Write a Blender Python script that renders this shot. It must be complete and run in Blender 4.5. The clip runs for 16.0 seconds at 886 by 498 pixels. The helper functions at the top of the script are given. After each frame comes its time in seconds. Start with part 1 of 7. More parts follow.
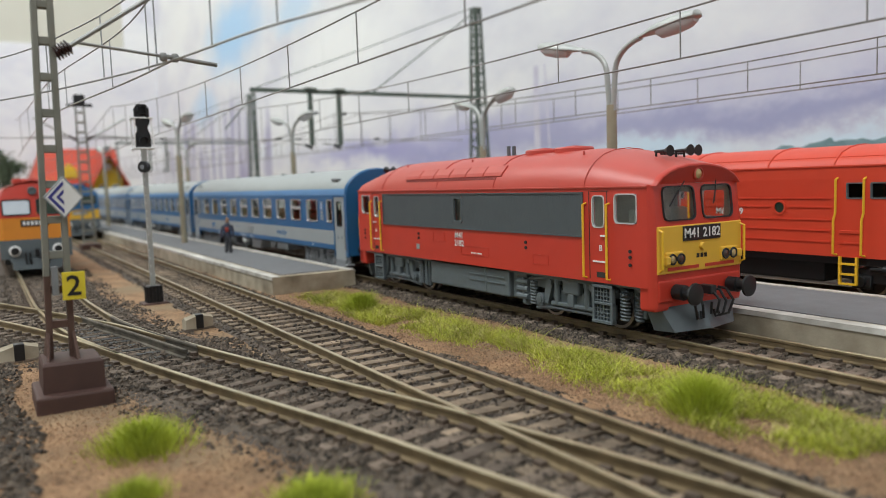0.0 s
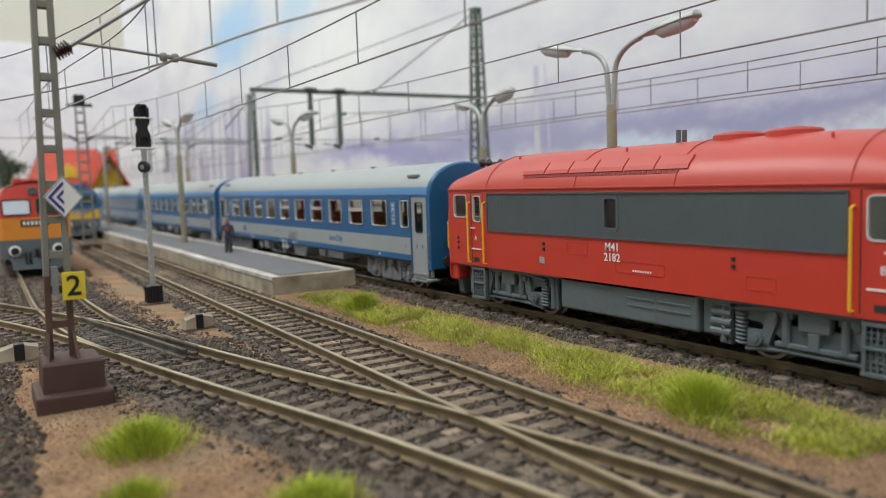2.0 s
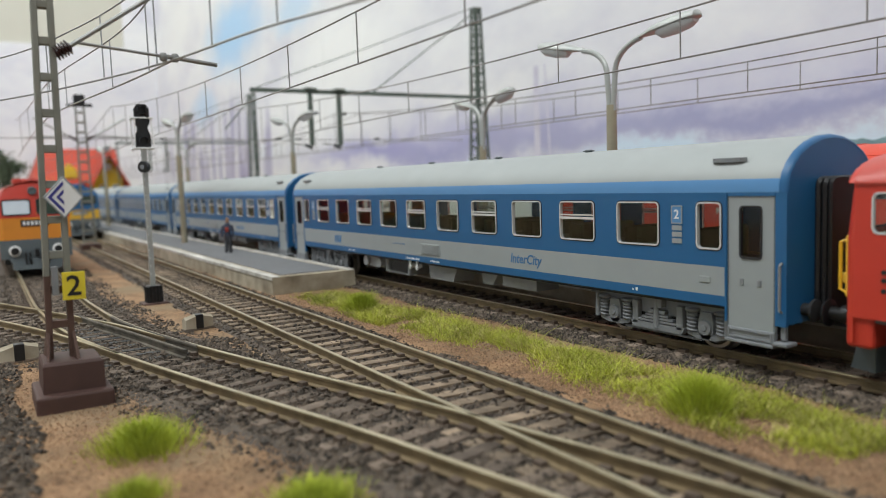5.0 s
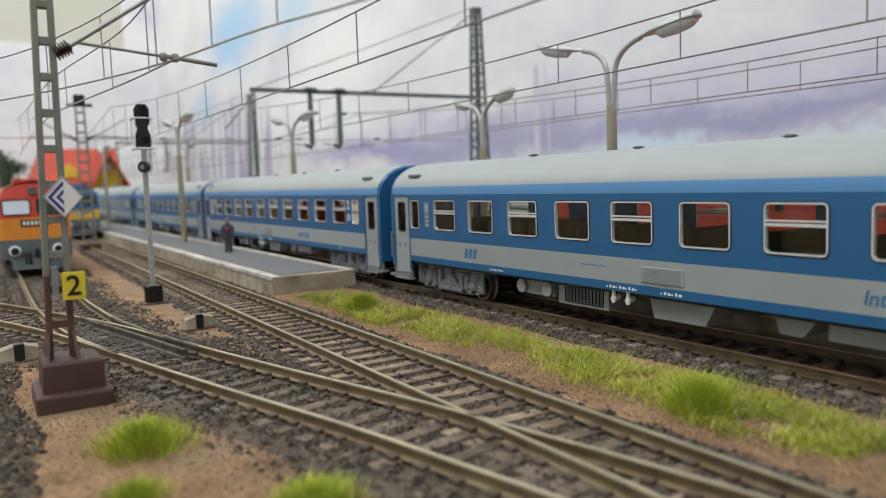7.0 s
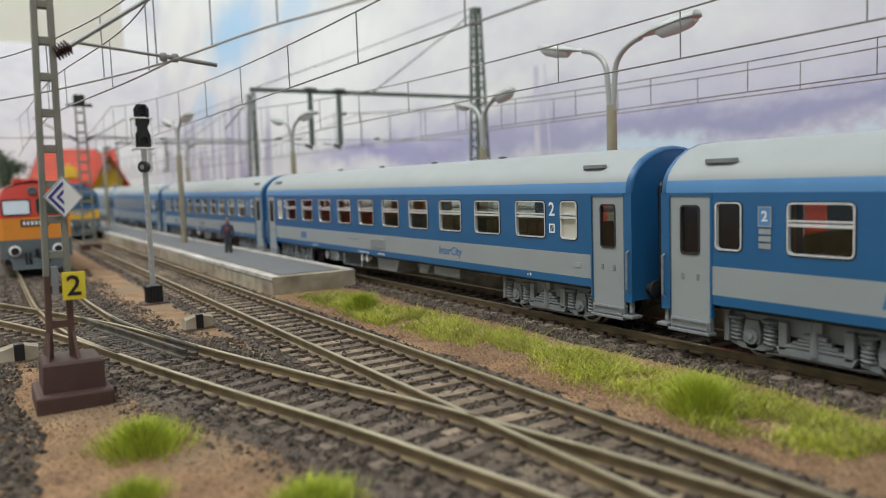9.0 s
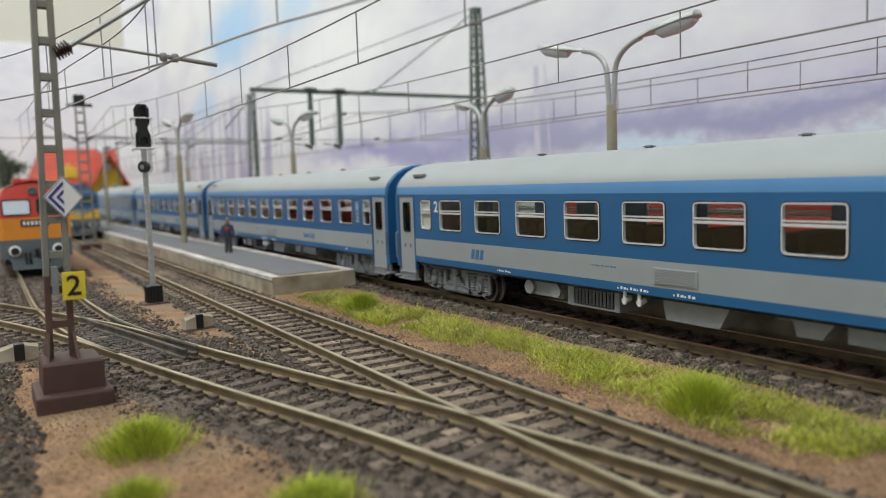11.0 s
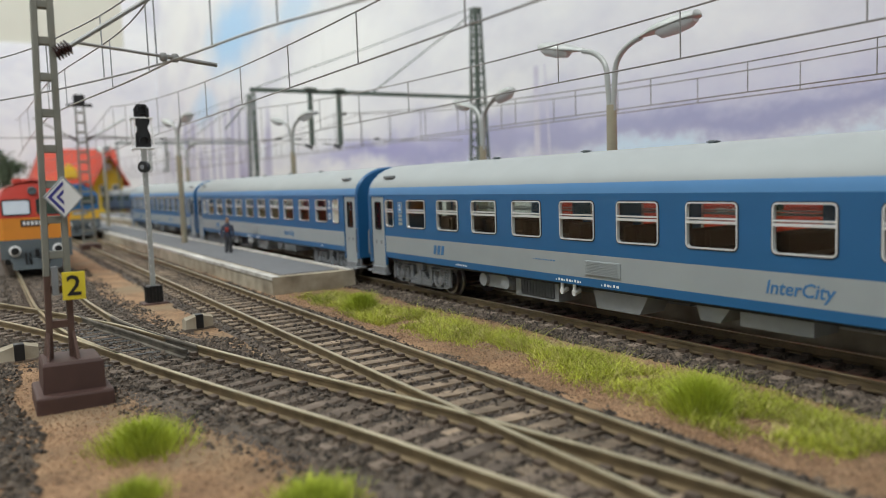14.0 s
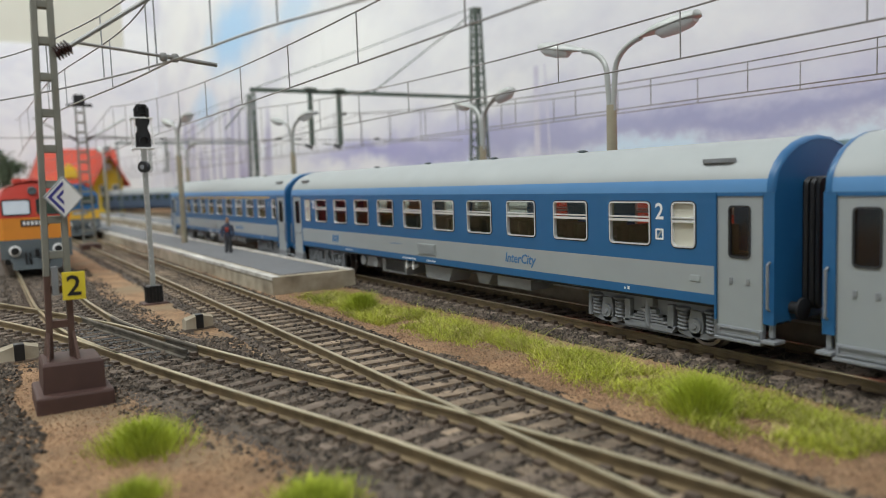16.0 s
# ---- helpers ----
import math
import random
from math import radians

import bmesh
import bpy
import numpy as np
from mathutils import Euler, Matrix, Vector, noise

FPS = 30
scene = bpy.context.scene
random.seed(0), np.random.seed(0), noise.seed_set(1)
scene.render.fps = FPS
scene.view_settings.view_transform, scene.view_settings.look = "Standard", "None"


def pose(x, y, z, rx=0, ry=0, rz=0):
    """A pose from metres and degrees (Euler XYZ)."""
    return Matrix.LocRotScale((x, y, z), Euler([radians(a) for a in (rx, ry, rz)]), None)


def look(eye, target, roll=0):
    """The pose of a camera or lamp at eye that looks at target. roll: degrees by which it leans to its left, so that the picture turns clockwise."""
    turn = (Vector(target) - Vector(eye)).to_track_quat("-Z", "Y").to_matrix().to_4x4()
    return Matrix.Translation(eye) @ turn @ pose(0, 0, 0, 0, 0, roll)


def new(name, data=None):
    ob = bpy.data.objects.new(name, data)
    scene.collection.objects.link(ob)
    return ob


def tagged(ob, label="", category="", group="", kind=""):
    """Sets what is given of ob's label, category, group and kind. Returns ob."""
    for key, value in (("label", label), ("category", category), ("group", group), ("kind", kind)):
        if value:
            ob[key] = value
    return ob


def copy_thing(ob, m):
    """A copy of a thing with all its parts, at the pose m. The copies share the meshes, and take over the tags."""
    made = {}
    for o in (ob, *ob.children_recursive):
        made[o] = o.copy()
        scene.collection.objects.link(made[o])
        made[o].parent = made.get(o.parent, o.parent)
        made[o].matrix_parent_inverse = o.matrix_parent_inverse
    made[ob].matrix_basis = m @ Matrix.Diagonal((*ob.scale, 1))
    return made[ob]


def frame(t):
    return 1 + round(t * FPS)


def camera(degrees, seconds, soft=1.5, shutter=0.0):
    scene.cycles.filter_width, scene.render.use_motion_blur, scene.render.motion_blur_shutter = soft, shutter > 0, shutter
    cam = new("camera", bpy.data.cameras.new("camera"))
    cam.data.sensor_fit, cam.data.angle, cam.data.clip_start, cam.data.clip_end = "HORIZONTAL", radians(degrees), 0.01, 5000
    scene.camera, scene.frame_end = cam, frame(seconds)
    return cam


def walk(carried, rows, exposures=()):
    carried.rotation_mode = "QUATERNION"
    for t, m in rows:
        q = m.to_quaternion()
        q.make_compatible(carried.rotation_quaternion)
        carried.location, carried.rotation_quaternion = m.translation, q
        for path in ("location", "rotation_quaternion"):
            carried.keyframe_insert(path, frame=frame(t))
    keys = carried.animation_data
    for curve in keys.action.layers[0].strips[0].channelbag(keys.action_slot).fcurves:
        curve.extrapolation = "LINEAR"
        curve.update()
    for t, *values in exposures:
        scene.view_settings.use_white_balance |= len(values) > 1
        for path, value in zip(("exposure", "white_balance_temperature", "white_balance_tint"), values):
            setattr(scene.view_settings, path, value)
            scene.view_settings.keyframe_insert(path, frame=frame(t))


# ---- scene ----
# ---- camera: a still camera beside a model railway at 1:87, all lengths below in millimetres ----
MM = 0.001
cam = camera(61.51, 16.0, soft=0.65)
EYE = Vector((0, 0, 0.04098))
CAM_POSE = look(EYE, EYE + Vector((-0.84681, 0.52410, -0.09071)), -2.02)
walk(cam, [(0.0, CAM_POSE), (16.0, CAM_POSE)])
cam.data.dof.use_dof = True
cam.data.dof.focus_distance = 0.205
cam.data.dof.aperture_fstop = 19.0

# ---- room light: soft ceiling lamps over the layout, pale walls ----
scene.view_settings.exposure = 0.0
world = bpy.data.worlds.new("room_air")
scene.world = world
world.use_nodes = True
world.node_tree.nodes["Background"].inputs[0].default_value = (0.9, 0.94, 1.0, 1)
world.node_tree.nodes["Background"].inputs[1].default_value = 0.25


def ceiling_lamp(x, y, z, sx, sy, watts, tx, ty):
    lamp = bpy.data.lights.new("ceiling_lamp", "AREA")
    lamp.shape, lamp.size, lamp.size_y, lamp.energy = "RECTANGLE", sx, sy, watts
    lamp.color = (0.93, 0.975, 0.975)
    ob = new("ceiling_lamp", lamp)
    ob.matrix_world = look((x, y, z), (tx, ty, 0))
    return ob


ceiling_lamp(0.3, -0.6, 1.45, 1.2, 0.5, 16.3, -0.28, 0.16)
ceiling_lamp(-1.25, -0.45, 1.5, 1.2, 0.5, 18.6, -1.15, 0.3)


# ---- materials ----
def mat(name, color, rough=0.5, metal=0.0, var=0.12, scale=300.0, bump=0.0, fine=0.0, spec=0.5, tint=None, random_v=0.0, island=False, coat=0.0):
    """A procedural material: two scales of noise in the colour, fine relief, optional change from object to object."""
    m = bpy.data.materials.new(name)
    m.use_nodes = True
    nt = m.node_tree
    b = nt.nodes["Principled BSDF"]
    b.inputs["Roughness"].default_value = rough
    b.inputs["Metallic"].default_value = metal
    b.inputs["Specular IOR Level"].default_value = spec
    b.inputs["Coat Weight"].default_value = coat
    tc = nt.nodes.new("ShaderNodeTexCoord")
    n1 = nt.nodes.new("ShaderNodeTexNoise")
    n1.inputs["Scale"].default_value = scale
    n1.inputs["Detail"].default_value = 6
    n2 = nt.nodes.new("ShaderNodeTexNoise")
    n2.inputs["Scale"].default_value = scale * 0.13
    n2.inputs["Detail"].default_value = 3
    for n in (n1, n2):
        nt.links.new(tc.outputs["Object"], n.inputs["Vector"])
    ad = nt.nodes.new("ShaderNodeMath")
    ad.operation = "ADD"
    nt.links.new(n1.outputs[0], ad.inputs[0])
    nt.links.new(n2.outputs[0], ad.inputs[1])
    half = nt.nodes.new("ShaderNodeMath")
    half.operation = "MULTIPLY"
    half.inputs[1].default_value = 0.5
    nt.links.new(ad.outputs[0], half.inputs[0])
    ramp = nt.nodes.new("ShaderNodeValToRGB")
    ramp.color_ramp.elements[0].position = 0.3
    ramp.color_ramp.elements[1].position = 0.7
    t = tint or color
    ramp.color_ramp.elements[0].color = (*[c * (1 - var) for c in color], 1)
    ramp.color_ramp.elements[1].color = (*[min(1, c * (1 + var)) for c in t], 1)
    nt.links.new(half.outputs[0], ramp.inputs[0])
    out = ramp.outputs[0]
    if random_v:
        if island:
            src = nt.nodes.new("ShaderNodeNewGeometry").outputs["Random Per Island"]
        else:
            src = nt.nodes.new("ShaderNodeObjectInfo").outputs["Random"]
        mr = nt.nodes.new("ShaderNodeMapRange")
        mr.inputs[3].default_value, mr.inputs[4].default_value = 1 - random_v, 1 + random_v
        nt.links.new(src, mr.inputs[0])
        hs = nt.nodes.new("ShaderNodeHueSaturation")
        nt.links.new(mr.outputs[0], hs.inputs["Value"])
        nt.links.new(out, hs.inputs["Color"])
        out = hs.outputs[0]
    nt.links.new(out, b.inputs["Base Color"])
    if bump:
        bp = nt.nodes.new("ShaderNodeBump")
        bp.inputs["Strength"].default_value = 0.6
        bp.inputs["Distance"].default_value = bump * MM
        n3 = nt.nodes.new("ShaderNodeTexNoise")
        n3.inputs["Scale"].default_value = fine or scale * 3
        n3.inputs["Detail"].default_value = 4
        nt.links.new(tc.outputs["Object"], n3.inputs["Vector"])
        nt.links.new(n3.outputs[0], bp.inputs["Height"])
        nt.links.new(bp.outputs[0], b.inputs["Normal"])
    return m


def glass(name, color=(0.66, 0.70, 0.66), clear=0.75):
    """Thin clear plastic: mostly see-through with a glossy face."""
    m = bpy.data.materials.new(name)
    m.use_nodes = True
    nt = m.node_tree
    nt.nodes.remove(nt.nodes["Principled BSDF"])
    tr = nt.nodes.new("ShaderNodeBsdfTransparent")
    tr.inputs[0].default_value = (*color, 1)
    gl = nt.nodes.new("ShaderNodeBsdfGlossy")
    gl.inputs["Roughness"].default_value = 0.06
    lw = nt.nodes.new("ShaderNodeLayerWeight")
    lw.inputs[0].default_value = 0.5
    pw = nt.nodes.new("ShaderNodeMath")
    pw.operation = "POWER"
    pw.inputs[1].default_value = 4.0
    fr = nt.nodes.new("ShaderNodeMath")
    fr.operation = "MULTIPLY_ADD"
    fr.inputs[1].default_value, fr.inputs[2].default_value = 0.55, 0.03
    nt.links.new(lw.outputs["Facing"], pw.inputs[0])
    nt.links.new(pw.outputs[0], fr.inputs[0])
    mx = nt.nodes.new("ShaderNodeMixShader")
    nt.links.new(fr.outputs[0], mx.inputs[0])
    nt.links.new(tr.outputs[0], mx.inputs[1])
    nt.links.new(gl.outputs[0], mx.inputs[2])
    nt.links.new(mx.outputs[0], nt.nodes["Material Output"].inputs[0])
    return m


M_RED = mat("red_paint", (0.58, 0.048, 0.028), 0.36, var=0.06, scale=120, bump=0.01, fine=4000)
M_ROOFRED = mat("roof_red_paint", (0.52, 0.066, 0.046), 0.38, var=0.07, scale=120, bump=0.01, fine=4000)
M_M61RED = mat("orange_red_paint", (0.68, 0.06, 0.024), 0.45, var=0.06, scale=120)
M_YEL = mat("yellow_paint", (0.80, 0.47, 0.05), 0.45, var=0.06, scale=200)
M_HAND = mat("handrail_yellow", (0.85, 0.50, 0.03), 0.4, var=0.05)
M_GRILLE = mat("dark_grey_grille", (0.085, 0.10, 0.108), 0.5, var=0.1, scale=200)
M_UNDER = mat("grey_underframe", (0.115, 0.138, 0.148), 0.5, var=0.12, scale=500, bump=0.03)
M_COACHUNDER = mat("light_grey_bogie", (0.215, 0.225, 0.235), 0.5, var=0.12, scale=500, bump=0.03)
M_CAB = mat("pale_cab_lining", (0.66, 0.66, 0.60), 0.6, var=0.05)
M_SLOT = mat("shaded_red_slot", (0.20, 0.022, 0.016), 0.7, var=0.1)
M_BLACK = mat("black_plastic", (0.012, 0.012, 0.013), 0.45, var=0.2)
M_EQUIP = mat("pale_equipment_grey", (0.27, 0.28, 0.285), 0.55, var=0.14, scale=300, bump=0.03)
# near-black for door seams; inside bodies and bogies it stands in for shade
M_DARK = mat("seam_and_inner_shade_dark", (0.03, 0.028, 0.026), 0.8, var=0.2)
M_WHITE = mat("white_print", (0.82, 0.82, 0.8), 0.5, var=0.03)
M_STEEL = mat("wheel_steel", (0.55, 0.53, 0.50), 0.32, 1.0, var=0.15, scale=600)
M_WHEELDARK = mat("wheel_face", (0.05, 0.045, 0.042), 0.5, var=0.2)
M_BLUE = mat("coach_blue", (0.018, 0.115, 0.27), 0.38, var=0.05, scale=120, bump=0.008, fine=4000)
# colour of the sign plates, and of the gloss highlight painted along the roof edge
M_LBLUE = mat("gloss_edge_and_sign_blue", (0.10, 0.26, 0.50), 0.35, var=0.05, scale=120)
M_CGREY = mat("coach_grey", (0.315, 0.34, 0.345), 0.45, var=0.05, scale=150)
M_CROOF = mat("coach_roof_grey", (0.355, 0.375, 0.37), 0.55, var=0.06, scale=90, bump=0.01, fine=3000)
M_BRAND = mat("lettering_blue", (0.05, 0.17, 0.36), 0.5, var=0.03)
M_FRAME = mat("window_aluminium", (0.78, 0.79, 0.79), 0.25, 0.45, var=0.05)
M_GLASS = glass("window_clear", (0.80, 0.83, 0.80))
M_CABGLASS = glass("cab_window_clear", (0.93, 0.95, 0.94))
M_MILK = mat("milk_glass", (0.55, 0.53, 0.44), 0.25, var=0.05)
M_SEAT = mat("seat_brown", (0.07, 0.02, 0.015), 0.8, var=0.2)
M_SEATG = mat("seat_green", (0.14, 0.18, 0.07), 0.8, var=0.2)
M_INNER = mat("inner_brown", (0.085, 0.06, 0.04), 0.7, var=0.1)
M_PILLOW = mat("dark_rubber", (0.02, 0.02, 0.022), 0.7, var=0.2)
M_RAILOLD = mat("blackened_rail", (0.06, 0.056, 0.05), 0.9, 0.0, var=0.5, scale=180, bump=0.05, spec=0.12, tint=(0.15, 0.13, 0.105))
M_RAIL = mat("weathered_rail_side", (0.15, 0.105, 0.056), 0.6, 0.2, var=0.3, scale=250, bump=0.05, tint=(0.24, 0.175, 0.095))
M_RAILTOP = mat("worn_rail_head", (0.44, 0.36, 0.21), 0.33, 0.7, var=0.3, scale=80, tint=(0.52, 0.45, 0.30))
M_SLEEP = mat("sleeper_brown", (0.145, 0.098, 0.066), 0.85, var=0.35, scale=350, bump=0.15, fine=900, random_v=0.35, tint=(0.22, 0.17, 0.13))
M_SLEEPM = mat("sleeper_tan", (0.15, 0.105, 0.068), 0.85, var=0.35, scale=350, bump=0.15, fine=900, random_v=0.4, tint=(0.23, 0.17, 0.115))
M_CLIP = mat("rail_clip", (0.10, 0.07, 0.05), 0.7, var=0.3)
M_STONE = mat("ballast_stone", (0.098, 0.075, 0.056), 0.9, var=0.25, scale=700, random_v=0.75, island=True)
M_BED = mat("ballast_bed", (0.055, 0.043, 0.035), 0.95, var=0.5, scale=500, bump=0.5, fine=900, tint=(0.11, 0.085, 0.065))
M_CONC = mat("platform_concrete", (0.22, 0.165, 0.10), 0.85, var=0.35, scale=110, bump=0.1, fine=1500, tint=(0.47, 0.41, 0.31))
M_ASPH = mat("platform_asphalt", (0.16, 0.16, 0.165), 0.9, var=0.14, scale=200, bump=0.1, fine=2500)
M_EDGE = mat("worn_white_edge", (0.42, 0.37, 0.30), 0.8, var=0.35, scale=160, bump=0.15, fine=1200, tint=(0.62, 0.60, 0.56))
M_MAST = mat("mast_grey_green", (0.22, 0.22, 0.185), 0.55, 0.1, var=0.2, scale=250)
M_MASTG = mat("mast_green", (0.11, 0.14, 0.115), 0.55, 0.1, var=0.2, scale=250)
M_MASTRUST = mat("mast_rusty_foot", (0.10, 0.052, 0.038), 0.7, var=0.3, scale=250)
M_BROWN = mat("brown_base", (0.075, 0.036, 0.028), 0.6, var=0.2, scale=250, bump=0.05)
M_INSUL = mat("insulator_brown", (0.045, 0.015, 0.012), 0.35, var=0.2)
M_ARM = mat("arm_grey", (0.26, 0.26, 0.25), 0.4, 0.3, var=0.15)
M_LAMP = mat("lamp_grey", (0.42, 0.43, 0.41), 0.38, 0.2, var=0.12, scale=300)
M_LAMPBASE = mat("lamp_beige", (0.33, 0.29, 0.20), 0.6, var=0.15, scale=300)
M_WIRE = mat("wire", (0.24, 0.23, 0.22), 0.4, 0.5, var=0.2)
M_WIREL = mat("wire_bright", (0.42, 0.42, 0.42), 0.35, 0.8, var=0.2)
M_SIGN = mat("sign_yellow", (0.75, 0.60, 0.035), 0.5, var=0.05)
M_SIGNBLUE = mat("sign_blue", (0.05, 0.05, 0.26), 0.5, var=0.05)
M_GRASS = mat("grass_green", (0.27, 0.33, 0.03), 0.85, var=0.45, scale=60, random_v=0.6, island=True, tint=(0.42, 0.43, 0.05))
M_GRASS2 = mat("tuft_green", (0.26, 0.34, 0.022), 0.85, var=0.4, scale=60, random_v=0.4, island=True, tint=(0.42, 0.47, 0.05))
M_STRAW = mat("dry_straw", (0.42, 0.35, 0.10), 0.85, var=0.3, scale=60, random_v=0.3, island=True, tint=(0.55, 0.48, 0.18))
M_TRUNK = mat("tree_trunk", (0.06, 0.045, 0.03), 0.9, var=0.3)
M_LEAF = mat("tree_leaf", (0.10, 0.13, 0.075), 0.8, var=0.3, random_v=0.4, island=True)


# ---- mesh helpers (millimetres in, metres out) ----
def part(name, bm, material, parent=None, label="", smooth=False, at=None):
    """Links a bmesh as one mesh object under a thing or a part."""
    me = bpy.data.meshes.new(name)
    bmesh.ops.recalc_face_normals(bm, faces=bm.faces)
    bm.transform(Matrix.Scale(MM, 4))
    bm.to_mesh(me)
    bm.free()
    for m in (material if isinstance(material, (list, tuple)) else [material]):
        me.materials.append(m)
    if smooth:
        for p in me.polygons:
            p.use_smooth = True
        me.set_sharp_from_angle(angle=radians(35))
    ob = new(name, me)
    if parent:
        ob.parent = parent
    if at is not None:
        ob.matrix_basis = at
    if label:
        ob["label"] = label
    return ob


def same_mesh(name, ob, parent, at):
    """Another part that shares a mesh."""
    o = new(name, ob.data)
    o.parent = parent
    o.matrix_basis = at
    return o


def mpose(x, y, z, rx=0, ry=0, rz=0):
    return pose(x * MM, y * MM, z * MM, rx, ry, rz)


def thing(name, x=0, y=0, z=0, rz=0, label="", category="", group="", kind=""):
    ob = new(name)
    ob.empty_display_size = 0.01
    ob.matrix_basis = mpose(x, y, z, 0, 0, rz)
    return tagged(ob, label, category, group, kind)


def box(bm, x0, x1, y0, y1, z0, z1, bev=0.0, mi=0):
    vs = [bm.verts.new(p) for p in ((x0, y0, z0), (x1, y0, z0), (x1, y1, z0), (x0, y1, z0), (x0, y0, z1), (x1, y0, z1), (x1, y1, z1), (x0, y1, z1))]
    fs = [bm.faces.new([vs[i] for i in q]) for q in ((3, 2, 1, 0), (4, 5, 6, 7), (0, 1, 5, 4), (1, 2, 6, 5), (2, 3, 7, 6), (3, 0, 4, 7))]
    for f in fs:
        f.material_index = mi
    if bev:
        es = list({e for f in fs for e in f.edges})
        bmesh.ops.bevel(bm, geom=es, offset=bev, segments=2, affect="EDGES", profile=0.5)
    return bm


def B():
    return bmesh.new()


def cyl(bm, p0, p1, r0, r1=None, n=12, mi=0):
    p0, p1 = Vector(p0), Vector(p1)
    r1 = r0 if r1 is None else r1
    d = (p1 - p0).normalized()
    a = d.orthogonal().normalized()
    c = d.cross(a)
    rings = []
    for p, r in ((p0, r0), (p1, r1)):
        rings.append([bm.verts.new(p + (a * math.cos(2 * math.pi * i / n) + c * math.sin(2 * math.pi * i / n)) * r) for i in range(n)])
    for i in range(n):
        f = bm.faces.new((rings[0][i], rings[0][(i + 1) % n], rings[1][(i + 1) % n], rings[1][i]))
        f.material_index = mi
    bm.faces.new(rings[0][::-1]).material_index = mi
    bm.faces.new(rings[1]).material_index = mi
    return bm


def tube(bm, pts, r, n=8, mi=0):
    """A round bar along a bent line; r may be one radius for each point."""
    pts = [Vector(p) for p in pts]
    rs = r if isinstance(r, (list, tuple)) else [r] * len(pts)
    d = (pts[1] - pts[0]).normalized()
    a = d.orthogonal().normalized()
    rings = []
    for k, p in enumerate(pts):
        d = (pts[min(k + 1, len(pts) - 1)] - pts[max(k - 1, 0)]).normalized()
        a = (a - d * a.dot(d)).normalized()
        c = d.cross(a)
        rings.append([bm.verts.new(p + (a * math.cos(2 * math.pi * i / n) + c * math.sin(2 * math.pi * i / n)) * rs[k]) for i in range(n)])
    for q, s in zip(rings, rings[1:]):
        for i in range(n):
            bm.faces.new((q[i], q[(i + 1) % n], s[(i + 1) % n], s[i])).material_index = mi
    bm.faces.new(rings[0][::-1]).material_index = mi
    bm.faces.new(rings[-1]).material_index = mi
    return bm


def loft(bm, rings, closed=True, caps=True, mi=0):
    """Skins a row of equal rings of points."""
    vs = [[bm.verts.new(p) for p in r] for r in rings]
    n = len(vs[0])
    for q, s in zip(vs, vs[1:]):
        for i in range(n if closed else n - 1):
            bm.faces.new((q[i], q[(i + 1) % n], s[(i + 1) % n], s[i])).material_index = mi
    if caps:
        bm.faces.new(vs[0][::-1]).material_index = mi
        bm.faces.new(vs[-1]).material_index = mi
    return bm


def lathe(bm, prof, n=24, axis="y", mi=0):
    """Turns a profile of (radius, place along the axis)."""
    rings = []
    for r, h in prof:
        ring = []
        for i in range(n):
            c, s = r * math.cos(2 * math.pi * i / n), r * math.sin(2 * math.pi * i / n)
            ring.append({"y": (c, h, s), "z": (c, s, h), "x": (h, c, s)}[axis])
        rings.append(ring)
    return loft(bm, rings, mi=mi)


def prism(bm, outline, axis, a0, a1, mi=0):
    def pt(u, v, a):
        return {"y": (u, a, v), "x": (a, u, v), "z": (u, v, a)}[axis]
    return loft(bm, [[pt(u, v, a0) for u, v in outline], [pt(u, v, a1) for u, v in outline]], mi=mi)


def rrect(x0, x1, z0, z1, r, n=4):
    pts = []
    for cx, cz, a0 in ((x1 - r, z1 - r, 0), (x0 + r, z1 - r, 90), (x0 + r, z0 + r, 180), (x1 - r, z0 + r, 270)):
        for i in range(n + 1):
            a = radians(a0 + 90 * i / n)
            pts.append((cx + r * math.cos(a), cz + r * math.sin(a)))
    return pts


def ring_frame(bm, x0, x1, z0, z1, r, w, y0, y1, mi=0):
    """A rounded frame in the x-z plane from y0 (outside) to y1."""
    o, i = rrect(x0, x1, z0, z1, r), rrect(x0 + w, x1 - w, z0 + w, z1 - w, max(r - w, 0.15))
    rings = [[(u, y1, v) for u, v in o], [(u, y0, v) for u, v in o], [(u, y0, v) for u, v in i], [(u, y1, v) for u, v in i]]
    vs = [[bm.verts.new(p) for p in q] for q in rings]
    n = len(o)
    for q, s in zip(vs, vs[1:] + vs[:1]):
        for k in range(n):
            bm.faces.new((q[k], q[(k + 1) % n], s[(k + 1) % n], s[k])).material_index = mi
    return bm


def writing(name, words, size, material, parent, m, label="", slant=0.0):
    """Raised letters of the built-in font as a mesh."""
    cu = bpy.data.curves.new(name, "FONT")
    cu.body, cu.size, cu.extrude, cu.resolution_u, cu.offset = words, size * MM, 0.00003, 2, size * 0.000014
    cu.align_x, cu.align_y, cu.shear = "CENTER", "CENTER", slant
    tmp = bpy.data.objects.new(name, cu)
    scene.collection.objects.link(tmp)
    me = bpy.data.meshes.new_from_object(tmp.evaluated_get(bpy.context.evaluated_depsgraph_get()))
    bpy.data.objects.remove(tmp)
    me.materials.clear()
    me.materials.append(material)
    ob = new(name, me)
    ob.parent = parent
    ob.matrix_basis = m
    if label:
        ob["label"] = label
    return ob


SIDE = Matrix.Rotation(radians(90), 4, "X")   # letters that stand upright and face -y
FRONT = Matrix.Rotation(radians(90), 4, "Z") @ SIDE   # letters that face +x
# ---- the setting: baseboard ground, backdrop, end wall, room ----
GROUND_Z = -3.4


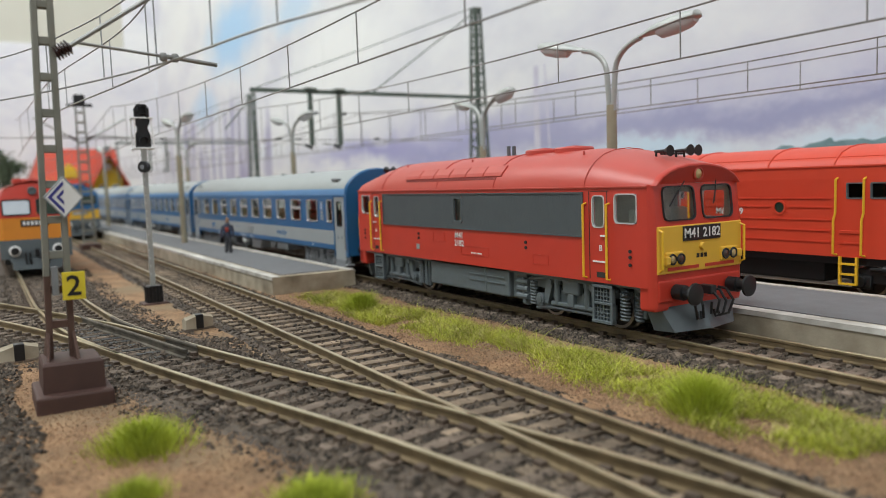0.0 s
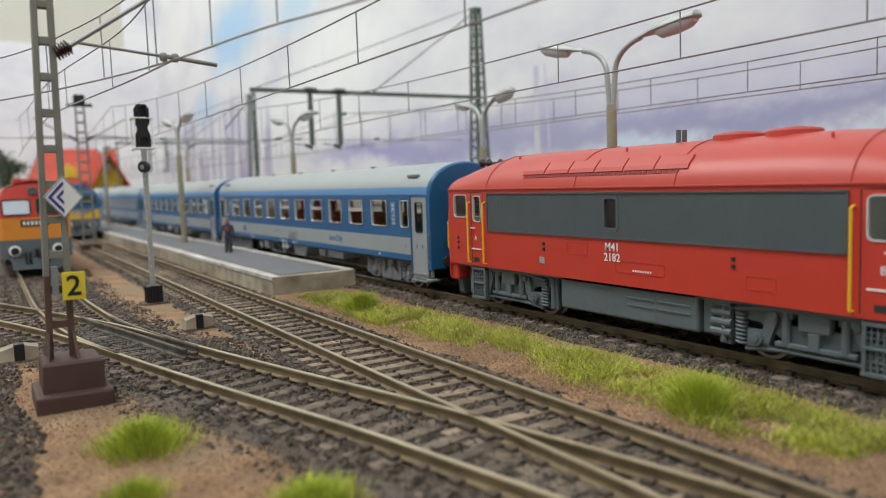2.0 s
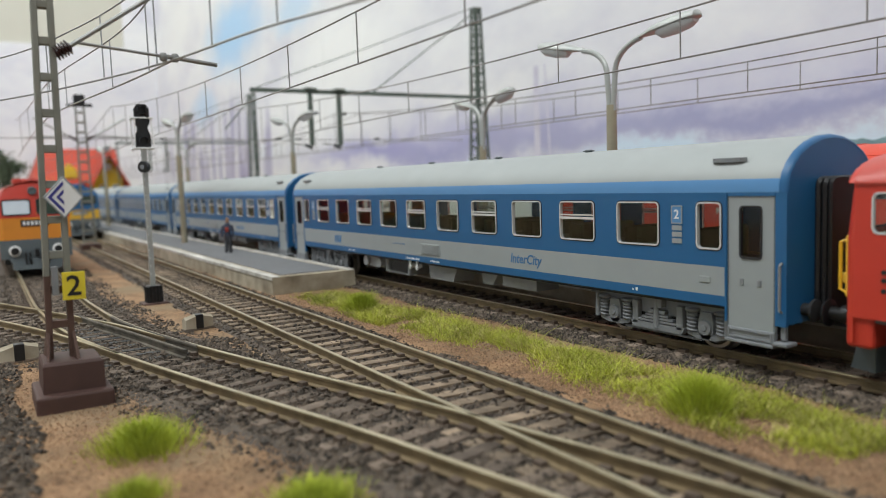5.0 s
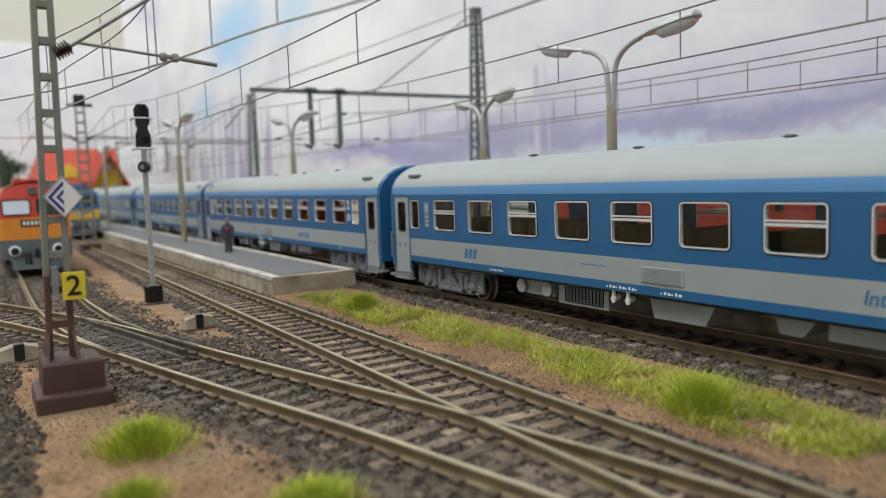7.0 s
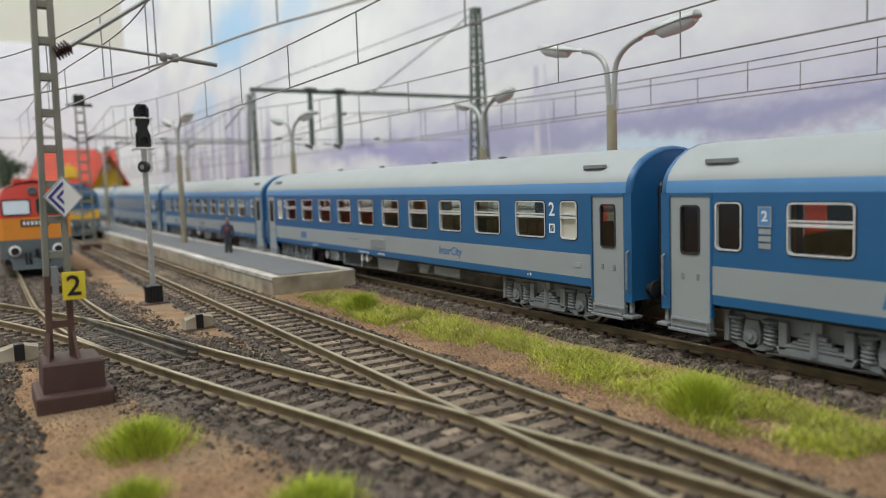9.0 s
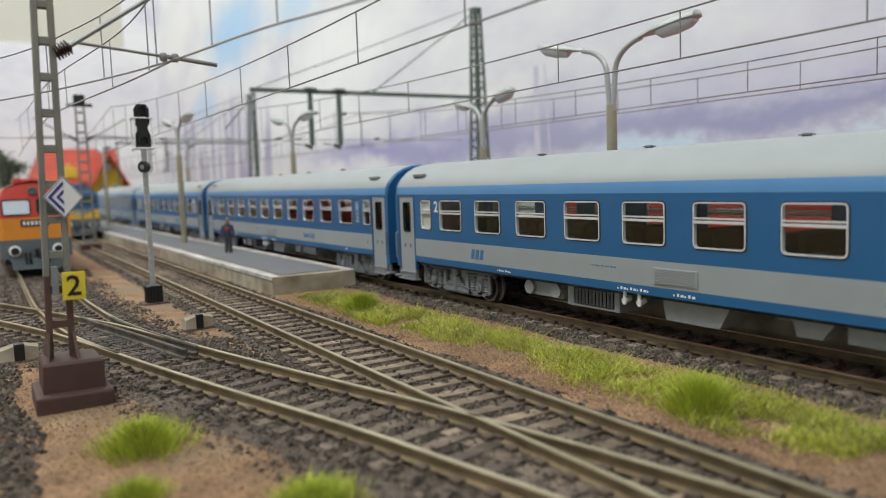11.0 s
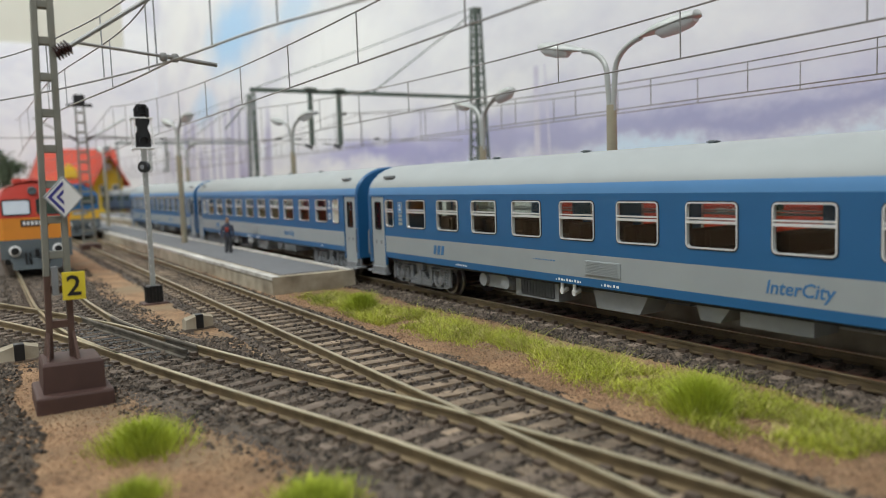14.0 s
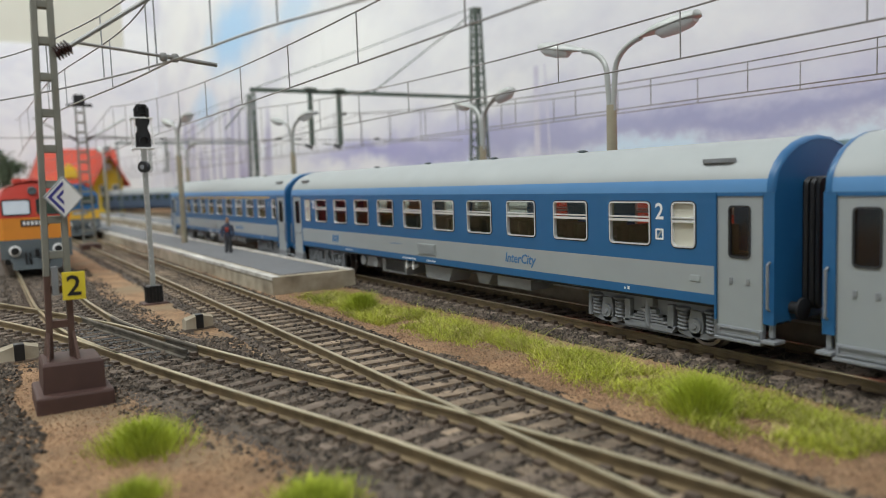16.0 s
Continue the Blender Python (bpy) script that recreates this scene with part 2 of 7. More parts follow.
def mat_ground():
    m = mat("sandy_ground", (0.20, 0.10, 0.046), 0.95, var=0.5, scale=900, bump=0.35, fine=1800, tint=(0.30, 0.18, 0.095))
    nt = m.node_tree
    b = nt.nodes["Principled BSDF"]
    src = b.inputs["Base Color"].links[0].from_socket
    tc = nt.nodes.new("ShaderNodeTexCoord")
    n = nt.nodes.new("ShaderNodeTexNoise")
    n.inputs["Scale"].default_value, n.inputs["Detail"].default_value = 28, 5
    nt.links.new(tc.outputs["Object"], n.inputs["Vector"])
    r = nt.nodes.new("ShaderNodeValToRGB")
    r.color_ramp.elements[0].position, r.color_ramp.elements[1].position = 0.5, 0.7
    mx = nt.nodes.new("ShaderNodeMix")
    mx.data_type = "RGBA"
    nt.links.new(n.outputs[0], r.inputs[0])
    nt.links.new(r.outputs[0], mx.inputs[0])
    nt.links.new(src, mx.inputs[6])
    mx.inputs[7].default_value = (0.25, 0.18, 0.105, 1)
    nt.links.new(mx.outputs[2], b.inputs["Base Color"])
    return m


def mat_poster():
    """A printed sky: white and lilac clouds, blue openings, a violet bank low down and a pale horizon."""
    m = bpy.data.materials.new("printed_sky")
    m.use_nodes = True
    nt = m.node_tree
    b = nt.nodes["Principled BSDF"]
    b.inputs["Roughness"].default_value = 0.42
    tc = nt.nodes.new("ShaderNodeTexCoord")

    def noise_at(scale, detail, stretch, amount):
        mp = nt.nodes.new("ShaderNodeMapping")
        mp.inputs["Scale"].default_value = stretch
        nt.links.new(tc.outputs["Object"], mp.inputs[0])
        n = nt.nodes.new("ShaderNodeTexNoise")
        n.inputs["Scale"].default_value, n.inputs["Detail"].default_value, n.inputs["Roughness"].default_value = scale, detail, amount
        nt.links.new(mp.outputs[0], n.inputs["Vector"])
        return n
    # the place on the sheet, made ragged by cloud-sized noise
    rag = noise_at(11.0, 9, (1, 1, 1.7), 0.62)
    off = nt.nodes.new("ShaderNodeVectorMath")
    off.operation = "MULTIPLY_ADD"
    off.inputs[1].default_value, off.inputs[2].default_value = (0.16, 0, 0.085), (-0.08, 0, -0.0425)
    nt.links.new(rag.outputs["Color"], off.inputs[0])
    place = nt.nodes.new("ShaderNodeVectorMath")
    place.operation = "ADD"
    nt.links.new(tc.outputs["Object"], place.inputs[0])
    nt.links.new(off.outputs[0], place.inputs[1])

    def patch(x, z, rx, rz, hard=0.0):
        sub = nt.nodes.new("ShaderNodeVectorMath")
        sub.operation = "SUBTRACT"
        sub.inputs[1].default_value = (x, 0, z)
        nt.links.new(place.outputs[0], sub.inputs[0])
        mul = nt.nodes.new("ShaderNodeVectorMath")
        mul.operation = "MULTIPLY"
        mul.inputs[1].default_value = (1 / rx, 0, 1 / rz)
        nt.links.new(sub.outputs[0], mul.inputs[0])
        ln = nt.nodes.new("ShaderNodeVectorMath")
        ln.operation = "LENGTH"
        nt.links.new(mul.outputs[0], ln.inputs[0])
        mr = nt.nodes.new("ShaderNodeMapRange")
        mr.interpolation_type = "SMOOTHSTEP"
        mr.inputs[1].default_value, mr.inputs[2].default_value, mr.inputs[3].default_value, mr.inputs[4].default_value = hard, 1.0, 1.0, 0.0
        nt.links.new(ln.outputs["Value"], mr.inputs[0])
        return mr.outputs[0]

    def blend(under, factor, color, weight):
        w = nt.nodes.new("ShaderNodeMath")
        w.operation = "MULTIPLY"
        w.inputs[1].default_value = weight
        nt.links.new(factor, w.inputs[0])
        mx = nt.nodes.new("ShaderNodeMix")
        mx.data_type = "RGBA"
        nt.links.new(w.outputs[0], mx.inputs[0])
        nt.links.new(under, mx.inputs[6])
        mx.inputs[7].default_value = (*color, 1)
        return mx.outputs[2]
    # soft cloud ground
    n1 = noise_at(6.5, 10, (1, 1, 1.8), 0.58)
    r = nt.nodes.new("ShaderNodeValToRGB")
    e = r.color_ramp.elements
    e[0].position, e[0].color = 0.30, (0.70, 0.695, 0.77, 1)
    e[1].position, e[1].color = 0.68, (0.90, 0.90, 0.89, 1)
    e.new(0.48).color = (0.81, 0.805, 0.84, 1)
    nt.links.new(n1.outputs[0], r.inputs[0])
    out = r.outputs[0]
    # broad bank of violet cloud, then its darker underside
    for x, z, rx, rz, c, w in ((-0.45, 0.088, 1.1, 0.050, (0.50, 0.49, 0.69), 0.65), (-0.30, 0.074, 0.42, 0.022, (0.33, 0.34, 0.56), 0.85), (-0.85, 0.084, 0.30, 0.022, (0.34, 0.33, 0.60), 0.9), (-0.70, 0.070, 0.22, 0.020, (0.33, 0.33, 0.58), 0.8), (-0.56, 0.082, 0.20, 0.024, (0.42, 0.41, 0.66), 0.5), (-0.10, 0.135, 0.26, 0.030, (0.62, 0.62, 0.72), 0.5)):
        out = blend(out, patch(x, z, rx, rz), c, w)
    # white towers of cloud and the blue between them
    for x, z, rx, rz, c, w in ((-0.93, 0.215, 0.30, 0.075, (0.96, 0.96, 0.94), 0.95), (-1.08, 0.15, 0.27, 0.075, (0.96, 0.96, 0.95), 0.95), (-0.62, 0.125, 0.14, 0.022, (0.94, 0.93, 0.92), 0.8), (-1.42, 0.33, 0.26, 0.10, (0.42, 0.67, 0.93), 0.95), (-1.10, 0.31, 0.14, 0.05, (0.55, 0.74, 0.92), 0.8), (-1.66, 0.215, 0.16, 0.05, (0.50, 0.70, 0.90), 0.75), (-1.85, 0.42, 0.30, 0.13, (0.93, 0.93, 0.91), 0.8), (-1.25, 0.10, 0.10, 0.03, (0.86, 0.90, 0.92), 0.8)):
        out = blend(out, patch(x, z, rx, rz, 0.15), c, w)
    # pale strip over the horizon
    for x, z, rx, rz in ((-0.40, 0.055, 0.10, 0.014), (-0.12, 0.053, 0.26, 0.013), (-0.62, 0.050, 0.10, 0.014)):
        out = blend(out, patch(x, z, rx, rz, 0.2), (0.62, 0.78, 0.92), 0.85)
    # faint upright violet shapes of a printed town
    st = noise_at(26.0, 3, (1, 1, 0.12), 0.5)
    sr = nt.nodes.new("ShaderNodeValToRGB")
    sr.color_ramp.elements[0].position, sr.color_ramp.elements[1].position = 0.46, 0.58
    nt.links.new(st.outputs[0], sr.inputs[0])
    mk = nt.nodes.new("ShaderNodeMath")
    mk.operation = "MULTIPLY"
    nt.links.new(sr.outputs[0], mk.inputs[0])
    nt.links.new(patch(-1.60, 0.11, 0.55, 0.13, 0.55), mk.inputs[1])
    out = blend(out, mk.outputs[0], (0.34, 0.32, 0.50), 0.9)
    nt.links.new(out, b.inputs["Base Color"])
    return m


M_GROUND = mat_ground()
M_POSTER = mat_poster()
M_ROOM = mat("white_room_paint", (0.74, 0.76, 0.78), 0.8, var=0.03, scale=8)
M_WALL = mat("cream_wall", (0.64, 0.62, 0.53), 0.8, var=0.04, scale=8, bump=0.2, fine=300)
M_MASTSHADOW = mat("mast_shadow_violet", (0.58, 0.55, 0.68), 0.45, var=0.15, scale=60, tint=(0.70, 0.68, 0.77))
M_TREELINE = mat("printed_far_trees", (0.12, 0.22, 0.24), 0.45, var=0.3, scale=90, tint=(0.22, 0.33, 0.36))

BACK_Y = 430.0
END_X = -2120.0


def ground_sheet():
    bm = B()
    random.seed(3)
    nx, ny = 150, 60
    xs = [-2120 + 2520 * i / nx for i in range(nx + 1)]
    ys = [-260 + 690 * j / ny for j in range(ny + 1)]
    g = [[bm.verts.new((x, y, GROUND_Z + 0.5 * noise.noise(Vector((x / 30, y / 30, 0))))) for y in ys] for x in xs]
    for i in range(nx):
        for j in range(ny):
            bm.faces.new((g[i][j], g[i + 1][j], g[i + 1][j + 1], g[i][j + 1]))
    return tagged(part("ground", bm, M_GROUND, smooth=True), "sandy brown scattered ground of the model layout", "ground", kind="structure")


def backdrop():
    bm = box(B(), END_X, 900, BACK_Y, BACK_Y + 6, -60, 620)
    ob = tagged(part("backdrop", bm, M_POSTER), "printed backdrop of white and violet clouds", "backdrop", kind="structure")
    bm = box(B(), END_X - 6, END_X, 354, BACK_Y, -60, 620)
    box(bm, END_X - 6, END_X, -500, 354, -60, 415)
    tagged(part("backdrop_end", bm, M_POSTER), "printed cloudy backdrop turning the corner", "backdrop", kind="structure")
    # the print's far row of trees, low on the sheet
    bm = B()
    random.seed(11)
    x = -370.0
    top = [(x, 44.0)]
    while x < 520:
        x += random.uniform(2, 7)
        top.append((x, 56.5 + 2.5 * noise.noise(Vector((x / 60, 0, 3))) + random.uniform(-1.8, 2.4) - max(0, (-260 - x) / 9)))
    outline = [(-370, 20)] + top + [(x, 20)]
    loft(bm, [[(u, BACK_Y - 0.6, v) for u, v in outline], [(u, BACK_Y + 0.1, v) for u, v in outline]])
    part("treeline", bm, M_TREELINE, ob, "dark blue-green wooded horizon printed on the sheet")
    # blurred shadow of a mast, imitated by thin violet shapes on the sheet
    bm = B()
    for u0, u1, w in ((-527, -527, 5.0), (-508, -515, 1.2)):
        loft(bm, [[(u0 - w, BACK_Y - 0.3, 30), (u0 + w, BACK_Y - 0.3, 30), (u1 + w * 0.6, BACK_Y - 0.3, 140), (u1 - w * 0.6, BACK_Y - 0.3, 140)], [(u0 - w, BACK_Y + 0.1, 30), (u0 + w, BACK_Y + 0.1, 30), (u1 + w * 0.6, BACK_Y + 0.1, 140), (u1 - w * 0.6, BACK_Y + 0.1, 140)]])
    part("mast_shadow", bm, M_MASTSHADOW, ob, "faint violet mast shadow laid on the sheet as a thin shape")
    for sx in (-205, 560, -1000):
        part("seam", box(B(), sx, sx + 1.2, BACK_Y - 0.25, BACK_Y + 0.1, -50, 610), M_WHITE, ob)


def room():
    for n, b in (("wall_end", (-2180, -2126, -1400, 500, -900, 1700)), ("wall_back", (-2180, 1400, 437, 480, -900, 1700)), ("wall_front", (-2180, 1400, -1440, -1400, -900, 1700)), ("wall_right", (1400, 1440, -1440, 480, -900, 1700))):
        tagged(part(n, box(B(), *b), M_WALL if n == "wall_end" else M_ROOM), "plain pale painted room wall", "wall", kind="structure")
    tagged(part("ceiling", box(B(), -2180, 1440, -1440, 480, 1700, 1740), M_ROOM), "plain pale room ceiling", "ceiling", kind="structure")
    tagged(part("floor", box(B(), -2180, 1440, -1440, 480, -940, -900), M_INNER), "plain room floor below the layout", "floor", kind="structure")


ground_sheet()
backdrop()
room()


# ---- tracks: centre lines ----
def smooth_line(pts, step=4.0):
    """A dense line through plan points (Catmull-Rom)."""
    p = [Vector((x, y)) for x, y in pts]
    p = [2 * p[0] - p[1]] + p + [2 * p[-1] - p[-2]]
    out = []
    for a, b, c, d in zip(p, p[1:], p[2:], p[3:]):
        k = max(2, int((c - b).length / step))
        for i in range(k):
            t = i / k
            out.append(0.5 * ((2 * b) + (c - a) * t + (2 * a - 5 * b + 4 * c - d) * t * t + (3 * b - a - 3 * c + d) * t ** 3))
    return out + [p[-2]]


def side_line(line, off):
    out = []
    for i, q in enumerate(line):
        d = (line[min(i + 1, len(line) - 1)] - line[max(i - 1, 0)]).normalized()
        out.append(q + Vector((-d.y, d.x)) * off)
    return out


RAIL = ((0.42, 0.0), (0.5, -0.12), (0.5, -0.6), (0.2, -0.8), (0.2, -1.9), (0.95, -2.15), (0.95, -2.4), (-0.95, -2.4), (-0.95, -2.15), (-0.2, -1.9), (-0.2, -0.8), (-0.5, -0.6), (-0.5, -0.12), (-0.42, 0.0))


def rail(line, off, parent, top=0.0):
    bm = B()
    ln = side_line(line, off)
    rings = []
    for i, q in enumerate(ln):
        d = (ln[min(i + 1, len(ln) - 1)] - ln[max(i - 1, 0)]).normalized()
        nrm = Vector((-d.y, d.x))
        rings.append([(q.x + nrm.x * u, q.y + nrm.y * u, v + top) for u, v in RAIL])
    loft(bm, rings)
    bm.faces.ensure_lookup_table()
    bm.normal_update()
    for f in bm.faces:
        z = f.calc_center_median().z
        f.material_index = 1 if z > top - 0.1 else 0
    return part("rail", bm, [M_RAIL, M_RAILTOP], parent)


T_LINE = smooth_line([(-1742, 152.7), (-900, 152.7), (420, 152.7)], 40)
M_LINE = smooth_line([(-1880, 80), (-900, 80), (-100, 79.6), (200, 79.6), (420, 79.6)], 20)
S_LINE = smooth_line([(-1742, 243), (420, 243)], 60)
U_LINE = smooth_line([(-1880, 292), (420, 292)], 60)
N_LINE = smooth_line([(-1500, 24), (-700, 24), (-460, 24), (-340, 23.6), (-300, 24.3), (-250, 27.8), (-206, 36), (-160, 47.5), (-118, 59.0), (-92, 64.9), (-70, 69.6), (-40, 74.8), (0, 78.6), (40, 79.6)])
Q_LINE = smooth_line([(-206, 36), (-250, 24.6), (-290, 11.0), (-330, -4), (-400, -32), (-520, -85), (-640, -140)])
GAUGE = 8.75
TRACKS = {}
for key, line, lab in (("T", T_LINE, "straight model track with weathered rails under the moving train"), ("M", M_LINE, "straight model track with tan sleepers beside the platform"), ("S", S_LINE, "model track behind the far platform"), ("U", U_LINE, "rearmost model track before the backdrop"), ("N", N_LINE, "curved model track joining a turnout, rusty brown rails"), ("Q", Q_LINE, "branching model track leaving the turnout")):
    TRACKS[key] = thing("railway_track", label=lab, category="track", kind="structure")
    for off in (GAUGE, -GAUGE):
        rail(line, off, TRACKS[key])


def turnout_plates():
    """Slide plates and the dark stock bar under the blades of the nearer turnout."""
    bm = B()
    for i in range(9):
        x = -262 + i * 7.2
        y = 19.5 + i * 2.1
        box(bm, x, x + 2.6, y - 2, y + 14, -2.9, -2.2, 0.1)
    part("slide_plate", bm, M_BLACK, TRACKS["N"], "black slide plates of a turnout")
    for k in range(6):
        x = -238 + k * 7.0
        part("switch_sleeper", box(B(), x, x + 2.6, 14.5 + k * 1.8, 24 + k * 2.0, -3.6, -2.3, 0.2), M_PILLOW, TRACKS["N"])
    blade = rail(smooth_line([(-278, 25.6), (-262, 28.4), (-235, 34.6), (-196, 42.4)], 6), 0, TRACKS["Q"], 0.08)
    blade.name = "turnout_blade"
    stock = rail([q for q in side_line(N_LINE, GAUGE) if -268 < q.x < -196], -0.35, TRACKS["N"], 0.05)
    stock.name = "stock_rail"
    for o in (blade, stock):
        o.data.materials[0], o.data.materials[1] = M_RAILOLD, M_RAILOLD


turnout_plates()


# ---- platforms ----
def platform(name, x0, x1, y0, y1, top, label, whites, slant=0.0):
    p = thing(name, label=label, category="platform", kind="structure")
    n = 24
    bm = B()
    rings = []
    for i in range(n + 1):
        x = x0 + (x1 - x0) * i / n
        sh = slant * (x1 - x) / (x1 - x0)
        w = [random.uniform(-0.25, 0.25) for _ in range(3)]
        rings.append([(x, y0 + sh, -4), (x, y0 + sh + w[0] * 0.3, top - 0.5), (x, y0 + sh + 0.5, top + w[1] * 0.2), (x, y1 + sh - 0.5, top + w[2] * 0.2), (x, y1 + sh, top - 0.5), (x, y1 + sh, -4)])
    loft(bm, rings)
    part("body", bm, M_CONC, p, smooth=True)
    bm = B()
    rings = []
    for i in range(n + 1):
        x = x0 + (x1 - 6.0 - x0) * i / n
        sh = slant * (x1 - x) / (x1 - x0)
        rings.append([(x, y0 + sh + 5.6, top - 1), (x, y0 + sh + 5.6, top + 0.28), (x, y1 + sh - 4.6, top + 0.28), (x, y1 + sh - 4.6, top - 1)])
    loft(bm, rings)
    part("surface", bm, M_ASPH, p, "dark grey asphalt surface")
    for ya, yb in whites:
        m = 160
        bm = B()
        rings = []
        for i in range(m + 1):
            x = x0 + (x1 - x0 - 0.3) * i / m
            sh = slant * (x1 - x) / (x1 - x0)
            e = 1.1 * noise.noise(Vector((x / 5, ya, 0)))
            zz = top + 0.32 + 0.12 * noise.noise(Vector((x / 3, ya, 9)))
            rings.append([(x, ya + sh + e * 0.3, top - 1.1), (x, ya + sh + e * 0.3, zz), (x, yb + sh + e, zz), (x, yb + sh + e, top - 1.1)])
        loft(bm, rings)
        part("edge_strip", bm, M_EDGE, p, "worn whitish platform edge")
    return p


random.seed(5)
platform("platform_near", -1500, -294, 99.5, 136.5, 4.0, "low concrete platform with asphalt surface and worn white edge", ((99.2, 102.6), (133.6, 136.4)), slant=0.0)
platform("platform_far", -1500, 400, 170.6, 216.5, 4.0, "long concrete platform with dark asphalt and whitish edge", ((170.4, 174.4), (213.0, 216.3)))
# ---- vehicles ----
def wheelset(parent, x, r, material_rim=None):
    """An axle with two wheels, turning on its own centre."""
    w = new("wheelset")
    w.empty_display_size = 0.004
    w.parent = parent
    w.matrix_basis = mpose(x, 0, r)
    for s in (-1, 1):
        bm = lathe(B(), [(0.6, s * 5.9), (r * 0.5, s * 6.3), (r * 0.86, s * 6.2), (r + 0.7, s * 6.6), (r + 0.7, s * 7.2), (r, s * 7.5), (r - 0.1, s * 9.4), (r * 0.84, s * 9.5), (r * 0.8, s * 8.9), (r * 0.3, s * 9.1), (r * 0.25, s * 9.9), (0.3, s * 10)], 28)
        bm.faces.ensure_lookup_table()
        for f in bm.faces:
            c = f.calc_center_median()
            rr = math.hypot(c.x, c.z)
            f.material_index = 1 if rr > r * 0.82 else 0
        part("wheel", bm, [M_WHEELDARK, M_STEEL], w, smooth=True)
    bm = cyl(B(), (0, -6, 0), (0, 6, 0), 0.8)
    for k in range(4):
        a = k * math.pi / 2
        box(bm, r * 0.5 * math.cos(a) - 0.4, r * 0.5 * math.cos(a) + 0.4, -9.3, 9.3, r * 0.5 * math.sin(a) - 0.4, r * 0.5 * math.sin(a) + 0.4)
    part("axle", bm, M_WHEELDARK, w)
    return w


def coil(bm, x, y, z0, z1, r, turns=6, mi=0):
    n, w = turns * 10, (z1 - z0) / turns * 0.36
    pts = [(x, y, z0 + 0.1), (x, y, z1 - 0.3)]
    pts += [(x + (r - w) * math.cos(i * 0.6283), y + (r - w) * math.sin(i * 0.6283), z1 - w - (z1 - z0 - 2 * w) * i / n) for i in range(n + 1)]
    tube(bm, pts, [r * 0.6, r * 0.6] + [w] * (n + 1), 6, mi)


def lathe_at(bm, x, y, z, r, h):
    prof = [(r * 0.7, -h * 0.5), (r, -h * 0.22), (r, h * 0.22), (r * 0.7, h * 0.5)]
    rings = [[(x + q * math.cos(2 * math.pi * i / 12), y + q * math.sin(2 * math.pi * i / 12), z + o) for i in range(12)] for q, o in prof]
    loft(bm, rings)


def screen_of(bm, x0, x1, z0, z1, y, nx=6, nz=8):
    """A grid of small bars standing proud of y."""
    for i in range(nx + 1):
        x = x0 + (x1 - x0) * i / nx
        box(bm, x - 0.12, x + 0.12, y - 0.25, y, z0, z1)
    for k in range(nz + 1):
        z = z0 + (z1 - z0) * k / nz
        box(bm, x0, x1, y - 0.2, y, z - 0.1, z + 0.1)


def buffers(parent, x, d, material=M_BLACK, r=2.75):
    """The pair of buffers at an end; d is +1 or -1 along x."""
    for s in (-1, 1):
        bm = B()
        prof = [(1.9, -6.2), (1.9, -3.4), (1.3, -3.2), (1.3, -1.0), (r * 0.8, -0.9), (r, -0.6), (r * 0.96, -0.1), (r * 0.6, 0.15), (0.05, 0.25)]
        rings = [[(x + d * h, s * 10.05 + q * math.cos(2 * math.pi * i / 24), 12.1 + q * math.sin(2 * math.pi * i / 24)) for i in range(24)] for q, h in prof]
        loft(bm, rings)
        part("buffer", bm, material, parent, smooth=True)


# ---- the red diesel locomotive ----
def m41_section(x):
    """Body cross-section above the waist at x: eaves and roof sink and narrow towards the ends."""
    a = max(0.0, (abs(x) - 52) / 30.2)
    drop = 5.9 * a ** 1.5
    nar = 0.9 * a ** 3
    hump = 0.0
    pts = []
    for y, z in ((16.8, 38.0), (16.6, 38.9), (15.9, 40.6), (14.6, 42.8), (12.4, 45.0), (9.2, 47.0), (5.0, 48.3), (0, 48.7)):
        k = max(0.0, (z - 38.0) / 11.2)
        pts.append((y - nar, z - drop * k + hump * (1 if z > 47 else 0) * 0.5))
    return pts


def side_with_holes(bm, xs, zs, holes, y, thick, mi_of=None):
    """An upright wall panel along x with rectangular openings, y outside face, thick inward (signed)."""
    xs = sorted(set(xs) | {h[0] for h in holes} | {h[1] for h in holes})
    zs = sorted(set(zs) | {h[2] for h in holes} | {h[3] for h in holes})
    gv = {}

    def v(i, k, o):
        if (i, k, o) not in gv:
            gv[(i, k, o)] = bm.verts.new((xs[i], y + (thick if o else 0), zs[k]))
        return gv[(i, k, o)]
    solid = set()
    for i in range(len(xs) - 1):
        for k in range(len(zs) - 1):
            cx, cz = (xs[i] + xs[i + 1]) / 2, (zs[k] + zs[k + 1]) / 2
            if not any(h[0] < cx < h[1] and h[2] < cz < h[3] for h in holes):
                solid.add((i, k))
    for i, k in solid:
        mi = mi_of((zs[k] + zs[k + 1]) / 2, (xs[i] + xs[i + 1]) / 2) if mi_of else 0
        for o in (0, 1):
            f = bm.faces.new([v(a, b, o) for a, b in ((i, k), (i + 1, k), (i + 1, k + 1), (i, k + 1))])
            f.material_index = mi
        for (di, dk), (p, q) in (((-1, 0), ((i, k), (i, k + 1))), ((1, 0), ((i + 1, k), (i + 1, k + 1))), ((0, -1), ((i, k), (i + 1, k))), ((0, 1), ((i, k + 1), (i + 1, k + 1)))):
            if (i + di, k + dk) not in solid:
                f = bm.faces.new((v(*p, 0), v(*q, 0), v(*q, 1), v(*p, 1)))
                f.material_index = mi
    return bm


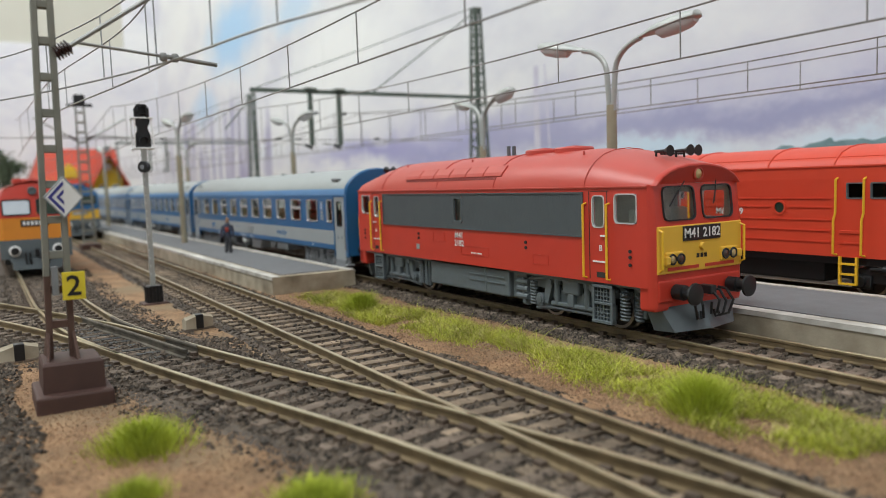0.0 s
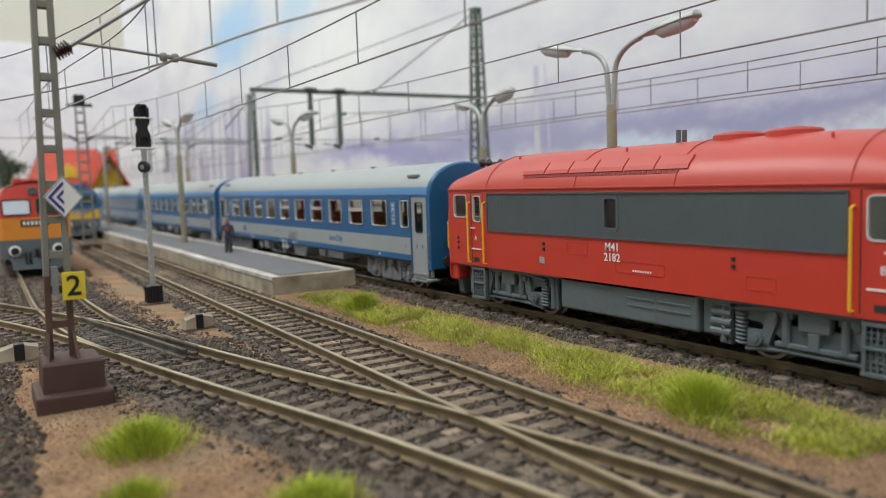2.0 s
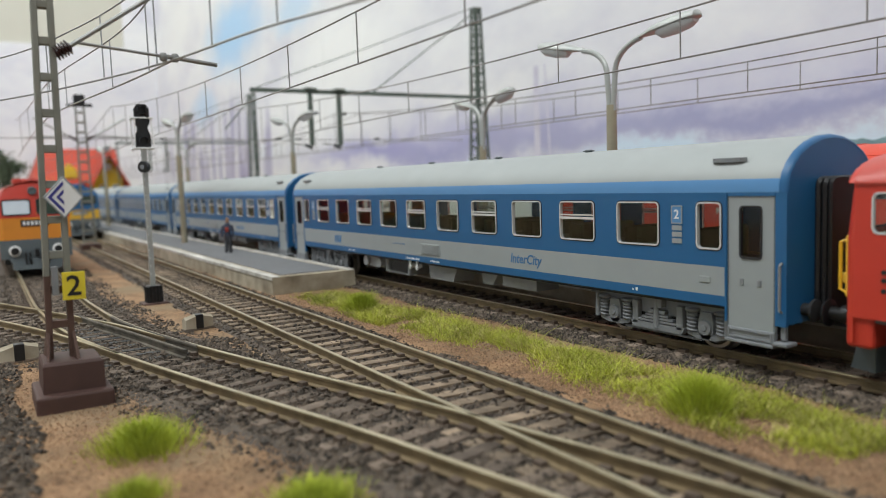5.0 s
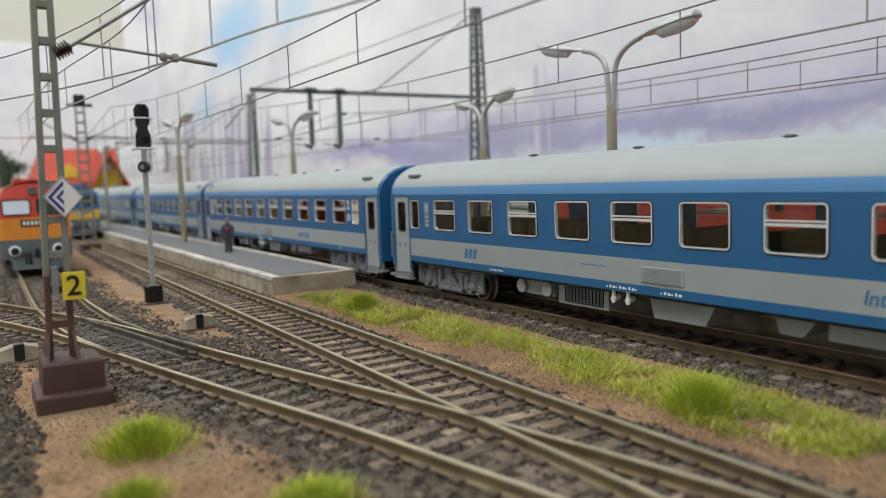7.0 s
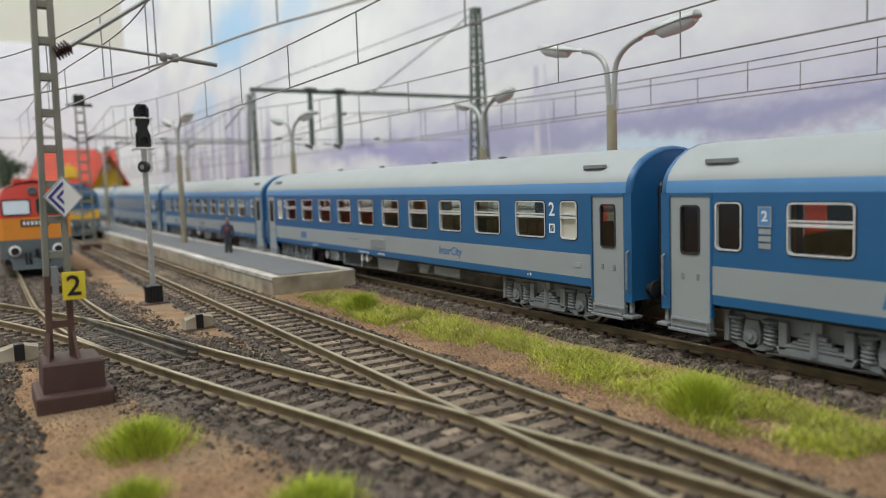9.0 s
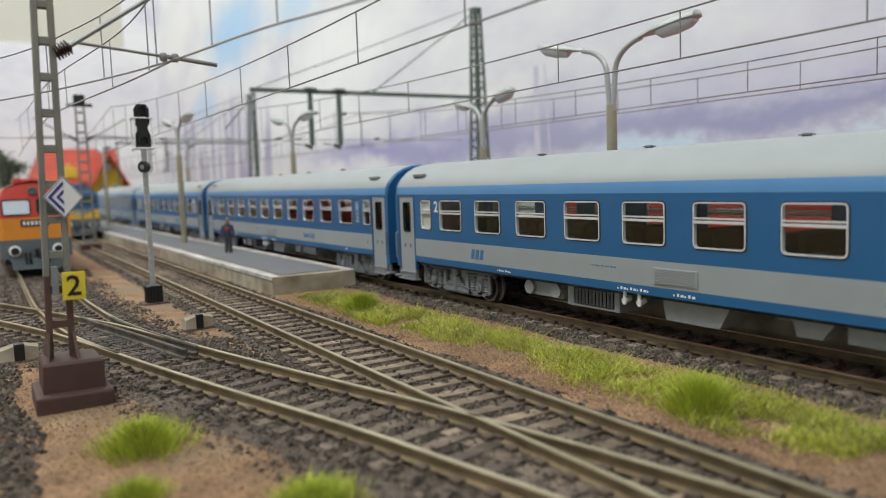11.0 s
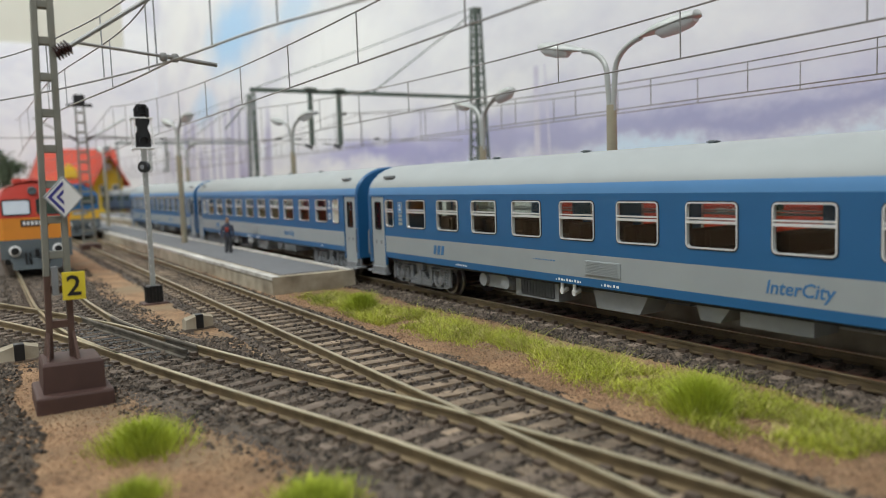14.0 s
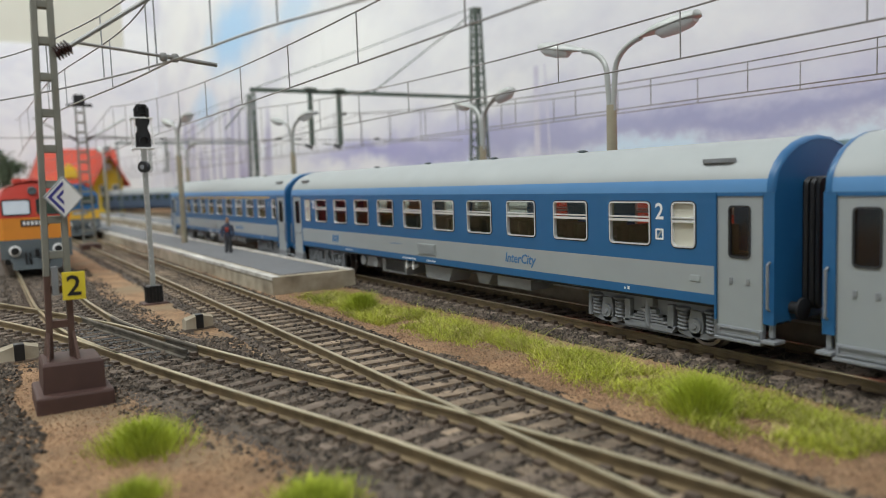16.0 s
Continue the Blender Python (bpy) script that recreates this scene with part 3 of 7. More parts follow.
def loco_bogie(parent, cx, d):
    """Grey two-axle bogie with leaf and coil springs, dampers and a step frame at the cab end (d)."""
    for s in (-1, 1):
        y = s * 12.3

        def bx(bm, x0, x1, z0, z1, t=1.3, bev=0.25, o=0.0):
            ya, yb = sorted((y + s * o, y + s * (t + o)))
            box(bm, cx + min(x0 * d, x1 * d), cx + max(x0 * d, x1 * d), ya, yb, z0, z1, bev)
        bm = B()
        prism(bm, [(cx + u * d, v) for u, v in ((-21, 11.2), (-17, 12.2), (-12.8, 12.2), (-9, 10.6), (-5, 8.9), (5, 8.9), (9, 10.4), (13.2, 12.0), (17.5, 12.2), (21, 11.2), (21, 9.4), (17, 9.0), (13.2, 8.8), (9.5, 6.6), (5, 5.0), (-5, 5.0), (-8.5, 6.4), (-12.8, 8.8), (-17, 9.0), (-21, 9.4))], "y", min(y, y + s * 1.4), max(y, y + s * 1.4))
        part("bogie_frame", bm, M_UNDER, parent)
        for u in (-12.8, 13.2):
            bm = B()
            bx(bm, u - 2.8, u + 2.8, 3.0, 7.2, 1.8, 0.5, 0.3)
            cyl(bm, (cx + u * d, y + s * 1.8, 5.6), (cx + u * d, y + s * 3.2, 5.6), 1.7, n=16)
            cyl(bm, (cx + u * d, y + s * 3.1, 5.6), (cx + u * d, y + s * 3.5, 5.6), 1.0, n=12)
            part("axle_box", bm, M_UNDER, parent)
        for u in (-17.0, 19.8, 23.0):
            bm = B()
            coil(bm, cx + u * d, y + s * (1.6 if u < 22 else -0.4), 3.4, 11.2, 1.45, 8)
            part("spring", bm, M_UNDER, parent, smooth=True)
        bm = B()
        bx(bm, -3.4, 3.4, 8.2, 12.6, 2.2, 0.5, 0.6)
        bx(bm, -1.2, 1.2, 4.6, 8.4, 1.8, 0.3, 1.0)
        bx(bm, -8.6, 8.6, 4.4, 5.6, 1.2, 0.3, 1.4)
        for u in (-6.2, 6.2):
            cyl(bm, (cx + u * d, y + s * 2.0, 5.0), (cx + u * d, y + s * 2.0, 12.4), 0.9, n=10)
            bx(bm, u - 1.5, u + 1.5, 10.5, 12.8, 1.6, 0.2, 0.7)
        part("bolster", bm, M_UNDER, parent)
        bm = B()
        tube(bm, [(cx - 18 * d, y + s * 2.3, 11.2), (cx - 9 * d, y + s * 2.6, 12.3), (cx + 9 * d, y + s * 2.6, 12.3), (cx + 18 * d, y + s * 2.3, 11.2)], 0.5)
        tube(bm, [(cx - 16 * d, y + s * 1.5, 2.7), (cx - 8 * d, y + s * 1.7, 3.6), (cx + 8 * d, y + s * 1.7, 3.6), (cx + 16 * d, y + s * 1.5, 2.7)], 0.55)
        part("brake_rod", bm, M_UNDER, parent)
        for u in (-8.6, 8.6):
            bm = loft(B(), [[(cx + (u + a) * d, y + s * o, z) for a, z in ((-1.5, 12.2), (1.5, 12.2), (1.1 + u * 0.28, 4.6), (-1.1 + u * 0.28, 4.6))] for o in (1.4, 2.6)])
            cyl(bm, (cx + u * d, y + s * 2.5, 11.0), (cx + u * d, y + s * 3.1, 11.0), 0.9, n=12)
            part("swing_arm", bm, M_UNDER, parent)
        bm = B()
        bx(bm, -22.6, -19.4, 2.8, 12.4, 1.6, 0.4, 0.4)
        cyl(bm, (cx - 21 * d, y + s * 2.2, 3.6), (cx - 21 * d, y + s * 2.2, 12.0), 0.8, 0.65, 10)
        part("frame_hanger", bm, M_UNDER, parent)
        bm = B()
        bx(bm, 10.2, 11.0, 2.6, 12.6, 1.2, 0.1, 3.0)
        bx(bm, 16.9, 17.7, 2.6, 12.6, 1.2, 0.1, 3.0)
        bx(bm, 10.2, 17.7, 2.4, 3.2, 1.8, 0.1, 2.6)
        bx(bm, 10.2, 17.7, 7.4, 8.0, 1.4, 0.1, 2.9)
        bx(bm, 10.2, 17.7, 11.8, 12.6, 1.4, 0.1, 2.9)
        for i in range(5):
            bx(bm, 11.6 + i * 1.15, 11.95 + i * 1.15, 3.2, 11.8, 0.5, 0.0, 3.2)
        for i in range(7):
            bx(bm, 11.0, 16.9, 3.9 + i * 1.1, 4.15 + i * 1.1, 0.5, 0.0, 3.25)
        part("step_frame", bm, M_UNDER, parent)
        bm = B()
        bx(bm, 20.6, 25.2, 4.2, 12.4, 2.4, 0.6, -2.6)
        part("sand_box", bm, M_UNDER, parent)
    # dark block painting the shade between the bogie sides
    part("bogie_core", box(B(), cx - 17, cx + 17, -11, 11, 4.6, 12), M_DARK, parent)


def m41():
    """The moving locomotive; its origin is midway between the buffers on the rail top."""
    loco = thing("diesel_locomotive", -206, 152.7, 0, label="bright red diesel locomotive with yellow front and grey grilles", category="locomotive", group="moving train")
    # lower body: sides with openings
    L = 80.0
    win = [(61.2, 65.5, 27.6, 35.8), (69.2, 76.7, 28.9, 36.2)]
    for s in (-1, 1):
        holes = []
        for x0, x1, z0, z1 in win:
            holes += [(x0, x1, z0, z1), (-x1, -x0, z0, z1)]
        holes.append((-5.8, -1.0, 27.0, 35.6))
        bm = side_with_holes(B(), (-L, -40, 0, 40, L), (13.2, 20, 38), holes, s * 16.8, -s * 0.9)
        for f in bm.faces:
            if all(abs(v.co.y) < 16.5 for v in f.verts):
                f.material_index = 1
        part("side_wall", bm, [M_RED, M_CAB], loco)
        # long ribbed grille band, split by the middle window
        for gx0, gx1 in ((-57, -6.4), (-0.4, 57.4)):
            bm = box(B(), gx0, gx1, min(s * 16.75, s * 17.0), max(s * 16.75, s * 17.0), 25.2, 36.4)
            nrib = int((gx1 - gx0) / 0.75)
            for i in range(nrib):
                x = gx0 + 0.5 + i * 0.75
                box(bm, x - 0.18, x + 0.18, min(s * 16.95, s * 17.03), max(s * 16.95, s * 17.03), 25.5, 36.1)
            part("grille", bm, M_GRILLE, loco)
        bm = B()
        for x0, x1, z0, z1 in ((-57.3, 57.7, 36.4, 36.8), (-57.3, 57.7, 24.8, 25.2), (-57.4, -57, 24.8, 36.8), (57.4, 57.8, 24.8, 36.8)):
            box(bm, x0, x1, min(s * 16.7, s * 17.25), max(s * 16.7, s * 17.25), z0, z1)
        part("grille_frame", bm, M_GRILLE, loco)
        bm = B()
        for z0, z1 in ((25.2, 26.9), (35.7, 36.4)):
            box(bm, -6.4, -0.4, *sorted((s * 16.7, s * 16.98)), z0, z1)
        part("grille_filler", bm, M_GRILLE, loco)
        for x0, x1, z0, z1 in holes:
            part("window_frame", ring_frame(B(), x0 - 0.15, x1 + 0.15, z0 - 0.15, z1 + 0.15, 1.3, 0.3, s * 17.0, s * 16.2), M_FRAME, loco) if abs(x0) > 50 else part("window_frame", ring_frame(B(), x0 - 0.65, x1 + 0.65, z0 - 0.3, z1 + 0.3, 1.5, 0.95, s * 17.1, s * 16.2), M_GRILLE, loco)
            part("pane", box(B(), x0, x1, min(s * 16.2, s * 16.5), max(s * 16.2, s * 16.5), z0, z1), M_CABGLASS, loco).visible_shadow = False
        for d in (1, -1):
            # door seams, rails, step hole, small fittings
            bm = B()
            for u in (60.0, 66.6):
                box(bm, d * u - 0.12, d * u + 0.12, min(s * 16.7, s * 16.86), max(s * 16.7, s * 16.86), 14.0, 37.0)
            box(bm, min(d * 60.6, d * 67.2), max(d * 60.6, d * 67.2), min(s * 16.7, s * 16.86), max(s * 16.7, s * 16.86), 36.9, 37.1)
            box(bm, min(d * 62.6, d * 65.6), max(d * 62.6, d * 65.6), min(s * 16.7, s * 16.9), max(s * 16.7, s * 16.9), 14.6, 16.0)
            part("door_seam", bm, M_DARK, loco)
            bm = box(B(), min(d * 61.3, d * 66.6), max(d * 61.3, d * 66.6), min(s * 16.7, s * 17.05), max(s * 16.7, s * 17.05), 18.5, 18.9)
            box(bm, min(d * 64.4, d * 66.6), max(d * 64.4, d * 66.6), min(s * 16.7, s * 17.3), max(s * 16.7, s * 17.3), 25.3, 25.7)
            part("door_handle", bm, M_WHITE, loco)
            for u in (58.7, 67.3):
                bm = tube(B(), [(d * u, s * 16.8, 33.8), (d * u, s * 17.9, 33.6), (d * u, s * 17.9, 14.4), (d * u, s * 16.8, 14.2)], 0.33, 8)
                part("handrail", bm, M_HAND, loco, "yellow handrail", smooth=True)
            for z in (20.5, 22.0, 18.6):
                part("fitting", cyl(B(), (d * 74.5, s * 16.7, z), (d * 74.5, s * 17.15, z), 0.45, n=10), M_PILLOW, loco)
            for z in (20.6, 22.2):
                x = -30.0 if d < 0 else 33.0
                part("fitting", cyl(B(), (x, s * 16.7, z), (x, s * 17.1, z), 0.5, n=10), M_PILLOW, loco)
        part("data_plate", box(B(), -32.0, -29.8, min(s * 16.7, s * 16.95), max(s * 16.7, s * 16.95), 16.5, 18.4), M_CGREY, loco)
        for x0, x1, z0, z1 in ((-20, -12, 20, 23.5), (-2, 14, 16.5, 19.5), (36, 43, 16, 19)):
            part("panel_seam", ring_frame(B(), x0, x1, z0, z1, 0.3, 0.18, s * 16.92, s * 16.7), M_RED, loco)
        if s < 0:
            writing("class_lettering", "M41", 2.9, M_WHITE, loco, mpose(-3.0, -16.9, 22.7) @ SIDE, "white class lettering")
            writing("number_lettering", "2182", 2.9, M_WHITE, loco, mpose(-3.0, -16.9, 20.0) @ SIDE, "white number lettering")
            writing("end_letter", "B", 2.2, M_WHITE, loco, mpose(64.2, -16.9, 22.2) @ SIDE)
            writing("end_letter", "A", 2.2, M_WHITE, loco, mpose(-64.2, -16.9, 22.2) @ SIDE)
            bm = B()
            for i in range(8):
                box(bm, 4.0 + i * 0.8, 4.42 + i * 0.8, -16.9, -16.7, 17.0, 17.5)
            part("small_lettering", bm, M_WHITE, loco)
    # roof skin
    xs = [-80.6, -79, -77, -72, -66, -60, -48, -36, -20, 0, 20, 36, 48, 60, 66, 72, 77, 79, 80.6]
    rings = []
    for x in xs:
        h = m41_section(x)
        rings.append([(x, -y, z) for y, z in h] + [(x, y, z) for y, z in h[-2::-1]])
    bm = B()
    loft(bm, rings, closed=False, caps=False)
    part("roof", bm, M_ROOFRED, loco, "faded red rounded roof", smooth=True)
    bm = B()
    for d in (1, -1):
        box(bm, -L, L, min(d * 16.7, d * 17.15), max(d * 16.7, d * 17.15), 37.7, 38.25, 0.12)
    part("gutter", bm, M_ROOFRED, loco)
    for x in (-58, -17, 17, 58):
        bm = B()
        h = m41_section(x)
        pts = [(x, -y * 1.006, z + 0.12) for y, z in h] + [(x, y * 1.006, z + 0.12) for y, z in h[-2::-1]]
        tube(bm, pts, 0.13, 6)
        part("roof_joint", bm, M_ROOFRED, loco)
    # roof grilles on the slope, fans and exhaust
    for s in (-1, 1):
        for k in range(36):
            bm = B()
            x = -40 + k * 1.6
            p = [(x, s * 15.82, 41.0), (x + 1.2, s * 15.82, 41.0), (x + 1.2, s * 15.34, 41.8), (x, s * 15.34, 41.8)]
            loft(bm, [p, [(a, b - s * 0.5, c - 0.2) for a, b, c in p]])
            part("roof_slot", bm, M_SLOT, loco)
        for k in range(6):
            x0 = -41 + k * 10.2
            bm = loft(B(), [[(x, s * 15.42, 42.0), (x, s * 14.85, 43.1), (x, s * 12.8, 45.2), (x, s * 12.3, 44.7), (x, s * 15.0, 41.7)] for x in (x0, x0 + 9.7)])
            part("roof_hatch", bm, M_ROOFRED, loco)
    for fx in (22, 36):
        bm = lathe(B(), [(5.9, 48.0), (5.9, 49.3), (5.5, 49.7), (5.2, 49.5), (5.2, 48.2)], 32, "z")
        bm.transform(Matrix.Translation((fx, 0, 0)))
        for r in (1.2, 2.6, 3.9):
            lathe_ring(bm, fx, 0, 50.1 - r * 0.1, r, 0.22)
        for k in range(16):
            a = k * math.pi / 8
            tube(bm, [(fx, 0, 50.1), (fx + 5.4 * math.cos(a), 5.4 * math.sin(a), 49.5)], 0.18, 6)
        part("roof_fan", bm, M_ROOFRED, loco, smooth=True)
    bm = B()
    for y in (-1.1, 1.1):
        cyl(bm, (5, y, 48.0), (5, y, 51.8), 0.65, n=12)
    part("exhaust", bm, M_UNDER, loco)
    for d in (1, -1):
        for x in (-50, -5, 50):
            part("roof_eye", cyl(B(), (x, d * 9, 45.8), (x, d * 9, 47.9), 0.45, 0.3, 8), M_ROOFRED, loco)
    for d in (1, -1):
        loco_front(loco, d, L)
        loco_bogie(loco, d * 50.0, d)
        buffers(loco, d * 89.0, d)
    # tank between the bogies
    bm = box(B(), -24.5, 22.5, -15.6, 15.6, 4.4, 14.6, 0.6)
    tank = part("fuel_tank", bm, M_UNDER, loco, "grey fuel tank with ribbed covers")
    for s in (-1, 1):
        for k in range(2):
            bm = B()
            box(bm, 1.0, 9.4, min(s * 15.5, s * 15.9), max(s * 15.5, s * 15.9), 8.2 + k * 1.9, 8.5 + k * 1.9)
            part("tank_rib", bm, M_UNDER, tank)
            part("tank_rib", box(B(), 11.0, 20.4, min(s * 15.5, s * 15.9), max(s * 15.5, s * 15.9), 8.2 + k * 1.9, 8.5 + k * 1.9), M_UNDER, tank)
        part("tank_seam", box(B(), 10.0, 10.3, min(s * 15.5, s * 15.75), max(s * 15.5, s * 15.75), 4.9, 14.0), M_UNDER, tank)
    for s in (-1, 1):
        box_o = part("cooler_box", box(B(), 23, 31, min(s * 12, s * 14.2), max(s * 12, s * 14.2), 4.5, 13.5, 0.3), M_UNDER, loco)
        for k in range(4):
            part("cooler_pipe", cyl(B(), (25.6 + k * 0.2, s * 14.4, 5.5 + k * 2.2), (31.0, s * 14.4, 5.5 + k * 2.2), 1.0, n=10), M_UNDER, box_o, smooth=True)
    part("underframe", box(B(), -80, 80, -15.6, 15.6, 12.4, 14.2), M_UNDER, loco)
    # cab floors and desks seen through the windows
    for d in (1, -1):
        bm = box(B(), min(d * 60, d * 80), max(d * 60, d * 80), -15.8, 15.8, 24.0, 25.0)
        box(bm, min(d * 59, d * 60), max(d * 59, d * 60), -15.8, 15.8, 14, 40)
        box(bm, min(d * 76, d * 80), max(d * 76, d * 79), -15, 15, 25, 28.5, 0.5)
        box(bm, min(d * 67, d * 70), max(d * 67, d * 70), -10, -6, 25, 32, 0.8)
        box(bm, min(d * 67, d * 70), max(d * 67, d * 70), 6, 10, 25, 32, 0.8)
        box(bm, min(d * 60, d * 79.6), max(d * 60, d * 79.6), -15.6, 15.6, 38.3, 38.7)
        part("cab_interior", bm, M_CAB, loco)
    part("engine_room", box(B(), -57, 57, -10, 10, 14, 40), M_CAB, loco)
    wheels = [wheelset(loco, c + o, 5.7) for c in (-50, 50) for o in (-13.2, 13.2)]
    return loco, wheels


def lathe_ring(bm, x, y, z, r, t, n=28):
    tube(bm, [(x + r * math.cos(2 * math.pi * i / n), y + r * math.sin(2 * math.pi * i / n), z) for i in range(n + 1)], t, 6)


def lathe_ring_x(bm, x, y, z, r, t, n=24):
    tube(bm, [(x, y + r * math.cos(2 * math.pi * i / n), z + r * math.sin(2 * math.pi * i / n)) for i in range(n + 1)], t, 6)


def loco_front(loco, d, L):
    """The cab end: rounded corners, two windscreens, yellow lower panel, lights, plough, hoses."""
    fx = 81.8

    def X(v):
        return d * v
    # face wall, z by z, with holes for the windscreens left between four pieces
    yo = 15.4

    def fxz(z):
        return fx - max(0, z - 28) * 0.11 - max(0, z - 38) * 0.25
    sc = [(1.6, 12.6, 29.6, 37.6)]
    holes = [(y0 * s if s > 0 else -y1, y1 if s > 0 else -y0, z0, z1) for y0, y1, z0, z1 in sc for s in (-1, 1)]
    ys = sorted({-yo, yo, 0.0} | {h[i] for h in holes for i in (0, 1)})
    zs = [8.4, 13, 20, 28, 29.6, 33, 37.6, 38.4]
    bm = B()
    vv = {(i, k): bm.verts.new((X(fxz(z)), y, z)) for i, y in enumerate(ys) for k, z in enumerate(zs)}
    for i in range(len(ys) - 1):
        for k in range(len(zs) - 1):
            cy, cz = (ys[i] + ys[i + 1]) / 2, (zs[k] + zs[k + 1]) / 2
            if not any(h[0] < cy < h[1] and h[2] < cz < h[3] for h in holes):
                bm.faces.new((vv[i, k], vv[i + 1, k], vv[i + 1, k + 1], vv[i, k + 1]))
    # rounded corner posts
    for s in (-1, 1):
        rings = []
        for z in zs:
            f = fxz(z)
            rings.append([(X(f), s * yo, z), (X(f - 0.3), s * (yo + 0.75), z), (X(f - 0.9), s * (yo + 1.2), z), (X(L), s * 16.8, z)])
        loft(bm, rings, closed=False, caps=False)
    part("cab_front", bm, M_RED, loco, smooth=True)
    # rounded brow from the roof end down to the face
    h = m41_section(80.6)
    bm = B()
    top = [(-y, z) for y, z in h] + [(y, z) for y, z in h[-2::-1]]
    rings = [[(X(x), y * k, 38.0 + (z - 38.0) * q) for y, z in top] for x, k, q in ((80.6, 1.0, 1.0), (81.4, 0.992, 0.985), (81.9, 0.97, 0.94), (82.0, 0.94, 0.86), (81.6, 0.92, 0.78))]
    rings.append([(X(fxz(38.4)), y * 0.90, 38.2 + (z - 38.4) * 0.05) for y, z in top])
    loft(bm, rings, closed=False, caps=False)
    part("cab_brow", bm, M_RED, loco, smooth=True)
    for s in (-1, 1):
        y0, y1 = (1.6, 12.6) if s > 0 else (-12.6, -1.6)
        bm = ring_frame(B(), y0 - 0.4, y1 + 0.4, 29.3, 37.9, 1.8, 0.34, 0.3, -0.3)
        bm.transform(Matrix.Rotation(radians(90), 4, "Z") if d > 0 else Matrix.Rotation(radians(-90), 4, "Z"))
        for v in bm.verts:
            v.co.x = X(fxz(v.co.z)) + (v.co.x if d < 0 else v.co.x) + d * 0.05
        part("windscreen_frame", bm, M_PILLOW, loco)
        bm = loft(B(), [[(X(fxz(z) - 0.2), y0, z), (X(fxz(z) - 0.2), y1, z), (X(fxz(z) - 0.35), y1, z), (X(fxz(z) - 0.35), y0, z)] for z in (29.6, 37.6)])
        part("windscreen", bm, M_CABGLASS, loco).visible_shadow = False
        yt, yb = (-5.2, -10.6) if s < 0 else (6.6, 5.4)
        bm = tube(B(), [(X(fxz(38) + 0.7), yt, 38.9), (X(fxz(33) + 0.7), yb, 33.6)], 0.16, 6)
        tube(bm, [(X(fxz(36) + 0.75), yt * 0.5 + yb * 0.5 + 0.2, 36.8), (X(fxz(33) + 0.75), yb - 0.5, 33.0)], 0.2, 6)
        part("wiper", bm, M_BLACK, loco)
        # lamps
        bm = box(B(), min(X(fx + 0.3), X(fx + 1.1)), max(X(fx + 0.3), X(fx + 1.1)), min(s * 7.0, s * 13.4), max(s * 7.0, s * 13.4), 18.3, 21.9, 0.35)
        part("headlight", bm, [M_YEL], loco, "yellow headlamp housing")
        part("lamp_bracket", box(B(), min(X(fx + 0.3), X(fx + 1.9)), max(X(fx + 0.3), X(fx + 1.9)), min(s * 12.6, s * 14.2), max(s * 12.6, s * 14.2), 18.9, 21.0, 0.3), M_YEL, loco)
        for yy, mm_, rr in ((11.4, M_LENSW, 1.15), (8.4, M_TAIL, 1.15)):
            bm = lathe(B(), [(rr * 0.9, 0.0), (rr * 0.9, 0.5), (rr * 0.6, 0.75), (0.05, 0.85)], 20, "x")
            bm.transform(Matrix.Translation((0, s * yy, 20.1)))
            for v in bm.verts:
                v.co.x = X(fx + 0.8 + v.co.x)
            part("lamp_lens", bm, mm_, loco, smooth=True)
            bm = B()
            lathe_ring_x(bm, X(fx + 1.3), s * yy, 20.1, rr * 1.02, 0.26)
            part("lamp_rim", bm, M_PILLOW, loco, smooth=True)
        # handrails at the panel's corners
        bm = tube(B(), [(X(fx + 0.4), s * 15.0, 27.4), (X(fx + 1.6), s * 15.2, 27.0), (X(fx + 1.6), s * 15.2, 18.0), (X(fx + 0.4), s * 15.0, 17.4)], 0.32, 8)
        part("handrail", bm, M_HAND, loco, "yellow handrail", smooth=True)
        # corner skirt
        bm = box(B(), min(X(76.6), X(81.7)), max(X(76.6), X(81.7)), min(s * 11, s * 16.2), max(s * 11, s * 16.2), 7.4, 14.4, 0.7)
        part("skirt", bm, M_RED, loco)
    # yellow panel
    bm = box(B(), min(X(fx - 0.4), X(fx + 0.55)), max(X(fx - 0.4), X(fx + 0.55)), -15.5, 15.5, 16.6, 28.2, 0.25)
    part("front_panel", bm, M_YEL, loco, "yellow front panel")
    bm = B()
    for y0, y1 in ((-12.4, -1.2), (1.2, 12.4)):
        box(bm, min(X(fx), X(fx + 0.7)), max(X(fx), X(fx + 0.7)), y0, y1, 17.3, 18.1)
    part("front_slot", bm, M_RED, loco)
    bm = box(B(), min(X(fx), X(fx + 0.8)), max(X(fx), X(fx + 0.8)), -7.0, 7.0, 24.2, 27.9, 0.1)
    part("number_plate", bm, M_BLACK, loco)
    if d > 0:
        writing("number_lettering", "M41 2182", 3.35, M_WHITE, loco, mpose(fx + 0.86, 0, 26.0) @ FRONT, "white number on black plate")
    bm = cyl(B(), (X(fx + 0.2), 0, 22.6), (X(fx + 1.4), 0, 22.6), 1.1, 0.8, 14)
    part("horn_cover", bm, M_YEL, loco, smooth=True)
    bm = B()
    for i in range(3):
        box(bm, min(X(fx), X(fx + 0.62)), max(X(fx), X(fx + 0.62)), -1.9 + i * 1.4, -0.9 + i * 1.4, 19.8, 20.9)
    part("emblem_bar", bm, M_BLACK, loco)
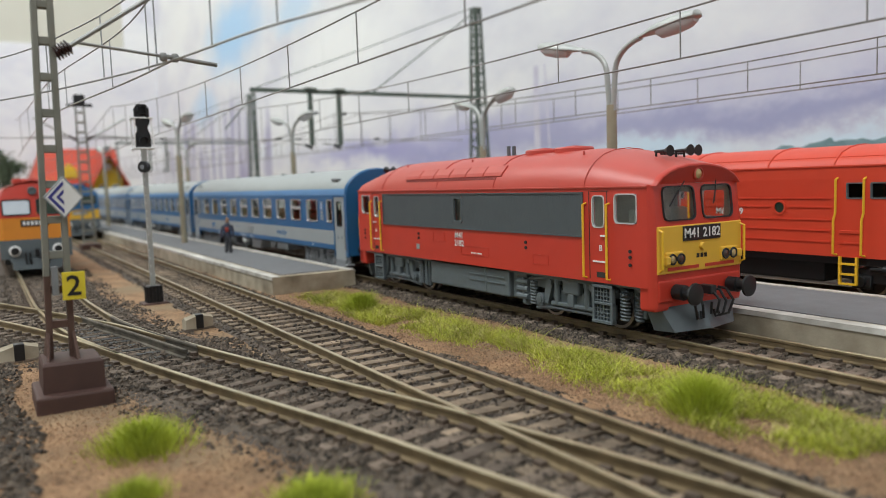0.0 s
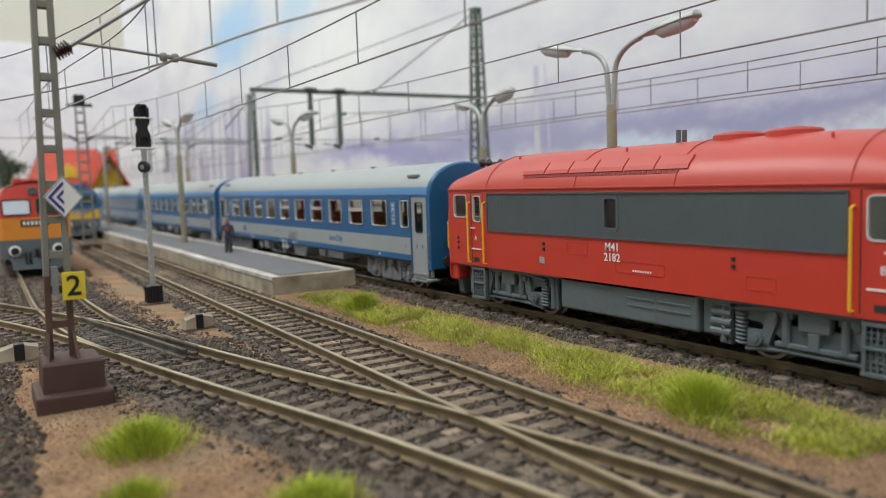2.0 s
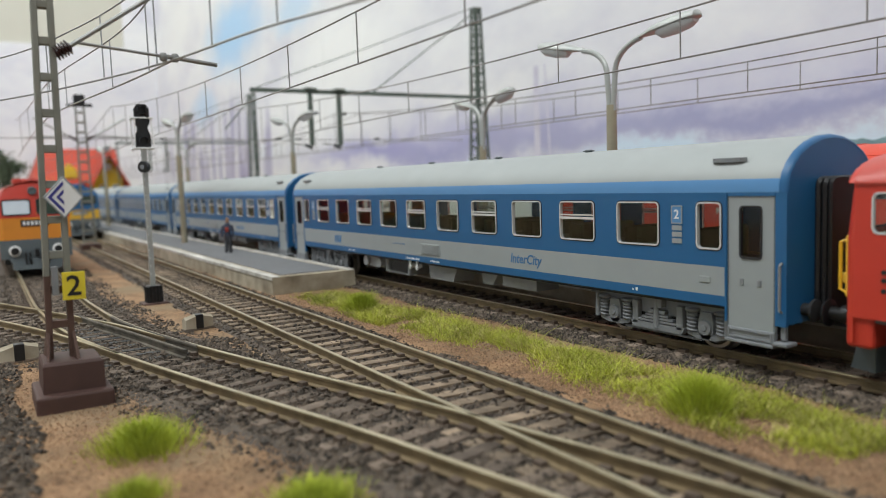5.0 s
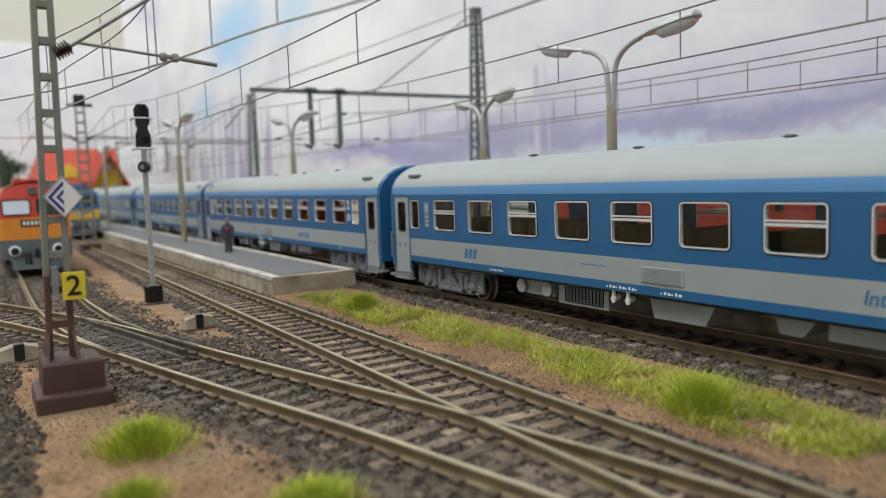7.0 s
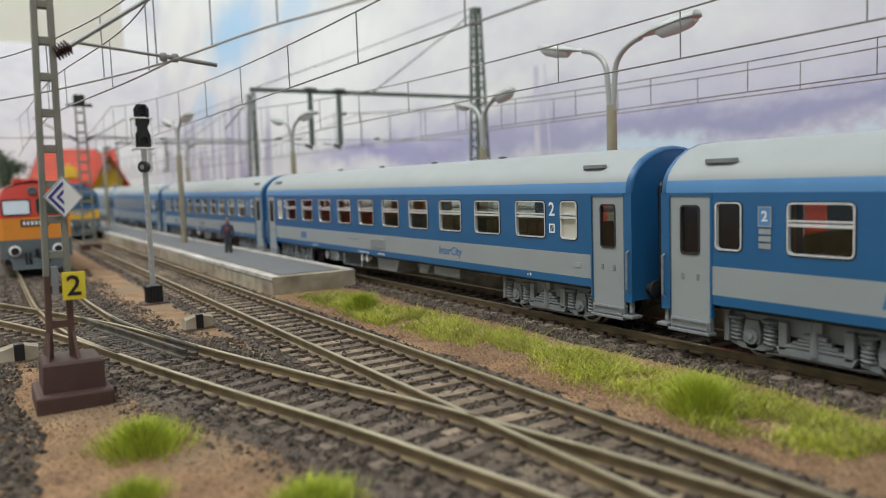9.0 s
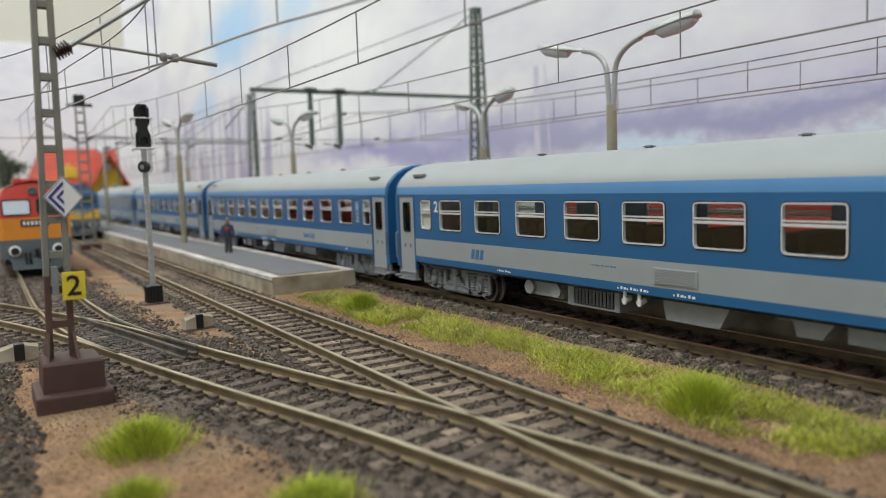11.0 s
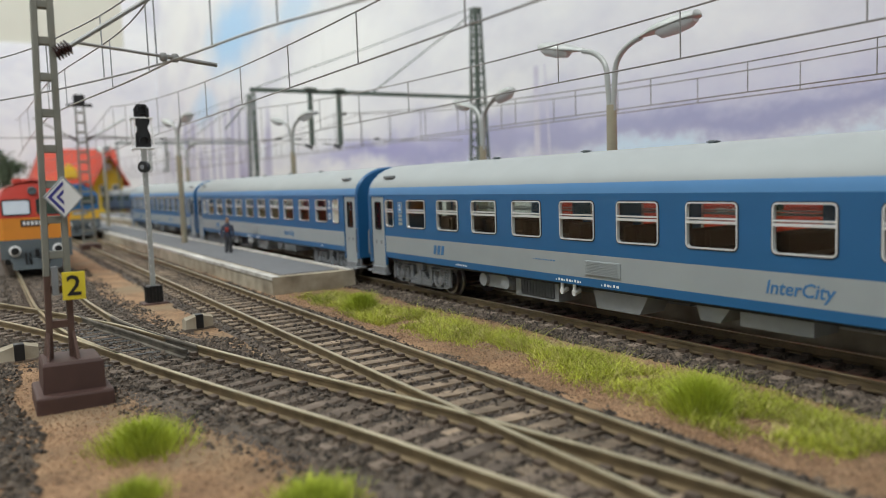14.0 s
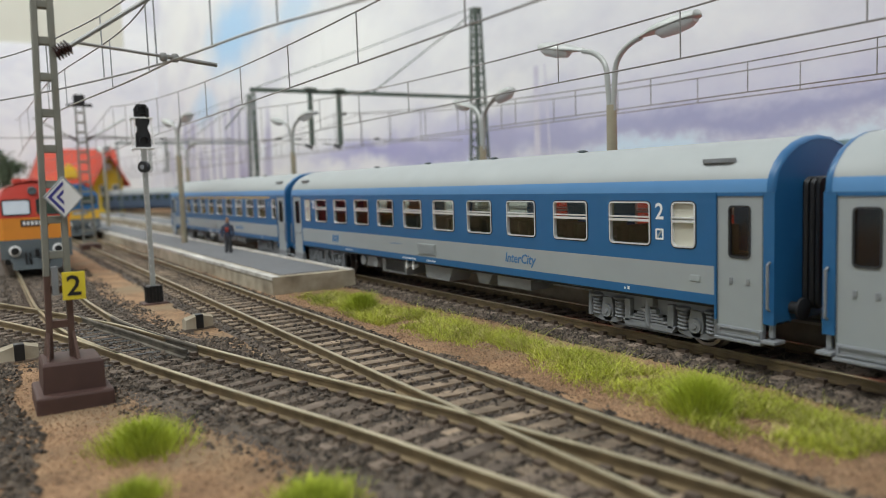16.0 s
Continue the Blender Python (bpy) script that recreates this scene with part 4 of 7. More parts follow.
    bm = lathe(B(), [(1.6, -0.6), (1.75, 0.9), (1.4, 1.1), (1.2, 0.6), (0.05, 0.4)], 20, "x")
    bm.transform(Matrix.Translation((0, 0, 40.6)))
    for v in bm.verts:
        v.co.x = X(fxz(40) + v.co.x + 0.7)
    part("top_headlight", bm, [M_ROOFRED], loco, smooth=True)
    bm = lathe(B(), [(1.25, 0.0), (1.2, 0.8), (0.7, 1.1), (0.05, 1.2)], 18, "x")
    bm.transform(Matrix.Translation((0, 0, 40.6)))
    for v in bm.verts:
        v.co.x = X(fxz(40) + v.co.x + 0.75)
    part("lamp_lens", bm, M_LENSW, loco, smooth=True)
    # horns on the roof end
    bm = B()
    for yy, xo in ((-4.6, -1.0), (0, 1.5), (4.2, 0.5)):
        cyl(bm, (X(73 + xo), yy, 46.5), (X(73 + xo), yy, 44.2), 0.3, n=8)
        cyl(bm, (X(72.6 + xo), yy, 46.6), (X(76 + xo), yy, 46.6), 0.35, 0.5, 10)
        cyl(bm, (X(76 + xo), yy, 46.6), (X(77.6 + xo), yy, 46.6), 0.55, 1.45, 14)
    tube(bm, [(X(73), -4, 46.0), (X(73), 4, 46.0)], 0.3)
    part("horn", bm, M_BLACK, loco, "black roof horns", smooth=True)
    # buffer beam, plough, coupling and hoses
    bm = box(B(), min(X(78), X(82.2)), max(X(78), X(82.2)), -15.2, 15.2, 9.6, 15.0, 0.4)
    part("buffer_beam", bm, M_RED, loco)
    bm = B()
    loft(bm, [[(X(77), -14.5, 8.4), (X(80.8), -13.5, 8.4), (X(82.4), 0, 8.4), (X(80.8), 13.5, 8.4), (X(77), 14.5, 8.4)], [(X(78), -12.6, 2.2), (X(83.4), -11.2, 2.2), (X(85.4), 0, 2.2), (X(83.4), 11.2, 2.2), (X(78), 12.6, 2.2)]])
    part("snow_plough", bm, M_UNDER, loco, "grey snow plough")
    bm = box(B(), min(X(81), X(86)), max(X(81), X(86)), -1.2, 1.2, 10.8, 13.0, 0.3)
    tube(bm, [(X(85.5), 0, 11.5), (X(87.2), 0.6, 9.5), (X(86.6), 0.3, 6.2), (X(85.6), -0.6, 6.0), (X(86), -0.8, 9)], 0.36)
    part("coupling_hook", bm, M_BLACK, loco)
    for yy in (-6.5, -4.0, 4.0, 6.5):
        bm = tube(B(), [(X(82), yy, 11.6), (X(84.6), yy, 11.4), (X(86.2), yy * 1.1, 8.6), (X(85.8), yy * 0.9, 5.4), (X(84.4), yy * 0.65, 4.8), (X(84.0), yy * 0.6, 6.6)], 0.36)
        part("brake_hose", bm, M_BLACK, loco, smooth=True)


M_LENSW = mat("lamp_glass_warm", (0.55, 0.42, 0.20), 0.15, 0.5, var=0.05)
M_TAIL = mat("tail_lens_dark", (0.10, 0.05, 0.035), 0.2, var=0.05)
LOCO, LOCO_WHEELS = m41()
# ---- the blue passenger coaches ----
COACH_L = 137.6
SECTION = ((16.25, 36.4), (16.2, 37.6), (15.9, 39.2), (15.3, 40.6), (14.0, 42.4), (11.6, 44.6), (8.2, 46.4), (4.2, 47.6), (0, 48.0))


def ydim(s, a, b):
    return min(s * a, s * b), max(s * a, s * b)


def coach_bogie(parent, cx):
    """Grey two-axle bogie: welded frame, coil pairs beside each axle box, swing bolster with leaf springs."""
    for s in (-0.88, 0.88):
        bm = B()
        ya, yb = ydim(s, 12.2, 13.6)
        prism(bm, [(cx + u, v) for u, v in ((-21.5, 10.2), (21.5, 10.2), (21.5, 8.7), (10.5, 8.4), (7.5, 6.4), (-7.5, 6.4), (-10.5, 8.4), (-21.5, 8.7))], "y", ya, yb)
        yc, yd = ydim(s, 12.0, 15.4)
        for u in (-21.2, 21.2):
            box(bm, cx + u - 1.6, cx + u + 1.6, yc, yd, 9.9, 10.5, 0.15)
        part("bogie_frame", bm, M_COACHUNDER, parent)
        for u in (-14.4, 14.4):
            bm = B()
            ya, yb = ydim(s, 12.6, 14.8)
            prism(bm, [(cx + u + a, b) for a, b in ((-1.5, 8.8), (1.5, 8.8), (2.1, 6.4), (2.0, 4.0), (0.9, 2.6), (-0.9, 2.6), (-2.0, 4.0), (-2.1, 6.4))], "y", ya, yb)
            prism(bm, [(cx + u + a, b) for a, b in ((-5.4, 3.7), (5.4, 3.7), (5.0, 3.1), (2.2, 2.4), (-2.2, 2.4), (-5.0, 3.1))], "y", *ydim(s, 13.2, 14.8))
            cyl(bm, (cx + u, s * 14.6, 5.3), (cx + u, s * 15.5, 5.3), 1.9, 1.7, 16)
            cyl(bm, (cx + u, s * 15.4, 5.3), (cx + u, s * 15.8, 5.3), 0.9, 0.7, 10)
            part("axle_box", bm, M_COACHUNDER, parent)
            for o in (-4.1, 4.1):
                bm = B()
                coil(bm, cx + u + o, s * 14.0, 3.7, 8.9, 1.55, 5)
                cyl(bm, (cx + u + o, s * 14.0, 3.5), (cx + u + o, s * 14.0, 9.0), 0.6, n=8)
                lathe_at(bm, cx + u + o, s * 14.0, 9.0, 1.9, 0.9)
                part("spring", bm, M_COACHUNDER, parent, smooth=True)
            part("damper", cyl(B(), (cx + u * 1.42, s * 15.0, 3.6), (cx + u * 1.42, s * 15.0, 9.8), 0.75, 0.6, 10), M_COACHUNDER, parent, smooth=True)
        bm = B()
        ya, yb = ydim(s, 13.4, 15.2)
        prism(bm, [(cx + a, b) for a, b in ((-8.6, 4.2), (8.6, 4.2), (7.6, 2.6), (-7.6, 2.6))], "y", ya, yb)
        for k in range(3):
            box(bm, cx - 6.2 + k * 1.3, cx + 6.2 - k * 1.3, ya, yb, 4.4 + k * 0.75, 5.0 + k * 0.75, 0.1)
        for u in (-7.0, 7.0):
            box(bm, cx + u - 1.0, cx + u + 1.0, ya, yb, 3.4, 9.4, 0.25)
        cyl(bm, (cx, s * 15.0, 3.4), (cx, s * 15.0, 10.4), 0.9, 0.7, 12)
        box(bm, cx - 1.9, cx + 1.9, *ydim(s, 13.4, 15.6), 8.2, 10.8, 0.3)
        box(bm, cx - 2.6, cx + 2.6, ya, yb, 6.6, 7.6, 0.2)
        part("bolster", bm, M_COACHUNDER, parent)
        bm = tube(B(), [(cx - 12, s * 13.0, 1.9), (cx + 12, s * 13.0, 1.9)], 0.35)
        part("brake_rod", bm, M_COACHUNDER, parent)
    # near-black filler, shade between the frames put into its colour
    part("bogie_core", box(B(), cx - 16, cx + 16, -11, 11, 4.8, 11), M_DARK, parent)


def coach(x, kind, label):
    """A side-corridor coach; kind sets the window pattern, signs and interior."""
    c = thing("passenger_coach", x, 152.7, 0, label=label, category="railway coach", group="moving train")
    wins = [(97.9 - 21.8 * k - 6.6, 97.9 - 21.8 * k + 6.6, 24.1, 34.1) for k in range(10)]
    s0, s1 = (111.5, 117.8) if kind == "big" else (115.8, 122.0)
    small = [(s0, s1, 24.1, 34.1), (-s1, -s0, 24.1, 34.1)]
    doors = [(123.6, 135.0), (-135.0, -123.6)]
    doorw = [(126.8, 131.8, 22.6, 33.4), (-131.8, -126.8, 22.6, 33.4)]

    def band(z, xx):
        return 1 if 13.8 < z < 20.2 else 0
    for s in (-1, 1):
        bm = side_with_holes(B(), (-123.4, -60, 0, 60, 123.4), (11.6, 13.8, 20.2, 36.4), wins + small, s * 16.25, -s * 0.8, band)
        part("side_wall", bm, [M_BLUE, M_CGREY], c)
        for d0, d1, *_ in doors:
            hw = [h for h in doorw if d0 < h[0] < d1]
            door = part("door", side_with_holes(B(), (d0, d1), (7.5, 35.6), hw, s * 16.0, -s * 0.8), M_CGREY, c, "grey entrance door")
            for h in hw:
                part("window_frame", ring_frame(B(), h[0] - 0.25, h[1] + 0.25, h[2] - 0.25, h[3] + 0.25, 1.0, 0.4, s * 16.2, s * 15.4), M_PILLOW, door)
                o = part("pane", box(B(), h[0], h[1], *ydim(s, 15.5, 15.7), h[2], h[3]), M_GLASS, door)
                o.visible_shadow = False
            for u in (d0 + 3.6, d0 + 7.8):
                part("door_handle", box(B(), u - 0.42, u + 0.42, *ydim(s, 15.9, 16.2), 16.7, 18.1, 0.1), M_COACHUNDER, door)
            bm = B()
            for u in (d0 + 0.1, d1 - 0.28):
                box(bm, u, u + 0.18, *ydim(s, 15.9, 16.07), 7.6, 35.6)
            part("door_seam", bm, M_UNDER, door)
            part("door_header", box(B(), d0, d1, *ydim(s, 15.3, 16.22), 35.62, 36.5), M_BLUE, c)
            bm = box(B(), d0 + 0.1, d1 - 0.1, *ydim(s, 14.8, 16.3), 5.0, 7.5, 0.15)
            box(bm, d0 - 0.1, d1 + 0.1, *ydim(s, 14.2, 17.0), 4.3, 5.0, 0.15)
            ring_frame(bm, d0 + 0.6, d1 - 0.6, 5.4, 7.2, 0.2, 0.3, s * 16.55, s * 16.2)
            part("step", bm, M_COACHUNDER, door)
            out = 1 if d0 > 0 else -1
            xx = out * 136.6
            bm = box(B(), min(out * 135.1, out * COACH_L), max(out * 135.1, out * COACH_L), *ydim(s, 15.4, 16.2), 9.0, 36.4)
            part("end_post", bm, M_BLUE, c)
            bm = box(B(), min(out * 123.1, out * 123.6), max(out * 123.1, out * 123.6), *ydim(s, 15.4, 16.4), 8.5, 36.4)
            part("door_post", bm, M_BLUE, c)
            bm = tube(B(), [(xx, s * 16.2, 22), (xx, s * 17.0, 21.6), (xx, s * 17.0, 12.4), (xx, s * 16.2, 12)], 0.3, 6)
            part("handrail", bm, M_COACHUNDER, c, smooth=True)
            bm = box(B(), min(out * 135.2, out * 138.4), max(out * 135.2, out * 138.4), *ydim(s, 13.4, 17.2), 5.0, 5.8, 0.2)
            box(bm, xx - 0.5, xx + 0.5, *ydim(s, 14.8, 15.6), 6.2, 10)
            part("end_step", bm, M_COACHUNDER, c)
        for k, (x0, x1, z0, z1) in enumerate(wins + small):
            split = (k >= 10 and kind != "plain") or (k < 10 and (kind != "plain" or k % 2 == 1))
            milk = k >= 10 and kind == "big"
            w = part("window_frame", ring_frame(B(), x0 - 0.25, x1 + 0.25, z0 - 0.25, z1 + 0.25, 1.2, 0.35, s * 16.5, s * 15.5), M_FRAME, c, "aluminium window frame")
            if split:
                for za, zb in ((30.45, 30.85), (29.5, 30.15)):
                    part("transom", box(B(), x0, x1, *ydim(s, 15.6, 16.55), za, zb, 0.08), M_FRAME, w)
            part("gasket", ring_frame(B(), x0 - 0.5, x1 + 0.5, z0 - 0.5, z1 + 0.5, 1.4, 0.35, s * 16.34, s * 16.0), M_PILLOW, w)
            o = part("pane", box(B(), x0, x1, *ydim(s, 15.5, 15.75), z0, z1), M_MILK if milk else M_GLASS, w)
            o.visible_shadow = milk
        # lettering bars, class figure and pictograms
        if s < 0:
            y0, y1 = -16.42, -16.2
            for f in (1, -1):
                cx = f * (107.6 if kind == "big" else 110.1)
                if kind == "big":
                    writing("class_figure", "2", 5.4, M_WHITE, c, mpose(cx, -16.32, 31.9) @ SIDE, "white class figure 2")
                    if f > 0:
                        part("pictogram_stroke", prism(B(), [(cx - 1.0, 25.7), (cx - 0.5, 25.7), (cx + 1.0, 27.7), (cx + 0.5, 27.7)], "y", -16.38, -16.2), M_CGREY, c)
                        part("pictogram", ring_frame(B(), cx - 1.2, cx + 1.2, 25.4, 28.0, 0.2, 0.4, -16.4, -16.2), M_WHITE, c)
                elif kind != "first":
                    bm = box(B(), cx - 1.5, cx + 1.5, y0, y1, 29.4, 33.4)
                    part("sign_plate", bm, M_LBLUE, c)
                    bm = ring_frame(B(), cx - 1.55, cx + 1.55, 29.3, 33.5, 0.2, 0.25, -16.5, -16.2)
                    for k in range(3):
                        box(bm, cx - 1.4, cx + 1.4, y0, y1, 24.8 + 1.5 * k, 25.9 + 1.5 * k)
                    part("pictogram", bm, M_CGREY, c)
                    writing("class_figure", "2", 3.0, M_WHITE, c, mpose(cx, -16.46, 31.4) @ SIDE)
                else:
                    writing("class_figure", "1", 3.0, M_WHITE, c, mpose(cx, -16.32, 31.4) @ SIDE)
            # slanted strokes in place of the operator's mark
            for k in range(3):
                u = -86.4 + k * 2.5
                part("brand_bar", prism(B(), [(u, 15.2), (u + 1.6, 15.2), (u + 2.3, 18.4), (u + 0.7, 18.4)], "y", -16.36, -16.2), M_BRAND, c)
            writing("service_lettering", "InterCity", 4.0, M_BRAND, c, mpose(53.2, -16.3, 16.9) @ SIDE, "blue service lettering", 0.2)
            for base, n, z, h in ((-20, 10, 12.2, 0.9), (-2, 6, 12.2, 0.9), (-72, 7, 12.3, 0.7), (96, 2, 12.4, 1.0), (-30, 9, 17.4, 0.5)):
                bm = B()
                for i in range(n):
                    box(bm, base + i * 1.1, base + i * 1.1 + 0.4 + 0.22 * (i * 7 % 3), y0 + 0.1, y1, z, z + h * (0.5 + 0.15 * (i * 5 % 3)))
                part("small_lettering", bm, M_BRAND if z > 15 else M_WHITE, c)
            bm = box(B(), -8, 5, -16.5, -16.2, 14.6, 18.6, 0.1)
            for i in range(9):
                box(bm, -7.4, 4.4, -16.62, -16.45, 14.95 + i * 0.4, 15.15 + i * 0.4)
            part("vent_grille", bm, M_CGREY, c)
            part("socket_cover", box(B(), 116.5, 119.3, -16.45, -16.2, 16.4, 17.8, 0.1), M_CGREY, c)
        if kind == "first":
            part("first_class_stripe", box(B(), -112, 112, *ydim(s, 16.1, 16.36), 35.0, 35.6), M_YEL, c, "yellow first class stripe")
    # roof skin, a gloss highlight painted light blue on the cantrail; dark blue hoods at the ends
    full = [(-y, z) for y, z in SECTION] + [(y, z) for y, z in SECTION[-2::-1]]
    bm = B()
    vs = [[bm.verts.new((xx, y, z)) for y, z in full] for xx in (-136.0, -60, 0, 60, 136.0)]
    n = len(full)
    for q, r in zip(vs, vs[1:]):
        for i in range(n - 1):
            f = bm.faces.new((q[i], q[i + 1], r[i + 1], r[i]))
            f.material_index = 1 if i < 2 or i > n - 4 else 0
    part("roof", bm, [M_CROOF, M_LBLUE], c, "pale grey roof with a light blue gloss highlight painted on its edge", smooth=True)
    for d in (1, -1):
        bm = B()
        rings = [[(d * xx, y * k, 36.4 + (z - 36.4) * q) for y, z in full] for xx, k, q in ((135.9, 1.004, 1.006), (136.6, 1.004, 1.006), (137.1, 0.995, 0.99), (137.45, 0.98, 0.965), (COACH_L, 0.955, 0.93))]
        loft(bm, rings, closed=False, caps=False)
        part("roof_end", bm, M_BLUE, c, "dark blue roof end", smooth=True)
        bm = B()
        g = [(d * (COACH_L - 0.1), y * 0.955, 36.4 + (z - 36.4) * 0.93) for y, z in full] + [(d * (COACH_L - 0.1), 15.6, 9.4), (d * (COACH_L - 0.1), -15.6, 9.4)]
        loft(bm, [g, [(xx - d * 1.2, y, z) for xx, y, z in g]])
        part("end_wall", bm, M_BLUE, c)
        bm = B()
        g = rrect(-6.4, 6.4, 11.5, 39.0, 1.8)
        for x0, x1 in ((137.4, 138.6), (138.8, 140.0), (140.2, 141.2)):
            loft(bm, [[(d * x0, u, v) for u, v in g], [(d * (x0 + x1) / 2, u * 1.06, v + 0.3) for u, v in g], [(d * x1, u, v) for u, v in g]])
        part("gangway", bm, M_BLACK, c)
        buffers(c, d * 140.4, d, M_PILLOW, 2.4)
        bm = box(B(), min(d * 134, d * 137.4), max(d * 134, d * 137.4), -14.5, 14.5, 9.4, 12.6, 0.3)
        part("buffer_beam", bm, M_BLACK, c)
        coach_bogie(c, d * 101.0)
        for u in (122.5,):
            bm = B()
            loft(bm, [[(d * u + a, -13.6 + b, 42.9 + k) for a, b in ((-3.6, -0.9), (3.0, -0.9), (4.2, 0), (3.0, 0.9), (-3.6, 0.9), (-4.6, 0))] for k in (0, 0.9)])
            part("roof_vent", bm, M_COACHUNDER, c)
    for u in (-66, -22, 22, 66):
        bm = B()
        box(bm, u - 0.9, u + 0.9, -2.8, -1.4, 47.2, 48.5, 0.2)
        box(bm, u - 1.5, u + 1.5, -3.0, -1.2, 48.0, 48.3, 0.1)
        part("roof_ventilator", bm, M_UNDER, c)
    # frame and equipment below the floor
    part("underframe", box(B(), -136, 136, -14.6, 14.6, 10.6, 12.4), M_BLACK, c)
    for (x0, x1, z0, bev) in ((-60, -44, 6.4, 0.8), (-42, -22, 5.2, 0.4), (-8, 12, 5.6, 0.4), (26, 36, 7.0, 0.4), (38, 55, 7.2, 0.4)):
        for s in (-1, 1):
            bm = B()
            ya, yb = ydim(s, 5.0, 13.6)
            tp = 1.6 if x0 in (-8, 26) else 0.0
            loft(bm, [[(x0, y, 11.2), (x1, y, 11.2), (x1 - tp * 2, y, z0), (x0 + tp, y, z0)] for y in (ya, yb)])
            if x0 == -42:
                screen_of(bm, x0 + 3, x1 - 2, z0 + 0.8, 10.2, -13.55, 11, 6)
            if x0 == -60:
                for u in (-58, -46):
                    cyl(bm, (u, s * 12.6, 8.6), (u, s * 14.8, 8.6), 2.1, n=16)
            part("equipment_box", bm, M_EQUIP, c, "pale grey underfloor box")
    for s in (-1, 1):
        for u in (-18.5, -13.5):
            bm = B()
            cyl(bm, (u, s * 13.4, 9.6), (u, s * 15.6, 9.0), 0.8, n=10)
            cyl(bm, (u, s * 15.2, 11.5), (u, s * 15.2, 8.2), 0.5, n=8)
            part("filler", bm, M_WHITE, c)
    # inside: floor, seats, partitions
    # floor block coloured near-black to imitate the unlit inside
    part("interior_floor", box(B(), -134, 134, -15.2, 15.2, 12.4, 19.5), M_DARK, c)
    seat = M_SEAT if kind == "split" else M_SEATG
    for k in range(10):
        cx = 98.1 - 21.8 * k
        bm = B()
        for u in (-9.6, 7.8):
            box(bm, cx + u, cx + u + 1.8, -7.0, 13.5, 19.5, 27.4, 0.5)
        for u in (-8, 3.2):
            box(bm, cx + u, cx + u + 4.8, -7.0, 13.5, 19.5, 23.2, 0.5)
        part("seat_row", bm, seat, c)
        if kind == "first":
            part("partition", box(B(), cx - 11.1, cx - 10.6, -6.8, 15.2, 19.5, 36), M_INNER, c)
    part("ceiling_panel", box(B(), -134, 134, -15.0, 15.0, 36.6, 37.2), M_INNER, c)
    wheels = [wheelset(c, b + o, 5.3) for b in (-101.0, 101.0) for o in (-14.4, 14.4)]
    return c, wheels


COACH_X = (-437.5, -722.2, -1004.1, -1289.6, -1572.6)
COACHES = []
for k, (kind, lab) in enumerate((("plain", "blue and grey coach with plain and split windows behind the locomotive"), ("big", "blue and grey coach with split windows and a large class figure"), ("split", "blue and grey coach with split windows and brown seats"), ("big", "blue and grey second class coach with milk glass end windows"), ("first", "blue and grey coach with yellow first class stripe"))):
    COACHES.append(coach(COACH_X[k], kind, lab))
